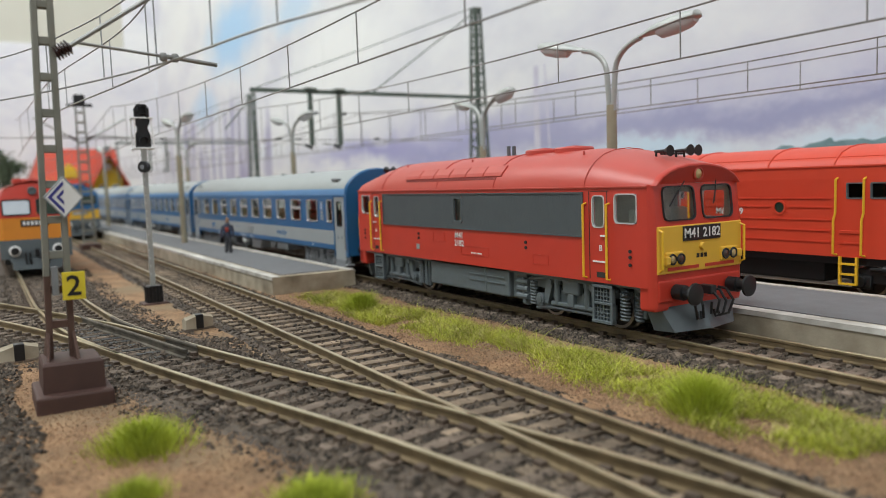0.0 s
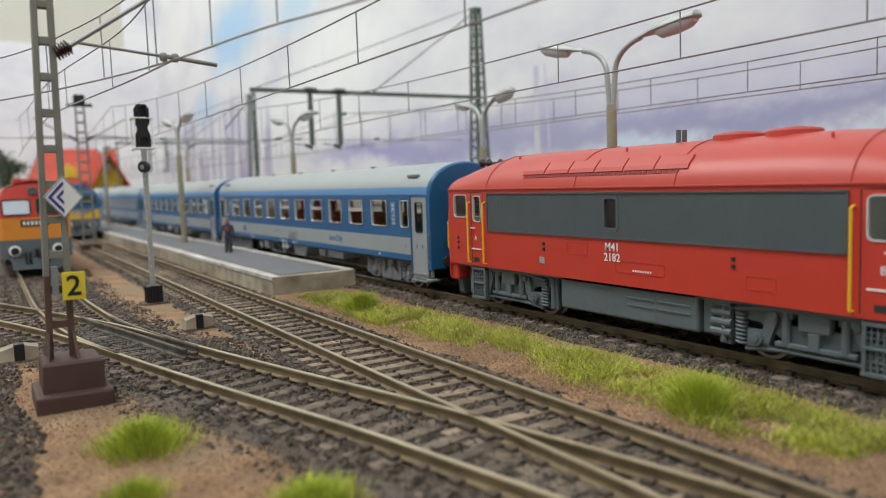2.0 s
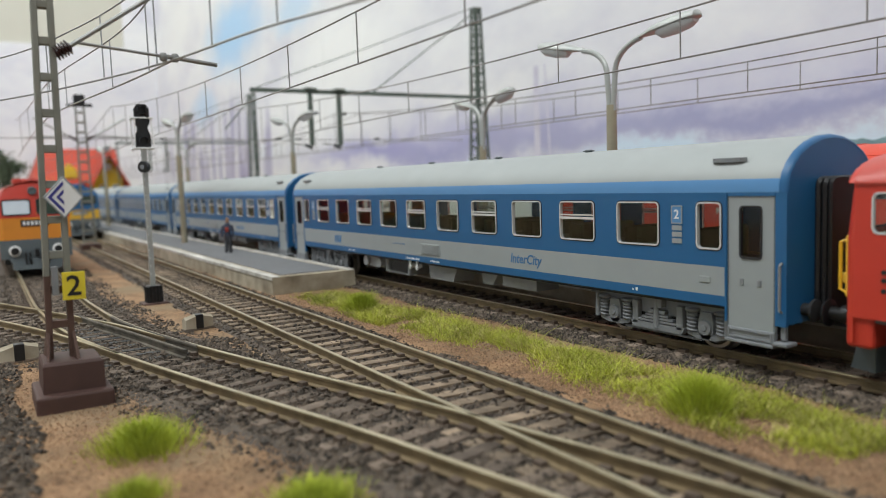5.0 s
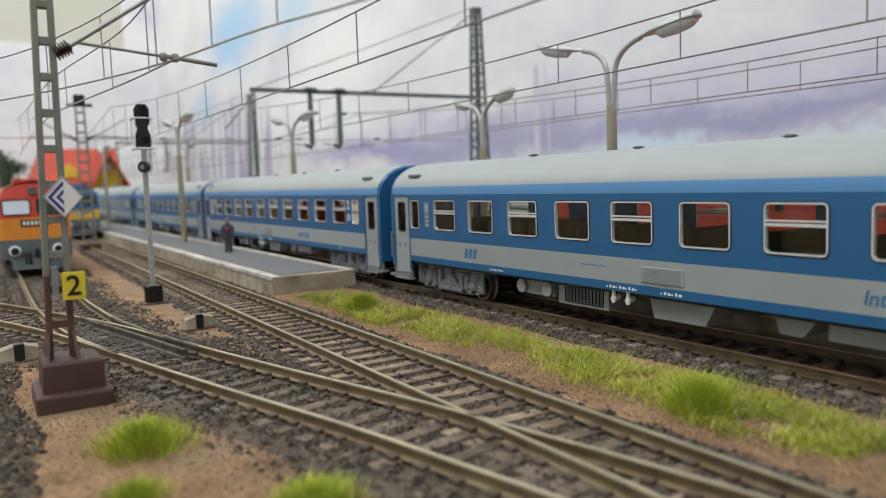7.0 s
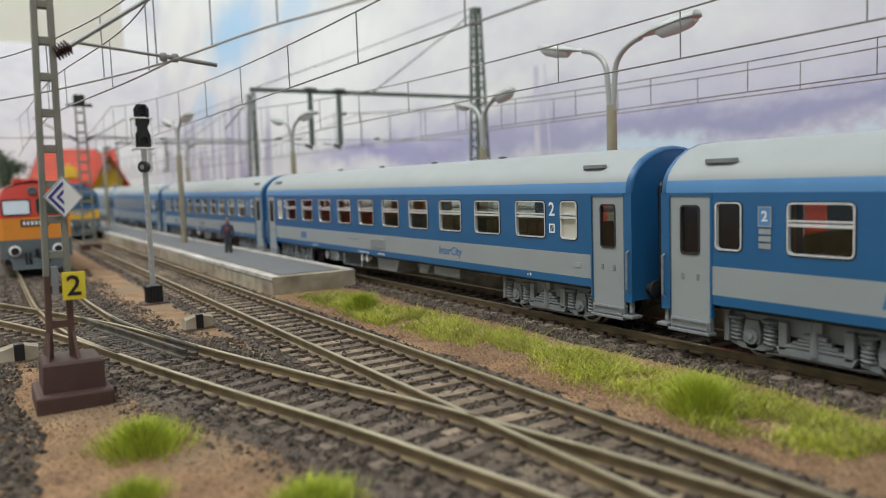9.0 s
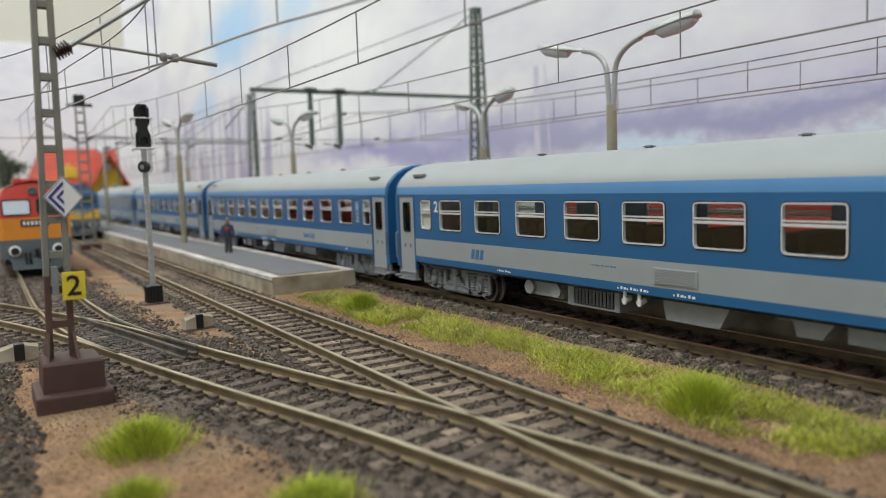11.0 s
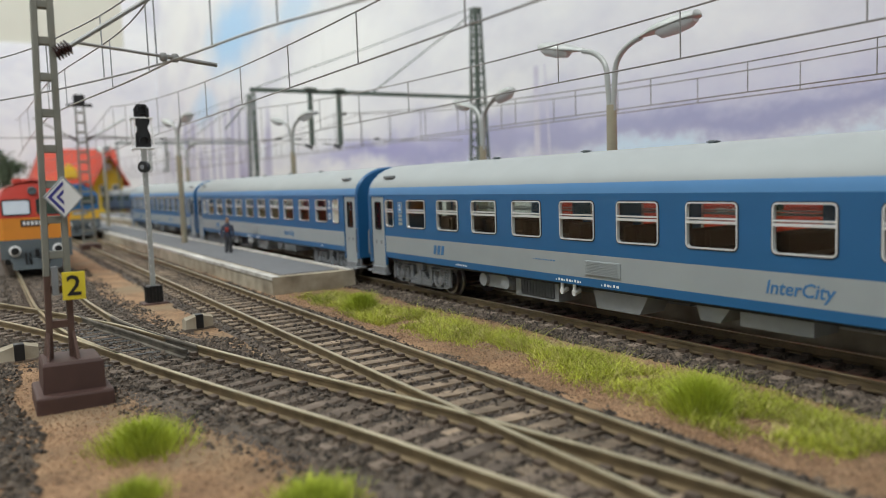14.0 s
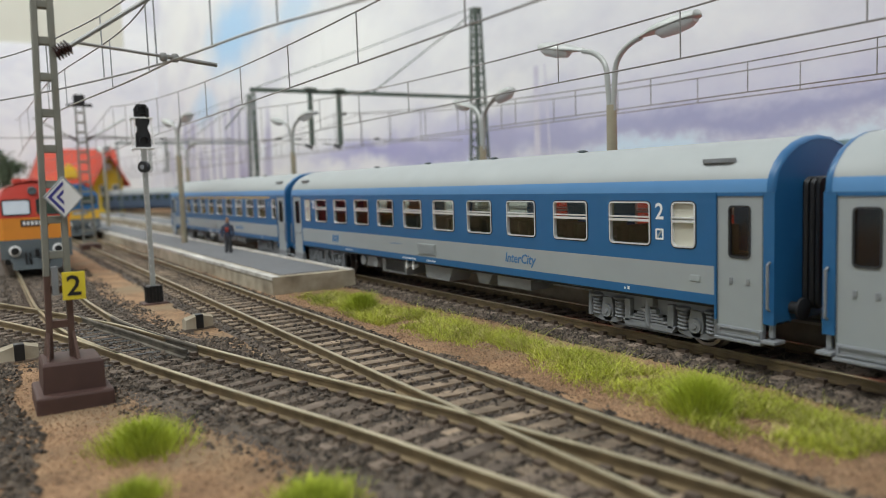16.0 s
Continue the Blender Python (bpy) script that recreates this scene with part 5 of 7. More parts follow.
# ---- standing vehicles ----
def m61():
    """Orange-red diesel standing behind the far platform."""
    L = thing("standing_diesel", -160, 243, 0, label="orange-red ribbed diesel locomotive standing at the far platform", category="locomotive")
    holes = []
    for x0, x1 in ((31.2, 36.2), (38.5, 43.2), (-36.2, -31.2), (-43.2, -38.5)):
        holes.append((x0, x1, 31.4, 36.0))
    for s in (-1, 1):
        part("side_wall", side_with_holes(B(), (-104, 0, 104), (13.2, 41.4), holes, s * 17.0, -s * 0.8), M_M61RED, L)
        bm = B()
        for z in (17.7, 21.2, 24.6, 28.6, 31.4):
            for x0, x1 in ((-26, 5), (11.5, 26)) if z == 28.6 else ((-26, 26),):
                box(bm, x0, x1, *ydim(s, 16.9, 17.3), z - 0.18, z + 0.18)
        part("side_rib", bm, M_M61RED, L)
        bm = B()   # woven screen panel
        for i in range(28):
            u = -22 + i * 1.6
            prism(bm, [(u, 31.8), (u + 0.25, 31.8), (u + 6.0, 37.6), (u + 5.75, 37.6)], "y", *ydim(s, 16.9, 17.05))
            prism(bm, [(u + 5.75, 31.8), (u + 6.0, 31.8), (u + 0.25, 37.6), (u, 37.6)], "y", *ydim(s, 16.9, 17.06))
        part("woven_screen", bm, M_M61RED, L)
        bm = B()
        for u in (8.6,):
            lt = [(2.3, s * 17.0), (2.3, s * 17.45), (1.75, s * 17.45), (1.75, s * 17.02)]
            rings = [[(u + r * math.cos(2 * math.pi * i / 24), h, 28.4 + r * math.sin(2 * math.pi * i / 24)) for i in range(24)] for r, h in lt]
            loft(bm, rings, caps=False)
        part("porthole_ring", bm, M_M61RED, L, smooth=True)
        part("porthole", cyl(B(), (8.6, s * 16.7, 28.4), (8.6, s * 17.06, 28.4), 1.8, n=24), M_DARKGLASS, L)
        for x0, x1, z0, z1 in holes:
            part("window_frame", ring_frame(B(), x0 - 0.2, x1 + 0.2, z0 - 0.2, z1 + 0.2, 0.5, 0.4, s * 17.2, s * 16.4), M_UNDER, L)
            part("pane", box(B(), x0, x1, *ydim(s, 16.4, 16.6), z0, z1), M_GLASS, L).visible_shadow = False
        for d in (1, -1):
            for u in (28.2, 36.9):
                bm = tube(B(), [(d * u, s * 16.9, 37.6), (d * u, s * 18.1, 37.2), (d * u, s * 18.1, 27.0), (d * u - 0.5 * d, s * 18.3, 24.5), (d * u - 0.5 * d, s * 18.3, 14.2), (d * u, s * 17, 13.8)], 0.36, 8)
                part("handrail", bm, M_HAND, L, "yellow handrail", smooth=True)
            bm = B()
            for u in (29.6, 34.8):
                box(bm, min(d * u - 0.35, d * u + 0.35), max(d * u - 0.35, d * u + 0.35), *ydim(s, 17.2, 18.0), 4.8, 13.4)
            for z in (5.0, 8.0, 11.2):
                box(bm, min(d * 29.6, d * 34.8), max(d * 29.6, d * 34.8), *ydim(s, 17.2, 18.2), z - 0.3, z + 0.3)
            part("ladder", bm, M_HAND, L, "yellow step ladder")
            bm = B()
            box(bm, min(d * 29.2, d * 36), max(d * 29.2, d * 36), *ydim(s, 16.9, 17.4), 20.6, 21.5, 0.1)
            box(bm, min(d * 29.2, d * 36), max(d * 29.2, d * 36), *ydim(s, 16.9, 17.3), 17.4, 17.9)
            part("door_rail", bm, M_M61RED, L)
        if s < 0:
            writing("number_lettering", "M61 019", 3.2, M_WHITE, L, mpose(-11.0, -17.12, 26.8) @ SIDE, "white running number")
    bm = B()
    prof = ((17.0, 41.2), (16.6, 42.2), (15.2, 43.8), (12.6, 45.6), (8.6, 47.0), (4, 47.8), (0, 48.0))
    full = [(-y, z) for y, z in prof] + [(y, z) for y, z in prof[-2::-1]]
    loft(bm, [[(x, y * k, 41 + (z - 41) * k) for y, z in full] for x, k in ((-108, 0.8), (-104, 0.97), (-90, 1), (0, 1), (90, 1), (104, 0.97), (108, 0.8))], closed=False, caps=False)
    part("roof", bm, M_M61RED, L, smooth=True)
    bm = B()
    for x in (-60, -28, 4, 27, 60):
        tube(bm, [(x, y * 1.004, z + 0.08) for y, z in full], 0.25, 6)
    for s in (-1, 1):
        box(bm, -104, 104, *ydim(s, 16.7, 17.3), 41.0, 41.6, 0.1)
        box(bm, -104, 104, *ydim(s, 14.6, 15.0), 43.9, 44.2)
    part("roof_joint", bm, M_M61RED, L)
    bm = B()
    for d in (1, -1):
        loft(bm, [[(d * 104, -17, 13), (d * 104, 17, 13), (d * 104, 17, 41.4), (d * 104, -17, 41.4)], [(d * 110, -13, 13), (d * 110, 13, 13), (d * 107, 13, 38), (d * 107, -13, 38)]])
    part("cab_nose", bm, M_M61RED, L)
    part("frame", box(B(), -104, 104, -15.5, 15.5, 10.8, 13.4), M_BLACK, L)
    for d in (1, -1):
        for s in (-1, 1):
            cx = d * 58
            bm = B()
            prism(bm, [(cx + u, v) for u, v in ((-31, 9), (-20, 10), (20, 10), (31, 9), (31, 6.6), (22, 5.4), (-22, 5.4), (-31, 6.6))], "y", *ydim(s, 12.6, 14.4))
            for u in (-23, 0, 23):
                box(bm, cx + u - 3, cx + u + 3, *ydim(s, 13.6, 15.4), 3.6, 7.8, 0.5)
                cyl(bm, (cx + u, s * 15.2, 5.8), (cx + u, s * 16.2, 5.8), 1.6, n=14)
            for u in (-12, 12):
                cyl(bm, (cx + u - 4, s * 15.4, 9.8), (cx + u + 4, s * 15.4, 9.8), 1.5, n=14)
                cyl(bm, (cx + u - 8, s * 15.4, 9.8), (cx + u - 4, s * 15.4, 9.8), 0.7, n=10)
            part("bogie_frame", bm, M_BLACK, L, smooth=True)
        for u in (-23, 0, 23):
            wheelset(L, d * 58 + u, 5.6)
    part("fuel_tank", box(B(), -22, 22, -13, 13, 4.2, 11, 0.8), M_BLACK, L)
    # solid dark block in place of the shade behind the windows
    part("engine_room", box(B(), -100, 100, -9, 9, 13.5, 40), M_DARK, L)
    for d in (1, -1):
        buffers(L, d * 113, d)
    return L


M_DARKGLASS = mat("dark_glass", (0.03, 0.05, 0.035), 0.1, var=0.1)
M_ORANGE = mat("orange_yellow_paint", (0.74, 0.27, 0.03), 0.45, var=0.05)
M_LIT = mat("mirror_windscreen", (0.86, 0.9, 0.95), 0.2, 0.9, var=0.04)
m61()


def front_loco(name, x, y, label, upper, belt, lower, roof, lit, belt_z, length):
    """A boxy locomotive seen from its end: rounded roof, two windscreens, coloured belt, buffers."""
    L = thing(name, x, y, 0, label=label, category="locomotive")
    sec = [(-17, 8), (-17, 37.5), (-15.8, 41.2), (-12.2, 45.4), (-7, 48.0), (0, 49.0), (7, 48.0), (12.2, 45.4), (15.8, 41.2), (17, 37.5), (17, 8)]

    def k(z):
        return max(0, z - 30) * 0.16
    bm = B()
    zs = [8, belt_z[0], belt_z[1], 31.2, 39.0]
    ys = [-17, -14.6, -1.4, 1.4, 14.6, 17]
    vv = {(i, j): bm.verts.new((-k(z) - (0.8 if abs(yy) > 16 else 0), yy, z)) for i, yy in enumerate(ys) for j, z in enumerate(zs)}
    for i in range(5):
        for j in range(4):
            if j == 3 and i in (1, 3):
                continue
            f = bm.faces.new((vv[i, j], vv[i + 1, j], vv[i + 1, j + 1], vv[i, j + 1]))
            f.material_index = (2, 1, 0, 0)[j]
    top = [(-17, 39.0), (-15.8, 41.6), (-12.2, 45.0), (-7, 47.4), (0, 48.2), (7, 47.4), (12.2, 45.0), (15.8, 41.6), (17, 39.0)]
    loft(bm, [[(-k(39.0) - (0.8 if abs(a) > 16 else 0), a, 39.0) for a, b in top], [(-2.2 - (b - 39) * 0.2, a, b) for a, b in top]], closed=False, caps=False)
    part("cab_front", bm, [upper, belt, lower], L)
    bm = B()
    rings = [[(xx, a, b) for a, b in sec] for xx in (-2.8, -9, -length)]
    loft(bm, rings, closed=False, caps=False)
    for f in bm.faces:
        z = f.calc_center_median().z
        f.material_index = 1 if z > 38.5 else 0
    part("body", bm, [upper, roof], L, smooth=True)
    for s in (-1, 1):
        y0, y1 = sorted((s * 1.6, s * 14.4))
        o = part("windscreen", loft(B(), [[(-k(z) - 0.3, y0, z), (-k(z) - 0.3, y1, z)] for z in (31.2, 39.0)], closed=False, caps=False), lit if s < 0 else M_DARKGLASS, L)
        bm = ring_frame(B(), y0 - 0.4, y1 + 0.4, 30.8, 39.4, 1.6, 0.7, 0.4, -0.3)
        bm.transform(Matrix.Rotation(radians(90), 4, "Z"))
        for v in bm.verts:
            v.co.x += -k(v.co.z) + 0.1
        part("windscreen_frame", bm, M_PILLOW, L)
        bm = lathe(B(), [(2.9, -0.2), (2.9, 0.5), (2.0, 0.9), (1.8, 0.5), (0.05, 0.4)], 20, "x")
        bm.transform(Matrix.Translation((0.2, s * 10.2, 12.2)))
        part("buffer", bm, [M_WHITE], L, "white-rimmed buffer", smooth=True)
        part("buffer_head", cyl(B(), (0.4, s * 10.2, 12.2), (3.0, s * 10.2, 12.2), 1.9, n=18), M_BLACK, L)
    bm = lathe(B(), [(2.2, -1.5), (2.2, 1.2), (1.6, 1.4), (1.4, 0.8), (0.05, 0.7)], 18, "x")
    bm.transform(Matrix.Translation((-1.6, 0, 43.6)))
    part("top_headlight", bm, [lower], L, smooth=True)
    bm = box(B(), -0.2, 0.5, -6.5, 6.5, belt_z[1] - 4.6, belt_z[1] - 1.2, 0.1)
    part("number_plate", bm, M_BLACK, L)
    bm = B()
    for i in range(6):
        box(bm, 0.3, 0.62, -5.6 + i * 1.9, -4.4 + i * 1.9, belt_z[1] - 4.0, belt_z[1] - 1.9)
    part("number_bars", bm, M_WHITE, L)
    bm = B()
    for yy in (-5.5, -3.5, 3.5, 5.5):
        tube(bm, [(0, yy, 11), (2.2, yy, 10.6), (2.8, yy, 7.5), (1.6, yy * 0.9, 5.0)], 0.5)
    box(bm, 0, 3, -1, 1, 8.5, 13, 0.2)
    part("coupling_hoses", bm, M_BLACK, L)
    bm = loft(B(), [[(-6, -13, 8.2), (0.2, -12.5, 8.2), (1.6, 0, 8.2), (0.2, 12.5, 8.2), (-6, 13, 8.2)], [(-6, -12, 2.2), (1.0, -11, 2.2), (2.6, 0, 2.2), (1.0, 11, 2.2), (-6, 12, 2.2)]])
    part("snow_plough", bm, lower, L)
    part("underframe", box(B(), -length + 2, -3, -15, 15, 5, 9), M_BLACK, L)
    for u in (20, 44, length - 44, length - 20):
        wheelset(L, -u, 5.6)
    bm = cyl(B(), (-14, -6, 47), (-14, -6, 50.5), 1.6, n=14)
    box(bm, -40, -22, -8, 8, 47.5, 50.5, 0.8)
    cyl(bm, (-12, 0, 48), (-12, 0, 50.2), 4.0, 3.2, 18)
    part("roof_vent", bm, roof, L, smooth=True)
    return L


front_loco("shunting_diesel", -450, 24.4, "red and orange diesel locomotive with grey skirt standing on a siding", M_RED, M_ORANGE, M_UNDER, M_ROOFRED, M_LIT, (18.0, 29.5), 190)
front_loco("electric_locomotive", -775, 80, "blue electric locomotive with yellow band on the middle track", M_BLUE, M_YEL, M_UNDER, M_BLUE, M_DARKGLASS, (17.5, 26.0), 180)


# ---- station building and far things ----
M_HOUSEY = mat("yellow_plaster", (0.72, 0.50, 0.04), 0.8, var=0.1, scale=60)
M_HOUSER = mat("red_roof_tiles", (0.52, 0.07, 0.04), 0.7, var=0.15, scale=200, bump=0.3)
M_HOUSEG = mat("dark_green_trim", (0.05, 0.08, 0.05), 0.6, var=0.1)


def station():
    """Yellow house with a red saddle roof, its gable towards the tracks."""
    h = thing("station_building", -1911, 191, -16.7, label="yellow station building with bright red saddle roof", category="building")
    h.matrix_basis = h.matrix_basis @ Matrix.Scale(1.3, 4)
    x0, x1, y0, y1, eave, ridge = -70, 70, -66, 62, 72, 124
    part("wall", box(B(), x0, x1, y0, y1, 10, eave), M_HOUSEY, h)
    for yy in (y1 - 1,):
        part("gable", loft(B(), [[(x0, yy + a, eave), (x1, yy + a, eave), (0, yy + a, ridge - 3)] for a in (0, 1)]), M_HOUSEY, h)
    part("roof", loft(B(), [[(-80, y0 - 8, eave - 8 - o), (80, y0 - 8, eave - 8 - o), (0, y0 + 16, ridge - o)] for o in (0, 4)]), M_HOUSER, h)
    for s in (-1, 1):
        bm = loft(B(), [[(s * 80, y, eave - 8), (0, yr, ridge), (0, yr, ridge - 4), (s * 80, y, eave - 12)] for y, yr in ((y0 - 8, y0 + 16), (y1 + 8, y1 + 8))])
        part("roof", bm, M_HOUSER, h)
    # a gabled wing that shows its end to the front
    part("wall", box(B(), 60, 112, 18, 62, 10, 66), M_HOUSEY, h)
    part("gable", loft(B(), [[(112 + a, 18, 66), (112 + a, 62, 66), (112 + a, 40, 108)] for a in (0, 1)]), M_HOUSEY, h)
    for s in (-1, 1):
        bm = loft(B(), [[(x, 40 + s * 29, 58), (x, 40, 112), (x, 40, 108), (x, 40 + s * 29, 54)] for x in (10, 140)])
        part("roof", bm, M_HOUSER, h)
        bm = loft(B(), [[(118.5, 40 + s * 29, 58), (118.5, 40, 112), (118.5, 40, 108), (118.5, 40 + s * 29, 54)], [(120, 40 + s * 29, 58), (120, 40, 112), (120, 40, 108), (120, 40 + s * 29, 54)]])
        part("verge_board", bm, M_HOUSEG, h)
    part("round_window", cyl(B(), (112, 40, 88), (114.2, 40, 88), 6, n=20), M_WHITE, h)
    for yy in (26, 45):
        w = part("window", box(B(), 112, 114, yy, yy + 10, 40, 58, 0.3), M_WHITE, h)
        part("pane", box(B(), 113, 114.6, yy + 1.4, yy + 8.6, 41.5, 56.5), M_DARKGLASS, w)
    for k in range(3):
        yy = -58 + k * 24
        w = part("window", box(B(), 69, 71.4, yy, yy + 12, 38, 60, 0.3), M_WHITE, h)
        part("pane", box(B(), 70, 72, yy + 1.6, yy + 10.4, 40, 58), M_DARKGLASS, w)
    for yy in (-14,):
        part("dormer", loft(B(), [[(76, yy - 12, 72), (76, yy + 12, 72), (76, yy + 12, 84), (76, yy, 96), (76, yy - 12, 84)], [(30, yy - 12, 72), (30, yy + 12, 72), (30, yy + 12, 84), (30, yy, 96), (30, yy - 12, 84)]]), M_HOUSEY, h)


station()


def far_coach():
    """A blue coach standing behind the running train."""
    M_FARBLUE = mat("faded_grey_blue", (0.055, 0.085, 0.14), 0.5, var=0.08, scale=60)
    c = thing("standing_coach", -1690, 300, 0, 35, label="dark blue coach standing on the curve beyond the platforms", category="railway coach")
    full = [(-y, z) for y, z in SECTION] + [(y, z) for y, z in SECTION[-2::-1]]
    part("roof", loft(B(), [[(x, y, z) for y, z in full] for x in (-135, 135)], closed=False, caps=False), M_CROOF, c, smooth=True)
    wins = [(98.1 - 21.8 * k - 6.8, 98.1 - 21.8 * k + 6.8, 24.6, 33.9) for k in range(10)]
    for s in (-1, 1):
        part("side_wall", side_with_holes(B(), (-135, 135), (9, 13.6, 19.4, 36.4), wins, s * 16.25, -s * 0.8), M_FARBLUE, c)
        for w in wins:
            part("pane", box(B(), w[0], w[1], *ydim(s, 15.4, 15.7), w[2], w[3]), M_DARKGLASS, c)
    for x in (-135, 134):
        part("end_wall", box(B(), x, x + 1, -16, 16, 9, 40), M_FARBLUE, c)
    part("underframe", box(B(), -120, 120, -13, 13, 4, 10), M_BLACK, c)
    for b in (-98.5, 98.5):
        for o in (-14.4, 14.4):
            wheelset(c, b + o, 5.3)


far_coach()


def tree(x, y, h, seed):
    t = thing("tree", x, y, GROUND_Z, label="dark green model tree beside the station", category="tree")
    random.seed(seed)
    bm = tube(B(), [(0, 0, 0), (1, 0, h * 0.3), (0, 1, h * 0.6), (1, 0, h * 0.92)], [3.2, 2.4, 1.6, 0.5])
    ends = []
    for k in range(16):
        a, z = random.uniform(0, 6.28), h * random.uniform(0.3, 0.85)
        r = h * 0.34 * (1.1 - z / h) + 6
        e = (math.cos(a) * r, math.sin(a) * r, z + h * 0.12)
        ends.append(e)
        tube(bm, [(0, 0, z), (e[0] * 0.5, e[1] * 0.5, z + h * 0.08), e], [1.0, 0.7, 0.3], 5)
    part("trunk", bm, M_TRUNK, t)
    verts, faces = [], []
    for e in ends + [(0, 0, h * 0.95)] * 3:
        for _ in range(170):
            c = Vector(e) + Vector((random.gauss(0, 6), random.gauss(0, 6), random.gauss(0, 5)))
            u = Vector((random.uniform(-1, 1), random.uniform(-1, 1), random.uniform(-1, 1))).normalized() * 1.9
            v = u.orthogonal().normalized() * 1.2
            i = len(verts)
            verts += [(c + u) * MM, (c + v) * MM, (c - u) * MM, (c - v) * MM]
            faces.append((i, i + 1, i + 2, i + 3))
    me = bpy.data.meshes.new("crown")
    me.from_pydata(verts, [], faces)
    me.materials.append(M_LEAF)
    o = new("crown", me)
    o.parent = t


tree(-1150, 12, 105, 4)
tree(-1230, 40, 92, 5)
tree(-1120, -22, 96, 6)
# ---- masts, wires, lamps, signal ----
def ladder_mast(name, x, y, z0, top, w0, w1, foot, mats, label, rung=7.2, depth=3.0):
    """Two channel legs joined by flat battens, on a stepped brown base."""
    m = thing(name, x, y, 0, label=label, category="mast")
    for s in (-1, 1):
        for za, zb, mt in ((z0, foot, mats[1]), (foot, top, mats[0])):
            def yy(z):
                return s * (w0 + (w1 - w0) * (z - z0) / (top - z0)) / 2
            bm = B()
            rings = []
            for z in (za, zb):
                c = yy(z)
                rings.append([(-depth / 2, c - 0.5 * s, z), (-depth / 2 + 0.5, c - 0.62 * s, z), (depth / 2 - 0.2, c - 0.62 * s, z), (depth / 2, c - 0.5 * s, z), (depth / 2, c + 0.5 * s, z), (depth / 2 - 0.2, c + 0.62 * s, z), (-depth / 2 + 0.5, c + 0.62 * s, z), (-depth / 2, c + 0.5 * s, z)])
            loft(bm, rings)
            part("leg", bm, mt, m)
    z = z0 + rung
    while z < top - 1:
        w = (w0 + (w1 - w0) * (z - z0) / (top - z0)) / 2
        part("batten", box(B(), -depth / 2 + 0.3, depth / 2 - 0.25, -w, w, z - 0.8, z + 0.8, 0.12), mats[1] if z < foot else mats[0], m)
        z += rung
    return m


def insulator(bm, p0, p1, r=1.3, n=5):
    p0, p1 = Vector(p0), Vector(p1)
    pts, rs = [p0], [r * 0.5]
    for k in range(n):
        for f, q in ((0.2, 0.5), (0.3, 1.0), (0.6, 0.85), (0.72, 0.5)):
            pts.append(p0.lerp(p1, (k + f) / n))
            rs.append(r * q)
    tube(bm, pts + [p1], rs + [r * 0.5], 14)


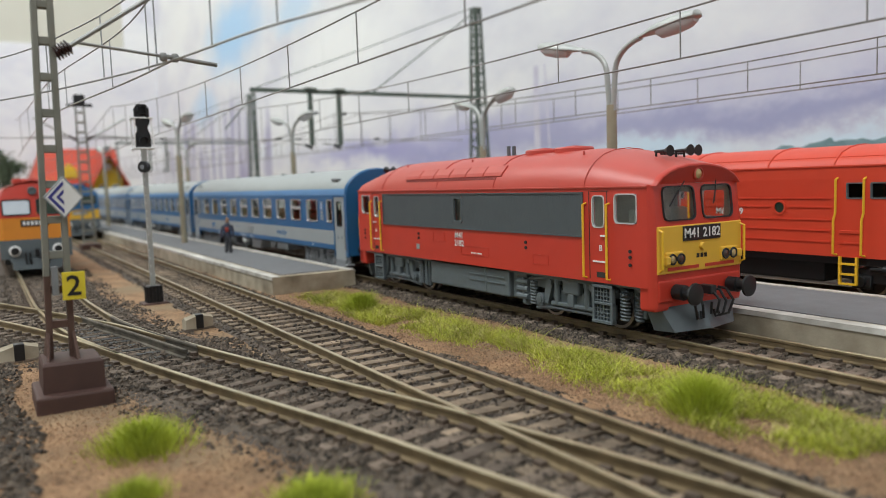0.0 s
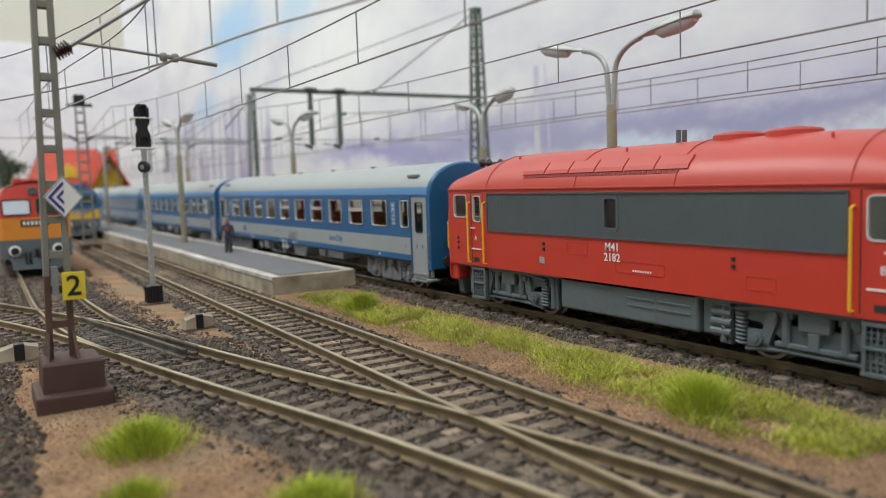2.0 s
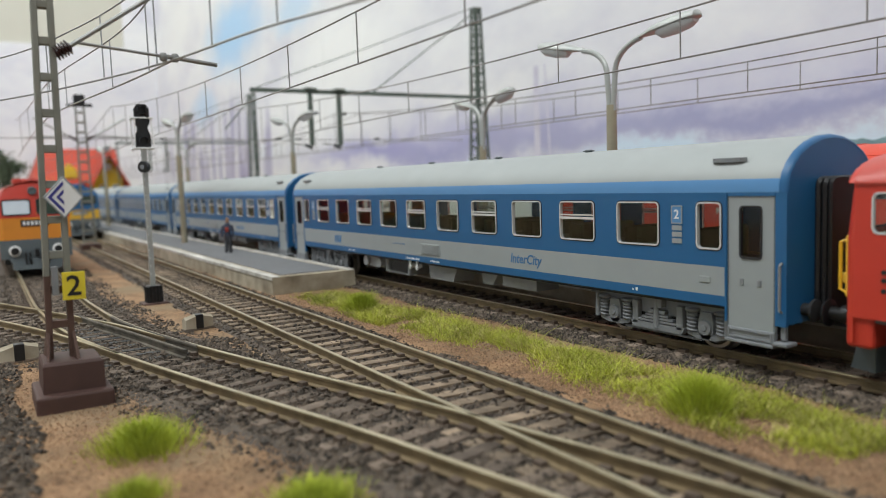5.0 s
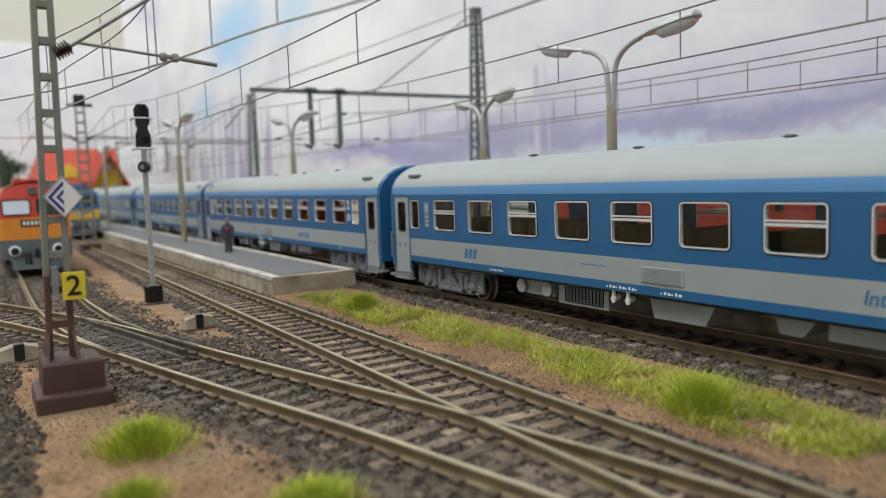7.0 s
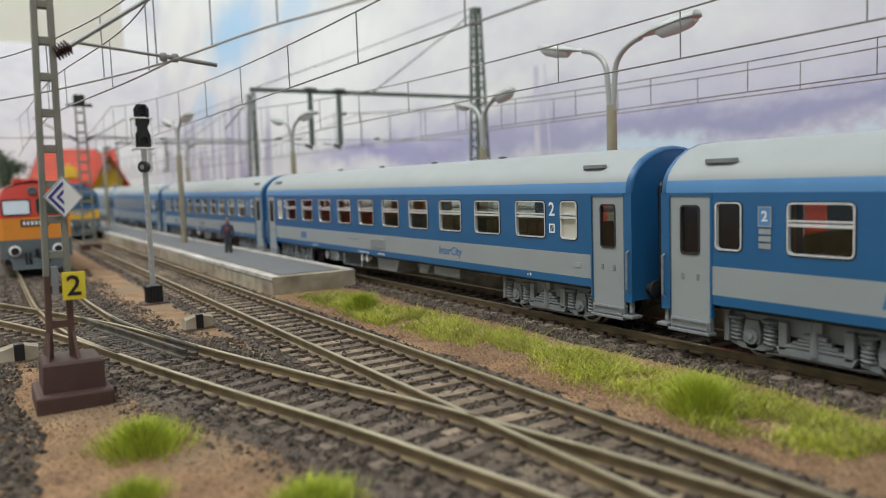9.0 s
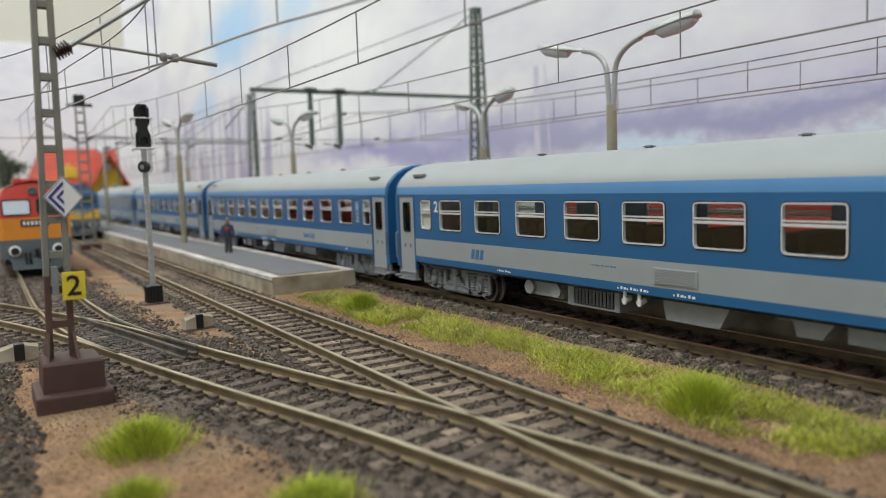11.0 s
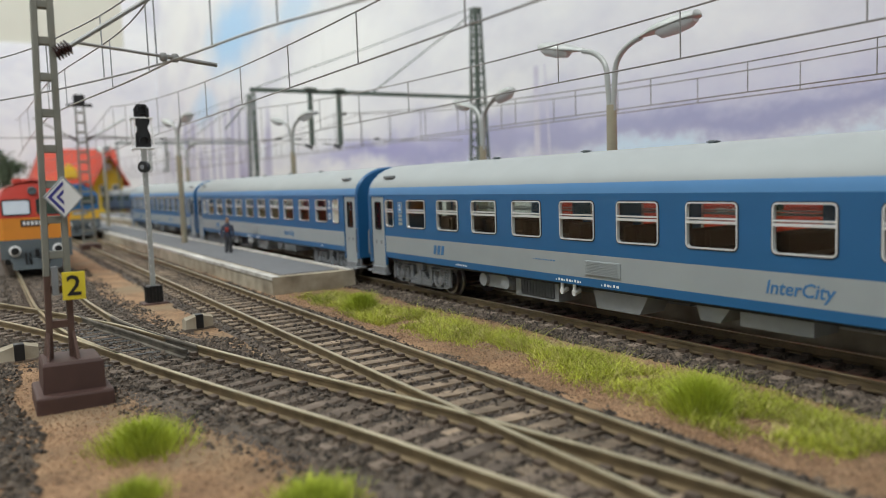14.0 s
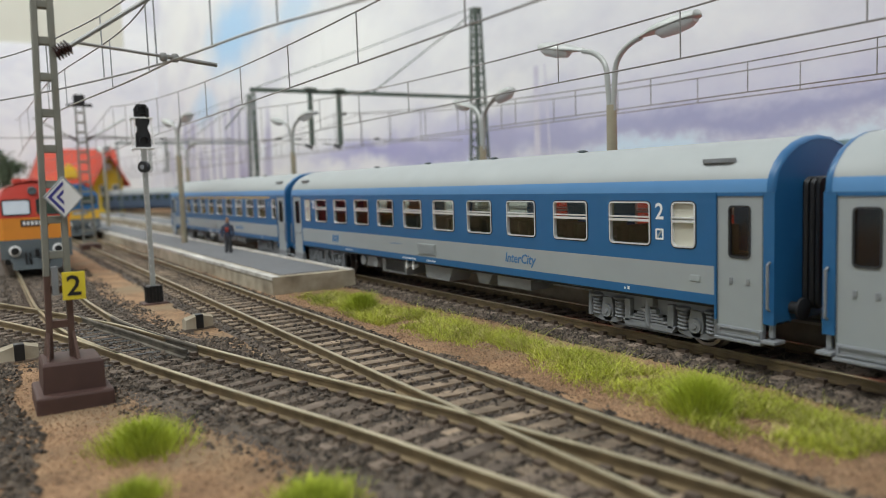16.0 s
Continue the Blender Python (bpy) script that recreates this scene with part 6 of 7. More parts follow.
def near_mast():
    m = ladder_mast("catenary_mast", -177, 12.9, 6.2, 120, 4.3, 2.3, 24, (M_MAST, M_MASTRUST), "grey-green catenary mast with signs on a brown base", 7.4, 2.6)
    m.matrix_basis = mpose(-177, 12.4, 0, -1.25)
    bm = box(B(), -7.5, 9.5, -5.7, 8.9, -4, 0.2, 0.5)
    part("base_step", bm, M_BROWN, m)
    bm = B()
    loft(bm, [[(x, y, z) for x, y in ((-6.4 * k, -4.2 * k), (6.6 * k, -4.2 * k), (6.6 * k, 7.6 * k), (-6.4 * k, 7.6 * k))] for z, k in ((0.1, 1.0), (5.8, 0.97), (6.4, 0.9))])
    part("base_block", bm, M_BROWN, m, "brown painted base block")
    for s in (-1, 1):
        for d in (-1, 1):
            part("gusset", loft(B(), [[(d * 1.4, s * 2.1, 6.2), (d * 4.6, s * 2.6, 6.2), (d * 1.4, s * 2.1, 12)], [(d * 1.4, s * 2.7, 6.2), (d * 4.6, s * 3.2, 6.2), (d * 1.4, s * 2.7, 12)]]), M_MASTRUST, m)
    # number sign
    s1 = part("number_sign", box(B(), 3.0, 3.5, 0.6, 5.0, 18.9, 24.8, 0.1), M_SIGN, m, "yellow plate with a black 2")
    writing("figure", "2", 6.0, M_BLACK, s1, mpose(3.56, 2.8, 21.7) @ FRONT)
    part("sign_bracket", box(B(), 1.2, 3.0, -1.2, 0.0, 20, 26, 0.1), M_COACHUNDER, m)
    # diamond sign: white with nested blue chevrons on one half
    s2 = part("diamond_sign", loft(B(), [[(x, 1.4, 36.5), (x, 5.25, 40.5), (x, 1.4, 44.5), (x, -2.45, 40.5)] for x in (2.6, 3.1)]), M_WHITE, m, "white diamond sign with blue chevrons")
    for r0, r1 in ((3.4, 2.5), (1.6, 0.8)):
        bm = loft(B(), [[(x, 1.4, 40.5 + r0), (x, 1.4, 40.5 + r1), (x, 1.4 - r1, 40.5), (x, 1.4, 40.5 - r1), (x, 1.4, 40.5 - r0), (x, 1.4 - r0, 40.5)] for x in (3.05, 3.2)])
        part("chevron", bm, M_SIGNBLUE, s2)
    bm = B()
    o = [(1.4 + 4.05 * a, 40.5 + 4.2 * b) for a, b in ((0, 1), (1, 0), (0, -1), (-1, 0), (0, 1))]
    for (a, b), (c, d) in zip(o, o[1:]):
        tube(bm, [(2.9, a, b), (2.9, c, d)], 0.28, 6)
    part("sign_rim", bm, M_CGREY, s2)
    s2.matrix_basis = mpose(0, 0.6, 0) @ Matrix.Diagonal((1, 0.88, 1, 1))
    # bracket arm with insulator and steady arm
    bm = B()
    insulator(bm, (1, 1.9, 70.2), (1, 4.8, 72.0), 1.7, 5)
    part("insulator", bm, M_INSUL, m, "dark brown ribbed insulator")
    bm = tube(B(), [(1, 4.4, 71.8), (1, 19.8, 82.9), (1, 27, 88.0)], 0.5)
    tube(bm, [(1, 27, 88), (1, 29, 88)], 0.45)
    part("bracket_arm", bm, M_ARM, m, smooth=True)
    bm = tube(B(), [(1, 5.8, 72.9), (1, 23, 71.4)], 0.32)
    tube(bm, [(1, 23, 71.5), (1, 35.3, 70.3)], 0.5)
    for yy in (23.5, 26.0):
        lathe_at(bm, 1, yy, 71.2, 0.9, 1.8)
    part("steady_arm", bm, M_ARM, m, smooth=True)
    return m


near_mast()


def far_mast():
    m = ladder_mast("catenary_mast", -640, 71.5, -3, 117, 8.5, 5.5, -2, (M_MAST, M_MAST), "slim battened catenary mast with double insulators", 7.6, 3)
    for s in (-1, 1):
        bm = B()
        insulator(bm, (0, s * 3, 82), (0, s * 9, 85.5), 1.6, 4)
        part("insulator", bm, M_INSUL, m)
    part("cap", box(B(), -2, 2, -9, 9, 108, 110, 0.3), M_BLACK, m)
    bm = box(B(), -2.5, 2.5, -4, 4, 110, 117, 1.0)
    part("cap_block", bm, M_BLACK, m)
    for s in (-1, 1):
        part("bracket_arm", tube(B(), [(0, s * 8.5, 85), (0, s * 32, 99)], 0.8), M_LAMP, m)
        part("steady_arm", tube(B(), [(0, s * 9, 86), (0, s * 40, 84)], 0.5), M_LAMP, m)
    part("base_block", box(B(), -7, 7, -7, 7, -5, 2, 0.6), M_BROWN, m)


far_mast()


def lattice_tower(x, y, top, w0, w1, label):
    """Four angle legs with crossed lacing."""
    m = thing("lattice_mast", x, y, GROUND_Z, label=label, category="mast")

    def half(z):
        return (w0 + (w1 - w0) * z / top) / 2
    for a in (-1, 1):
        for b in (-1, 1):
            part("leg", loft(B(), [[(a * half(z) + u, b * half(z) + v, z) for u, v in ((-0.9, -0.9), (0.9, -0.9), (0.9, 0.9), (-0.9, 0.9))] for z in (0, top)]), M_MASTG, m)
    bm = B()
    z = 2.0
    flip = 1
    while z < top - 4:
        st = max(5.0, half(z) * 1.5)
        z2 = min(top, z + st)
        for b in (-1, 1):
            tube(bm, [(-flip * half(z), b * half(z), z), (flip * half(z2), b * half(z2), z2)], 0.55, 5)
            tube(bm, [(b * half(z), -flip * half(z), z), (b * half(z2), flip * half(z2), z2)], 0.55, 5)
        z, flip = z2, -flip
    part("lacing", bm, M_MASTG, m)
    part("top_plate", box(B(), -w1 / 2 - 1, w1 / 2 + 1, -w1 / 2 - 1, w1 / 2 + 1, top - 1, top, 0.2), M_MASTG, m)
    part("base_block", box(B(), -w0 / 2 - 3, w0 / 2 + 3, -w0 / 2 - 3, w0 / 2 + 3, -2, 4, 0.5), M_BROWN, m)
    return m


def portal(x):
    """A cross beam between a column and a lattice tower, with dropped registration posts."""
    lattice_tower(x, 379, 193, 14, 5.5, "green lattice catenary tower carrying a cross beam")
    c = thing("portal_column", x, 177.5, 4, label="grey steel column of the catenary portal", category="mast")
    bm = B()
    for u in (-1.2, 1.2):
        box(bm, -0.7, 0.7, u - 0.35, u + 0.35, 0, 110, 0.1)
    for k in range(14):
        box(bm, -0.5, 0.5, -1.3, 1.3, 3 + k * 8, 5 + k * 8)
    part("column", bm, M_MASTG, c)
    part("foot_plate", box(B(), -4, 4, -4, 4, 0, 1.2, 0.2), M_BROWN, c)
    b = thing("cross_beam", x, 177.5, 0, label="thin green steel cross beam with dropped posts", category="catenary beam")
    part("beam", box(B(), -1.5, 1.5, -2, 200, 111.5, 114.5, 0.3), M_MASTG, b)
    for yy in (44.5, 68.5):
        bm = box(B(), -1.8, 1.8, yy - 1.5, yy + 1.5, 72, 112, 0.3)
        box(bm, -4.5, 4.5, yy - 4.5, yy + 4.5, 113.4, 115.6, 0.5)
        part("drop_post", bm, M_MASTG, b)
        bm = B()
        insulator(bm, (0, yy, 70), (0, yy - 6, 72.5), 1.6, 4)
        part("insulator", bm, M_BLACK, b)
        bm = B()
        insulator(bm, (0, yy, 96), (0, yy + 6, 97), 1.4, 4)
        part("insulator", bm, M_BLACK, b)
        part("steady_arm", tube(B(), [(0, yy - 6, 72.5), (6, yy - 18, 73)], 0.5), M_LAMP, b)
    part("stay", tube(B(), [(0, 1, 110), (0, -22, 84)], 0.5), M_MASTG, b)
    part("tie_wire", tube(B(), [(0, 1, 114), (0, 100, 151), (0, 199, 190)], 0.35, 6), M_MASTG, b)
    part("tie_rod", tube(B(), [(0, 97, 113), (0, 200, 186)], 0.5), M_MASTG, b)


portal(-545)


def span_wire(x, y0, y1, z0, z1, label):
    c = thing("span_wire", x, 0, 0, label=label, category="overhead wire", group="overhead wires")
    part("wire", tube(B(), [(0, y0, z0), (0, (y0 + y1) / 2, (z0 + z1) / 2 - 0.8), (0, y1, z1)], 0.3, 6), M_WIRE, c)
    for k in range(3):
        y = y0 + (y1 - y0) * (k + 1) / 4
        bm = B()
        insulator(bm, (0, y - 2.5, (z0 + z1) / 2), (0, y + 2.5, (z0 + z1) / 2), 1.0, 4)
        part("insulator", bm, M_BLACK, c)


span_wire(-560, 30, 371, 79, 77, "thin cross span wire with black insulators")
span_wire(-640, -20, 110, 84.5, 84.5, "thin cross wire at the middle mast")
span_wire(-760, 68, 371, 92, 90, "thin distant cross span wire with insulators")
portal(-1180)


def catenary(y, zc, zm, x0, x1, first, label, low=-190, r=0.21, pitch=46.5, mt=None, sag=1.3e-4):
    """Contact wire, sagging carrier wire and droppers over a straight track."""
    mt = mt or M_WIRE
    c = thing("overhead_wire", 0, y, 0, label=label, category="overhead wire", group="overhead wires")

    def zmess(x):
        span = 710.0
        u = (x - low + span / 2) % span - span / 2
        return zm + u * u * sag
    n = int((x1 - x0) / 24)
    part("contact_wire", tube(B(), [(x0 + (x1 - x0) * i / n, 0, zc) for i in range(n + 1)], r, 6), mt, c)
    part("carrier_wire", tube(B(), [(x0 + (x1 - x0) * i / n, 0, zmess(x0 + (x1 - x0) * i / n)) for i in range(n + 1)], r, 6), mt, c)
    x = first
    while x > x0:
        x -= pitch
    x += pitch
    while x < x1:
        part("dropper", tube(B(), [(x, 0, zc), (x, 0, zmess(x))], r * 0.85, 5), mt, c)
        x += pitch


catenary(80, 69.8, 81.9, -1700, 200, -165, "overhead wire with droppers above the middle track")
catenary(152.7, 69.6, 81.0, -1700, 300, -130, "overhead wire with droppers above the running train", r=0.23)
catenary(243, 69.7, 80.6, -1700, 300, -176, "overhead wire with droppers above the far platform track", r=0.25)
catenary(262, 70.2, 80.4, -1700, 300, -214, "overhead wire with droppers before the backdrop", r=0.25)


def curved_wire(low, high, label):
    c = thing("overhead_wire", label=label, category="overhead wire", group="overhead wires")
    def dense(p):
        v = [Vector(q) for q in p]
        v = [2 * v[0] - v[1]] + v + [2 * v[-1] - v[-2]]
        out = []
        for a, b, e, d in zip(v, v[1:], v[2:], v[3:]):
            for i in range(6):
                t = i / 6
                out.append(0.5 * ((2 * b) + (e - a) * t + (2 * a - 5 * b + 4 * e - d) * t * t + (3 * b - a - 3 * e + d) * t ** 3))
        return out + [v[-2]]
    part("contact_wire", tube(B(), dense(low), 0.25, 6), M_WIREL, c)
    part("carrier_wire", tube(B(), dense(high), 0.22, 6), M_WIREL, c)
    dl, dh = dense(low), dense(high)
    for k in range(3, min(len(dl), len(dh)) - 1, 4):
        h = min(dh, key=lambda q: (q.x - dl[k].x) ** 2 + (q.y - dl[k].y) ** 2)
        part("dropper", tube(B(), [dl[k], h], 0.2, 5), M_WIREL, c)


curved_wire([(-460, -88, 70), (-340, -32, 70), (-264, 7.9, 70), (-216, 27.2, 70), (-176, 39.0, 70), (-136, 46.4, 70), (-100, 56, 70), (0, 76, 70), (120, 80, 70)], [(-460, -88, 88), (-340, -32, 83), (-264, 7.9, 82.2), (-216, 27.2, 85), (-176, 39.0, 89), (-136, 46.4, 86.5), (-100, 56, 84.5), (0, 76, 82.5), (120, 80, 84)], "overhead wire curving above the branching track")
curved_wire([(-640, 28, 70), (-460, 25, 70), (-340, 24.4, 70), (-290, 26.4, 70), (-216, 35.5, 70), (-177, 39.6, 70.2)], [(-640, 28, 97), (-460, 25, 86), (-340, 24.4, 82.2), (-290, 26.4, 82.2), (-216, 35.5, 83.6), (-177, 39.6, 89)], "overhead wire of the siding running up to the mast arm")


def street_lamp(x, y, z, label):
    """Twin-armed platform lamp with long flat heads."""
    l = thing("platform_lamp", x, y, z, label=label, category="platform lamp", group="platform lamps")
    part("pole", cyl(B(), (0, 0, 0), (0, 0, 62), 2.1, 1.8, 16), M_LAMPBASE, l, "beige lower pole", smooth=True)
    for d in (1, -1):
        pts = [(d * 0.95, 0, 60)]
        for i in range(4):
            pts.append((d * (1.0 + 0.35 * i), 0, 62 + i * 4))
        for i in range(1, 10):
            a = radians(90 * i / 9 * 0.86)
            pts.append((d * (2.1 + 15.5 * (1 - math.cos(a))), 0, 73.5 + 10.0 * math.sin(a)))
        part("arm", tube(B(), pts, 1.0, 10), M_LAMP, l, smooth=True)
        ex, ez = abs(pts[-1][0]), pts[-1][2]
        tilt = 0.10 if d > 0 else 0.2
        bm = B()
        rings = []
        for u, w, h in ((0, 1.1, 1.0), (2, 1.3, 1.1), (7, 3.0, 2.2), (14, 3.4, 2.8), (21, 3.2, 2.6), (24, 2.4, 2.0), (25.3, 0.6, 0.5)):
            cx, cz = ex - 0.5 + u, ez + u * tilt
            rings.append([(d * cx, w * math.cos(2 * math.pi * i / 16), cz + h * (1.0 if math.sin(2 * math.pi * i / 16) > 0 else 0.35) * math.sin(2 * math.pi * i / 16)) for i in range(16)])
        loft(bm, rings)
        head = part("lamp_head", bm, M_LAMP, l, "grey lamp head", smooth=True)
        bm = B()
        rings = []
        for u, w, h in ((8, 1.6, 1.0), (10, 2.6, 2.5), (16, 3.0, 2.8), (21, 2.7, 2.4), (23.5, 1.6, 1.2)):
            cx, cz = ex - 0.5 + u, ez + u * tilt - 0.5
            rings.append([(d * cx, w * math.cos(2 * math.pi * i / 14), cz + h * (0.2 if math.sin(2 * math.pi * i / 14) > 0 else 1.0) * math.sin(2 * math.pi * i / 14)) for i in range(14)])
        loft(bm, rings)
        part("lamp_glass", bm, M_LAMPGLASS, head, "pale milky lamp cover", smooth=True)
    return l


M_LAMPGLASS = mat("milky_cover", (0.62, 0.64, 0.64), 0.55, var=0.08)
lamp = street_lamp(-197, 195, 4, "grey twin-armed lamp with flat heads on the platform")
copy_thing(lamp, mpose(-516, 195, 4))
copy_thing(lamp, mpose(-541, 121, 4))
copy_thing(lamp, mpose(-835, 195, 4))
copy_thing(lamp, mpose(-900, 121, 4))
copy_thing(lamp, mpose(-322, 226, -3.4, 0, 0, -13))


def signal():
    s = thing("light_signal", -311, 56.3, GROUND_Z, label="black light signal on a thin grey pole with black foot", category="railway signal")
    bm = box(B(), -2.6, 2.6, -2.6, 2.6, 0, 7.2, 0.2)
    for k in range(4):
        for a in (-1, 1):
            box(bm, -2.2 + k * 1.3, -1.7 + k * 1.3, a * 2.8 - 0.3, a * 2.8 + 0.3, 0.2, 7)
            box(bm, a * 2.8 - 0.3, a * 2.8 + 0.3, -2.2 + k * 1.3, -1.7 + k * 1.3, 0.2, 7)
    part("foot", bm, M_BLACK, s)
    part("plinth", box(B(), -5, 5, -5, 5, -1, 0.6, 0.4), M_BROWN, s)
    bm = loft(B(), [[(-0.9, -0.9, z), (0.9, -0.9, z), (0.9, 0.9, z), (-0.9, 0.9, z)] for z in (7, 62)])
    part("pole", bm, M_LAMP, s)
    bm = B()
    for k in range(14):
        cyl(bm, (0.9, -0.6, 12 + k * 3.1), (1.15, -0.6, 12 + k * 3.1), 0.22, n=8)
    part("pole_rivet", bm, M_WHITE, s)
    bm = B()
    o = [(-2.7, 61.5), (2.7, 61.5), (2.7, 66.5), (1.9, 68), (1.9, 69.5), (2.7, 71), (2.7, 76.5), (1.6, 78.2), (-1.6, 78.2), (-2.7, 76.5), (-2.7, 71), (-1.9, 69.5), (-1.9, 68), (-2.7, 66.5)]
    prism(bm, o, "x", -0.2, 1.6)
    part("signal_screen", bm, M_BLACK, s, "black signal screen")
    for z in (64, 73, 76):
        part("lens_hood", lathe_hood(2.6, 0.0, z), M_BLACK, s)
    bm = B()
    for z in (61.2, 72.8):
        tube(bm, [(-3.2, -3.6, z), (3.2, -3.6, z), (3.2, 3.6, z), (-3.2, 3.6, z), (-3.2, -3.6, z)], 0.35, 6)
    for a in (-3.6, 3.6):
        tube(bm, [(3.0, a, 61), (2.6, a * 0.8, 73)], 0.3, 6)
    tube(bm, [(-3.2, -3.4, 60), (-3.2, -3.4, 74)], 0.3, 6)
    part("platform_rail", bm, M_WHITE, s, "white service rail")
    bm = cyl(B(), (0.6, 0.2, 54), (1.8, -1.2, 54), 2.2, n=20)
    part("marker_lamp", bm, M_BLACK, s, smooth=True)
    part("marker_face", cyl(B(), (1.8, -1.2, 54), (2.0, -1.45, 54), 0.9, n=14), M_COACHUNDER, s)
    return s


def lathe_hood(x, y, z):
    bm = B()
    rings = []
    for u, r in ((1.4, 1.7), (x + 0.8, 1.8), (x + 0.8, 1.5), (1.7, 1.4)):
        rings.append([(u, y + r * math.cos(radians(-20 + 220 * i / 14)), z + r * math.sin(radians(-20 + 220 * i / 14))) for i in range(15)])
    return loft(bm, rings, closed=False, caps=False)


signal()


def point_box(x, y, rz, label):
    """Small point-motor box: tan ends, dark middle."""
    b = thing("point_lantern", x, y, GROUND_Z, rz, label=label, category="point lever")
    part("base", box(B(), -1.5, 1.5, -5, 5, 0, 0.8, 0.2), M_SLEEP, b)
    for s in (-1, 1):
        bm = loft(B(), [[(-1.3, s * 4.6, 0.5), (1.3, s * 4.6, 0.5), (1.3, s * 4.6, 3.6), (0, s * 4.6, 4.4), (-1.3, s * 4.6, 3.6)], [(-1.5, s * 1.2, 0.5), (1.5, s * 1.2, 0.5), (1.5, s * 1.2, 4.6), (0, s * 1.2, 5.2), (-1.5, s * 1.2, 4.6)]])
        part("cover", bm, M_CONC, b, "tan cover")
    part("motor", box(B(), -1.6, 1.6, -1.3, 1.3, 0.5, 5.0, 0.2), M_BLACK, b)


point_box(-241, 56.3, 12, "small tan and black point motor beside the track")
point_box(-228, 6.0, 5, "small tan and black point motor near the mast")


def traveller():
    """A tiny painted figurine on the platform, one plain mesh."""
    bm = B()
    for s in (-1, 1):
        tube(bm, [(0.3 * s, s * 1.3, 0), (0, s * 1.1, 5), (0, s * 0.9, 9.4)], [1.0, 1.0, 1.35], 8, 1)
        tube(bm, [(0, s * 2.4, 15.6), (0.5, s * 3.3, 12.0), (1.2, s * 2.9, 9.0)], [0.9, 0.8, 0.6], 8, 2)
    loft(bm, [[(0.9 * k * math.cos(a * math.pi / 6) * 1.5, 2.1 * k * math.sin(a * math.pi / 6), z) for a in range(12)] for z, k in ((9, 0.85), (11, 0.9), (14.8, 1.15), (16.6, 0.8), (17.2, 0.35))], mi=2)
    loft(bm, [[(r * math.cos(a * math.pi / 5), r * math.sin(a * math.pi / 5), z) for a in range(10)] for z, r in ((17, 0.4), (17.5, 0.95), (18.7, 1.2), (19.9, 0.9), (20.4, 0.3))], mi=3)
    box(bm, 0.9, 1.8, -0.9, 0.9, 12.0, 14.6, 0.3, 0)
    ob = part("figurine", bm, [mat("red_bag", (0.35, 0.05, 0.035), 0.8), mat("dark_trousers", (0.05, 0.05, 0.055), 0.8), mat("dark_blue_coat", (0.05, 0.055, 0.085), 0.8), mat("figurine_head", (0.30, 0.17, 0.11), 0.7)], smooth=True, at=mpose(-430, 120.5, 4.3, 0, 0, -30))
    tagged(ob, "tiny painted traveller figurine standing on the platform", "figurine")


traveller()
# ---- sleepers, stones and grass ----
def sleeper_row(line, key, x_lo, x_hi, material, length=29.0, name="sleeper", pitch=6.9, limit=300):
    """Sleepers and rail clips along a line; the nearest are pieces of their own."""
    track = TRACKS[key]
    random.seed({"T": 21, "M": 22, "S": 23, "U": 24, "N": 25, "Q": 26}[key])
    meshes = []
    for v in range(3):
        bm = box(B(), -1.55, 1.55, -length / 2, length / 2, -3.9, -2.38, 0.16)
        for q in bm.verts:
            q.co.x += random.uniform(-0.12, 0.12)
            q.co.z += random.uniform(-0.06, 0.06)
        for s in (-1, 1):
            for o in (-1.75, 1.75):
                box(bm, -1.0, 1.0, s * GAUGE + o - 0.75, s * GAUGE + o + 0.75, -2.5, -1.55 + random.uniform(-0.15, 0.1), 0.0, 1)
        me = part("sleeper", bm, [material, M_CLIP], track)
        meshes.append(me.data)
        bpy.data.objects.remove(me)
    acc = 0.0
    far = []
    count = 0
    for a, b in zip(line, line[1:]):
        seg = (b - a).length
        d = (b - a).normalized()
        while acc < seg:
            p = a + d * acc
            acc += pitch
            ang = math.atan2(d.y, d.x)
            if x_lo < p.x < x_hi and count < limit:
                o = new("sleeper", meshes[random.randrange(3)])
                o.parent = track
                o.matrix_basis = mpose(p.x, p.y, random.uniform(-0.08, 0.05)) @ Matrix.Rotation(ang + random.uniform(-0.02, 0.02), 4, "Z")
                count += 1
            else:
                far.append((p, ang))
        acc -= seg
    bm = B()
    for p, ang in far:
        c, s = math.cos(ang), math.sin(ang)
        pts = [(p.x + c * u - s * v, p.y + s * u + c * v) for u, v in ((-1.5, -length / 2), (1.5, -length / 2), (1.5, length / 2), (-1.5, length / 2))]
        loft(bm, [[(u, v, z) for u, v in pts] for z in (-3.9, -2.4)])
    if far:
        tagged(part("far_sleepers", bm, material, track), kind="stuff")


M_SLEEPN = mat("sleeper_dark", (0.105, 0.073, 0.05), 0.85, var=0.35, scale=350, bump=0.15, fine=900, random_v=0.35, tint=(0.16, 0.12, 0.09))
sleeper_row(T_LINE, "T", -330, 40, M_SLEEP)
sleeper_row(M_LINE, "M", -560, 20, M_SLEEPM)
sleeper_row(N_LINE, "N", -420, 20, M_SLEEPN)
sleeper_row(Q_LINE, "Q", -420, -205, M_SLEEPN)
sleeper_row(S_LINE, "S", -200, -60, M_SLEEP)


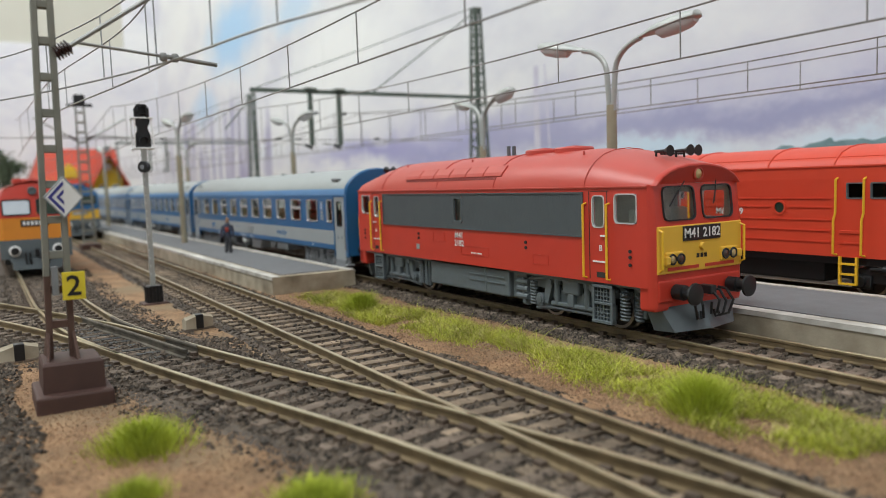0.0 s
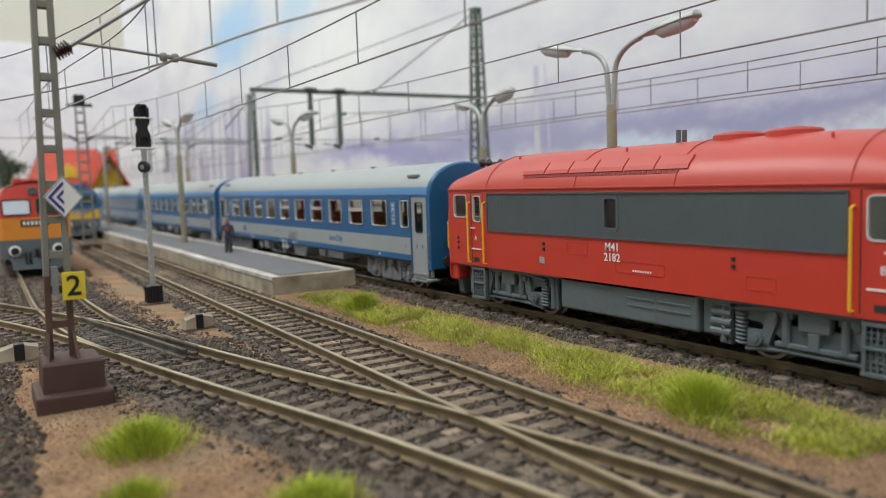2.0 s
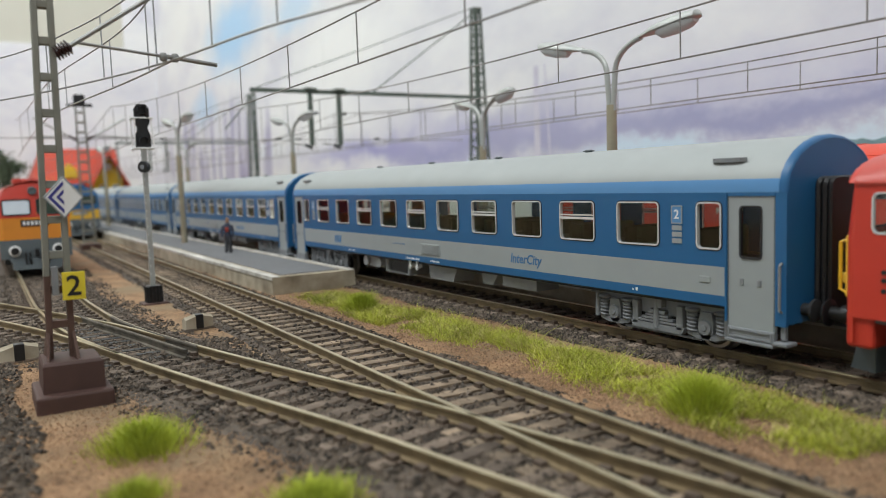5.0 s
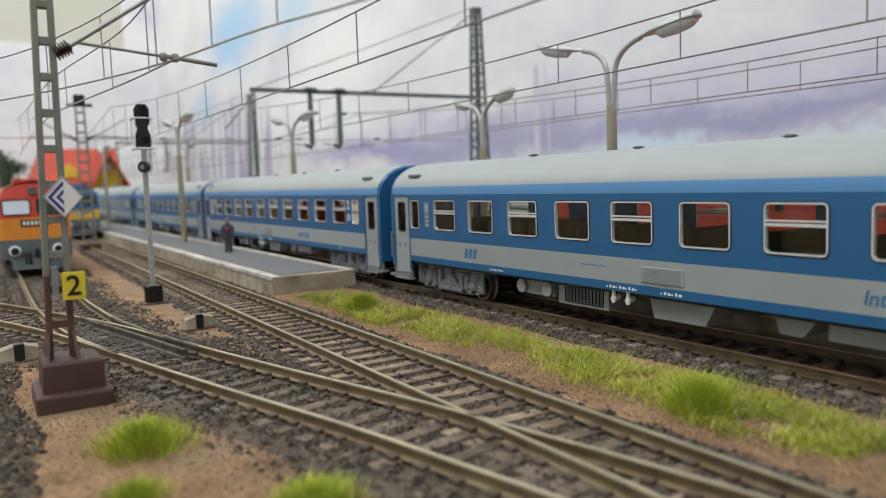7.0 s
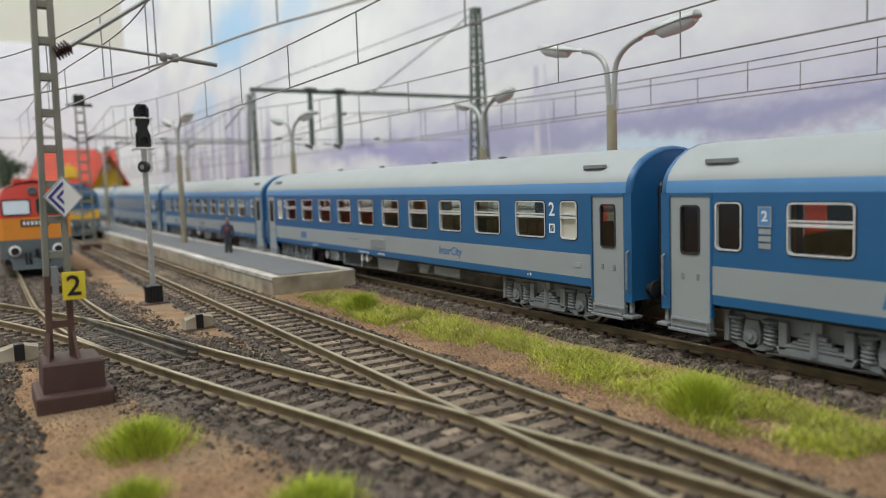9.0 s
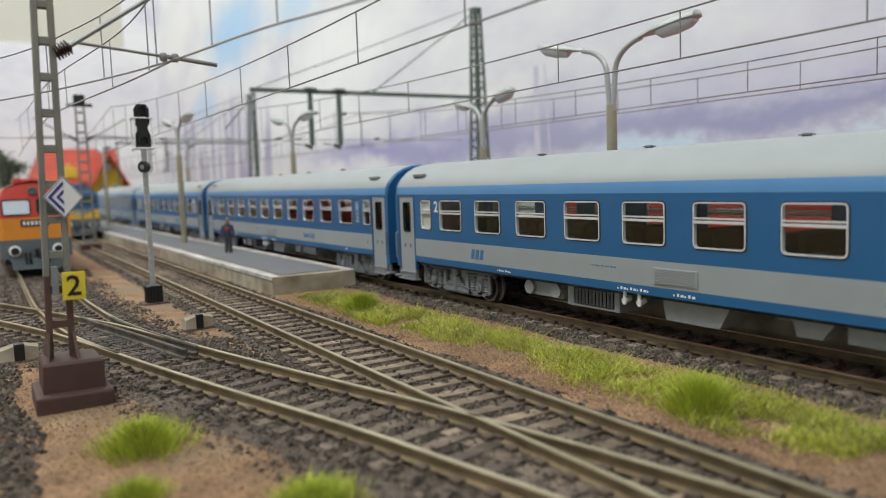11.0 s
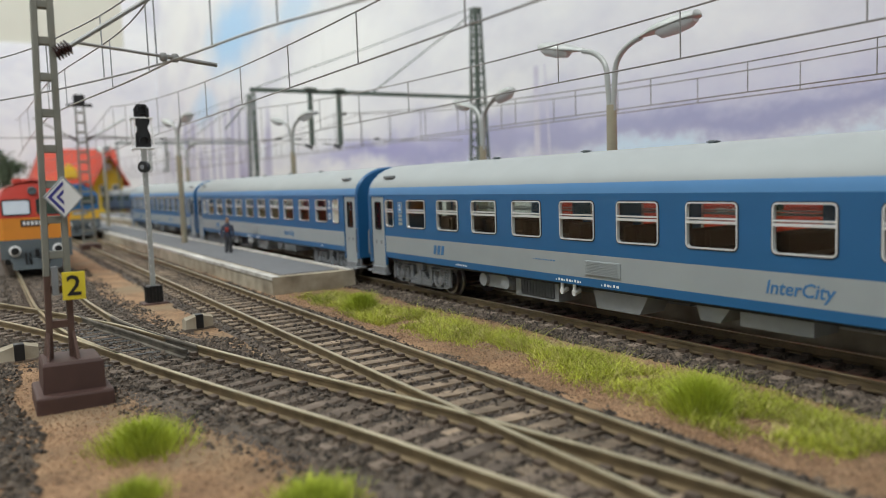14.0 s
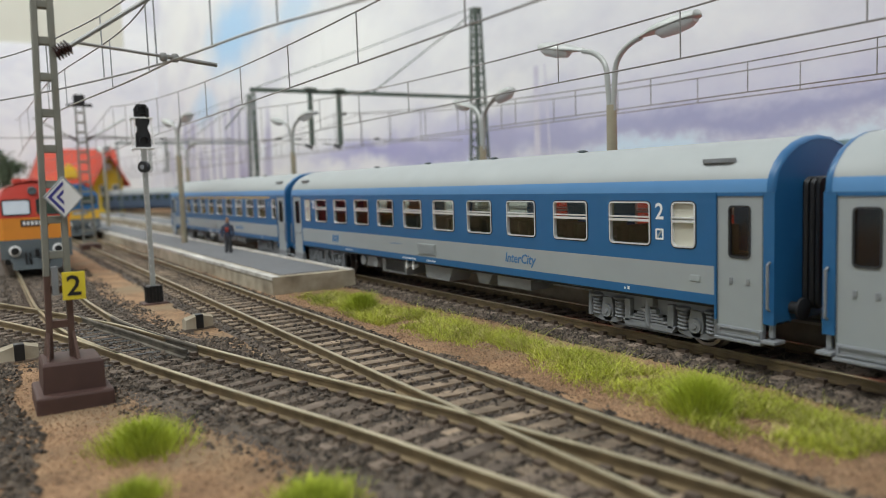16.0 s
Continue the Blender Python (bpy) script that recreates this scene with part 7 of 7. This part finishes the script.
def bed(line, key, half, z_in=-3.0):
    """A low raised bed of dark ballast under a track."""
    rings = []
    for i, q in enumerate(line):
        d = (line[min(i + 1, len(line) - 1)] - line[max(i - 1, 0)]).normalized()
        n = Vector((-d.y, d.x))
        rings.append([(q.x + n.x * u, q.y + n.y * u, v) for u, v in ((-half - 2.5, -4.4), (-half, -3.5), (-half + 4, z_in), (half - 4, z_in), (half, -3.5), (half + 2.5, -4.4))])
    part("ballast_bed", loft(B(), rings, closed=False, caps=False), M_BED, TRACKS[key])


for key, ln, hf in (("T", T_LINE, 19), ("M", M_LINE, 19), ("N", N_LINE, 21), ("Q", Q_LINE, 21), ("S", S_LINE, 19), ("U", U_LINE, 19)):
    bed(ln, key, hf, -3.0 if key not in ("N", "Q") else -3.05)


def scatter_stones(name, centres, sizes, material, label):
    """Many small angular stones as one mesh."""
    rng = np.random.default_rng(7 + len(centres))
    n = len(centres)
    base = np.array([(1, 0, -0.2), (-0.9, 0.2, -0.2), (0.1, 1, 0), (0, -0.95, 0.1), (0.1, 0.15, 0.85), (-0.1, 0, -0.8)])
    tri = np.array([(0, 2, 4), (2, 1, 4), (1, 3, 4), (3, 0, 4), (2, 0, 5), (1, 2, 5), (3, 1, 5), (0, 3, 5)])
    v = base[None] * rng.uniform(0.65, 1.3, (n, 6, 3))
    a = rng.uniform(0, 6.28, n)
    c, s = np.cos(a)[:, None], np.sin(a)[:, None]
    x = v[..., 0] * c - v[..., 1] * s
    y = v[..., 0] * s + v[..., 1] * c
    b = rng.uniform(-0.8, 0.8, n)
    c, s = np.cos(b)[:, None], np.sin(b)[:, None]
    x, z = x * c - v[..., 2] * s, x * s + v[..., 2] * c
    v = np.stack([x, y, z], -1) * np.asarray(sizes)[:, None, None] + np.asarray(centres)[:, None, :]
    f = (tri[None] + 6 * np.arange(n)[:, None, None]).reshape(-1, 3)
    me = bpy.data.meshes.new(name)
    me.from_pydata((v.reshape(-1, 3) * MM).tolist(), [], f.tolist())
    me.materials.append(material)
    return tagged(new(name, me), label, "ballast", kind="stuff")


def stones_along(line, n, half, x_lo, x_hi, rng, key):
    xs = np.array([q.x for q in line])
    ys = np.array([q.y for q in line])
    o = np.argsort(xs)
    xs, ys = xs[o], ys[o]
    # denser towards the camera
    u = rng.random(n) ** 1.5
    x = x_hi - (x_hi - x_lo) * u
    y0 = np.interp(x, xs, ys)
    off = rng.uniform(-half, half, n)
    keep = rng.random(n) > np.clip((np.abs(off) - half + 5) / 7, 0, 0.9)
    for s in (-1, 1):   # keep the rails clear
        keep &= np.abs(off - s * GAUGE) > 1.5
    z = -3.0 + rng.uniform(-0.3, 0.35, n) - np.clip((np.abs(off) - 14) / 6, 0, 1) * 0.8
    if key in "NQ":
        z = z + 0.35 * np.array([noise.noise(Vector((a / 14, b / 14, 4))) for a, b in zip(x, y0 + off)]) + 0.12
    size = rng.uniform(0.4, 0.95, n) * rng.choice([0.7, 0.9, 1.12], n)
    return np.stack([x, y0 + off, z], 1)[keep], size[keep]


rng = np.random.default_rng(5)
for key, ln, n, half, lo, hi in (("T", T_LINE, 24000, 21, -520, 10), ("M", M_LINE, 26000, 20, -620, 0), ("N", N_LINE, 46000, 27, -480, -20), ("Q", Q_LINE, 14000, 24, -520, -200)):
    c, sz = stones_along(ln, n, half, lo, hi, rng, key)
    scatter_stones("ballast", c, sz, M_STONE, "dark brown crushed ballast stones along the track")
# the dark shoulder of the running track
n = 13000
c = np.stack([-10 - 330 * rng.random(n) ** 1.3, 132.2 + 10.5 * rng.random(n) ** 0.8, -3.1 + rng.uniform(-0.3, 0.3, n)], 1)
c[:, 1] -= 1.5 * np.sin(c[:, 0] / 13)
scatter_stones("ballast", c, rng.uniform(0.45, 1.0, n), M_STONE, "dark ballast shoulder of the running track")
# loose stones at the sides of the mast and the corner by the siding
n = 9000
c = np.stack([rng.uniform(-260, -95, n), rng.uniform(-26, 8.0, n), -3.2 + rng.uniform(-0.3, 0.3, n)], 1)
c = c[(c[:, 1] < 0.02 * (c[:, 0] + 140) + 5.6 + 1.6 * np.sin(c[:, 0] / 9))]
scatter_stones("ballast", c, rng.uniform(0.35, 0.95, len(c)), M_STONE, "dark gravel beside the catenary mast")
# sand grains on the bare ground
M_GRAIN = mat("sand_grain", (0.34, 0.21, 0.125), 0.9, var=0.2, scale=500, random_v=0.5, island=True)
n = 30000
c = np.stack([-30 - 270 * rng.random(n) ** 1.4, rng.uniform(98, 136, n), np.full(n, GROUND_Z + 0.25)], 1)
scatter_stones("sand_grains", c, rng.uniform(0.1, 0.3, n), M_GRAIN, "coarse reddish sand grains on the ground")
n = 16000
c = np.stack([-85 - 180 * rng.random(n) ** 1.3, rng.uniform(-5, 45, n), np.full(n, GROUND_Z + 0.25)], 1)
scatter_stones("sand_grains", c, rng.uniform(0.08, 0.24, n), M_GRAIN, "coarse sandy grains in the foreground")


def blades(name, roots, heights, lean, material, label, width=0.16):
    """Thin bent blades of grass as one mesh."""
    r = np.random.default_rng(len(roots))
    n = len(roots)
    a = r.uniform(0, 6.28, n)
    side = np.stack([np.cos(a), np.sin(a), np.zeros(n)], 1) * width
    tip = np.stack([r.normal(0, 1, n), r.normal(0, 1, n), np.zeros(n)], 1) * lean * heights[:, None]
    if isinstance(roots, np.ndarray) and roots.shape[1] == 5:
        tip[:, :2] += roots[:, 3:5] * heights[:, None]
        roots = roots[:, :3]
    up = np.stack([np.zeros(n), np.zeros(n), heights], 1)
    v = np.stack([roots - side, roots + side, roots + up * 0.6 + tip * 0.4 + side * 0.7, roots + up * 0.6 + tip * 0.4 - side * 0.7, roots + up + tip], 1)
    k = 5 * np.arange(n)[:, None]
    quads = (np.array([[0, 1, 2, 3]]) + k).tolist()
    tris = (np.array([[3, 2, 4]]) + k).tolist()
    me = bpy.data.meshes.new(name)
    me.from_pydata((v.reshape(-1, 3) * MM).tolist(), [], quads + tris)
    me.materials.append(material)
    return tagged(new(name, me), label, "grass", kind="stuff")


def tuft(x, y, r, h, n, label):
    rr = np.random.default_rng(int(abs(x * 7 + y * 3)))
    q = np.minimum(np.abs(rr.normal(0, 0.5, n)), 1.25) * r * (0.85 + 0.25 * np.sin(rr.integers(0, 7, n)))
    a = rr.uniform(0, 6.28, n)
    roots = np.stack([x + q * np.cos(a), y + q * np.sin(a), np.full(n, GROUND_Z - 0.2), np.cos(a) * q / r * 0.6, np.sin(a) * q / r * 0.6], 1)
    hh = h * np.clip(1.1 - 0.62 * (q / r) ** 2, 0.15, 2) * rr.uniform(0.25, 1.15, n)
    blades("grass_tuft", roots, hh, 0.36, M_GRASS2, label, 0.075)


# the grass strip between the tracks
n = 118000
x = -20 - 262 * rng.random(n) ** 1.25
mid = 117.2 + 2.6 * np.sin(x / 31) + np.clip((x + 95) * 0.03, -3, 2)
wid = 8.4 + 2.6 * np.sin(x / 17 + 1) + 2 * np.sin(x / 7.3)
y = mid + rng.normal(0, 0.55, n) * wid
dens = np.array([noise.noise(Vector((a / 9, b / 9, 0))) for a, b in zip(x, y)])
keep = (dens + 0.35 * rng.random(n) > -0.08) & (x > -286) & (y < 133) & (y > 102)
roots = np.stack([x, y, np.full(n, GROUND_Z - 0.1)], 1)[keep]
tall = 0.75 + 0.9 * np.clip(dens[keep], -0.3, 0.6)
straw = rng.random(len(roots)) > 0.91
blades("dry_grass", roots[straw], rng.uniform(0.6, 3.4, straw.sum()), 0.9, M_STRAW, "dry straw-yellow blades in the grass strip", 0.07)
blades("grass", roots, tall * rng.uniform(0.5, 2.8, len(roots)) * np.where(rng.random(len(roots)) > 0.97, 1.9, rng.uniform(0.6, 1.15, len(roots))), 0.95, M_GRASS, "yellow-green flocked grass strip between the tracks", 0.075)
tuft(-236, 111.5, 6.8, 6.2, 3400, "bright green grass tuft by the platform end")
tuft(-90, 110.5, 6.6, 6.6, 4600, "bright green grass tuft beside the track")
tuft(-135, 21.0, 9.0, 5.0, 3200, "bright green grass tuft near the mast")
tuft(-113, 16.0, 6.0, 2.9, 1300, "small grass tuft in the foreground")
tuft(-96, 36.8, 9.0, 3.0, 2600, "bright grass tuft in the foreground sand")


# ---- what moves: the train runs along its straight track, its wheels roll ----
TRAVEL = ((0, 0), (0.5, 15.2), (1, 33.0), (1.5, 51.0), (2, 71.2), (2.5, 91.3), (3, 113.3), (3.5, 135.4), (4, 159.3), (4.2, 168.9), (6.3, 277.2), (6.5, 288.1), (7, 317.0), (7.5, 347.3), (8, 381.6), (8.5, 415.5), (9, 452.9), (9.2, 467.9), (11.3, 628.6), (11.5, 644.8), (12, 686.7), (12.5, 728.3), (13, 772.5), (13.5, 816.5), (14, 863.6), (14.5, 909.0), (15, 958.2), (15.5, 1006.5), (16, 1059.4))


def travelled(t):
    """Millimetres run at t seconds, by a smooth curve through the table."""
    ts, ss = [a for a, _ in TRAVEL], [b for _, b in TRAVEL]
    i = max(0, min(len(ts) - 2, next((k for k in range(len(ts) - 1) if t <= ts[k + 1]), len(ts) - 2)))

    def slope(k):
        a, b = max(k - 1, 0), min(k + 1, len(ts) - 1)
        return (ss[b] - ss[a]) / (ts[b] - ts[a])
    h = ts[i + 1] - ts[i]
    u = (t - ts[i]) / h
    return (2 * u ** 3 - 3 * u * u + 1) * ss[i] + (u ** 3 - 2 * u * u + u) * h * slope(i) + (3 * u * u - 2 * u ** 3) * ss[i + 1] + (u ** 3 - u * u) * h * slope(i + 1)


def motions():
    times = [k / 10 for k in range(161)]
    fine = [k / 15 for k in range(241)]
    for ob, x, wheels, r in [(LOCO, -206, LOCO_WHEELS, 5.7)] + [(c, COACH_X[k], w, 5.3) for k, (c, w) in enumerate(COACHES)]:
        walk(ob, [(t, mpose(x + travelled(t), 152.7, 0)) for t in times])
        for w in wheels:
            wx = w.matrix_basis.translation.x / MM
            walk(w, [(t, mpose(wx, 0, r) @ Matrix.Rotation(travelled(t) / r, 4, "Y")) for t in fine])


motions()
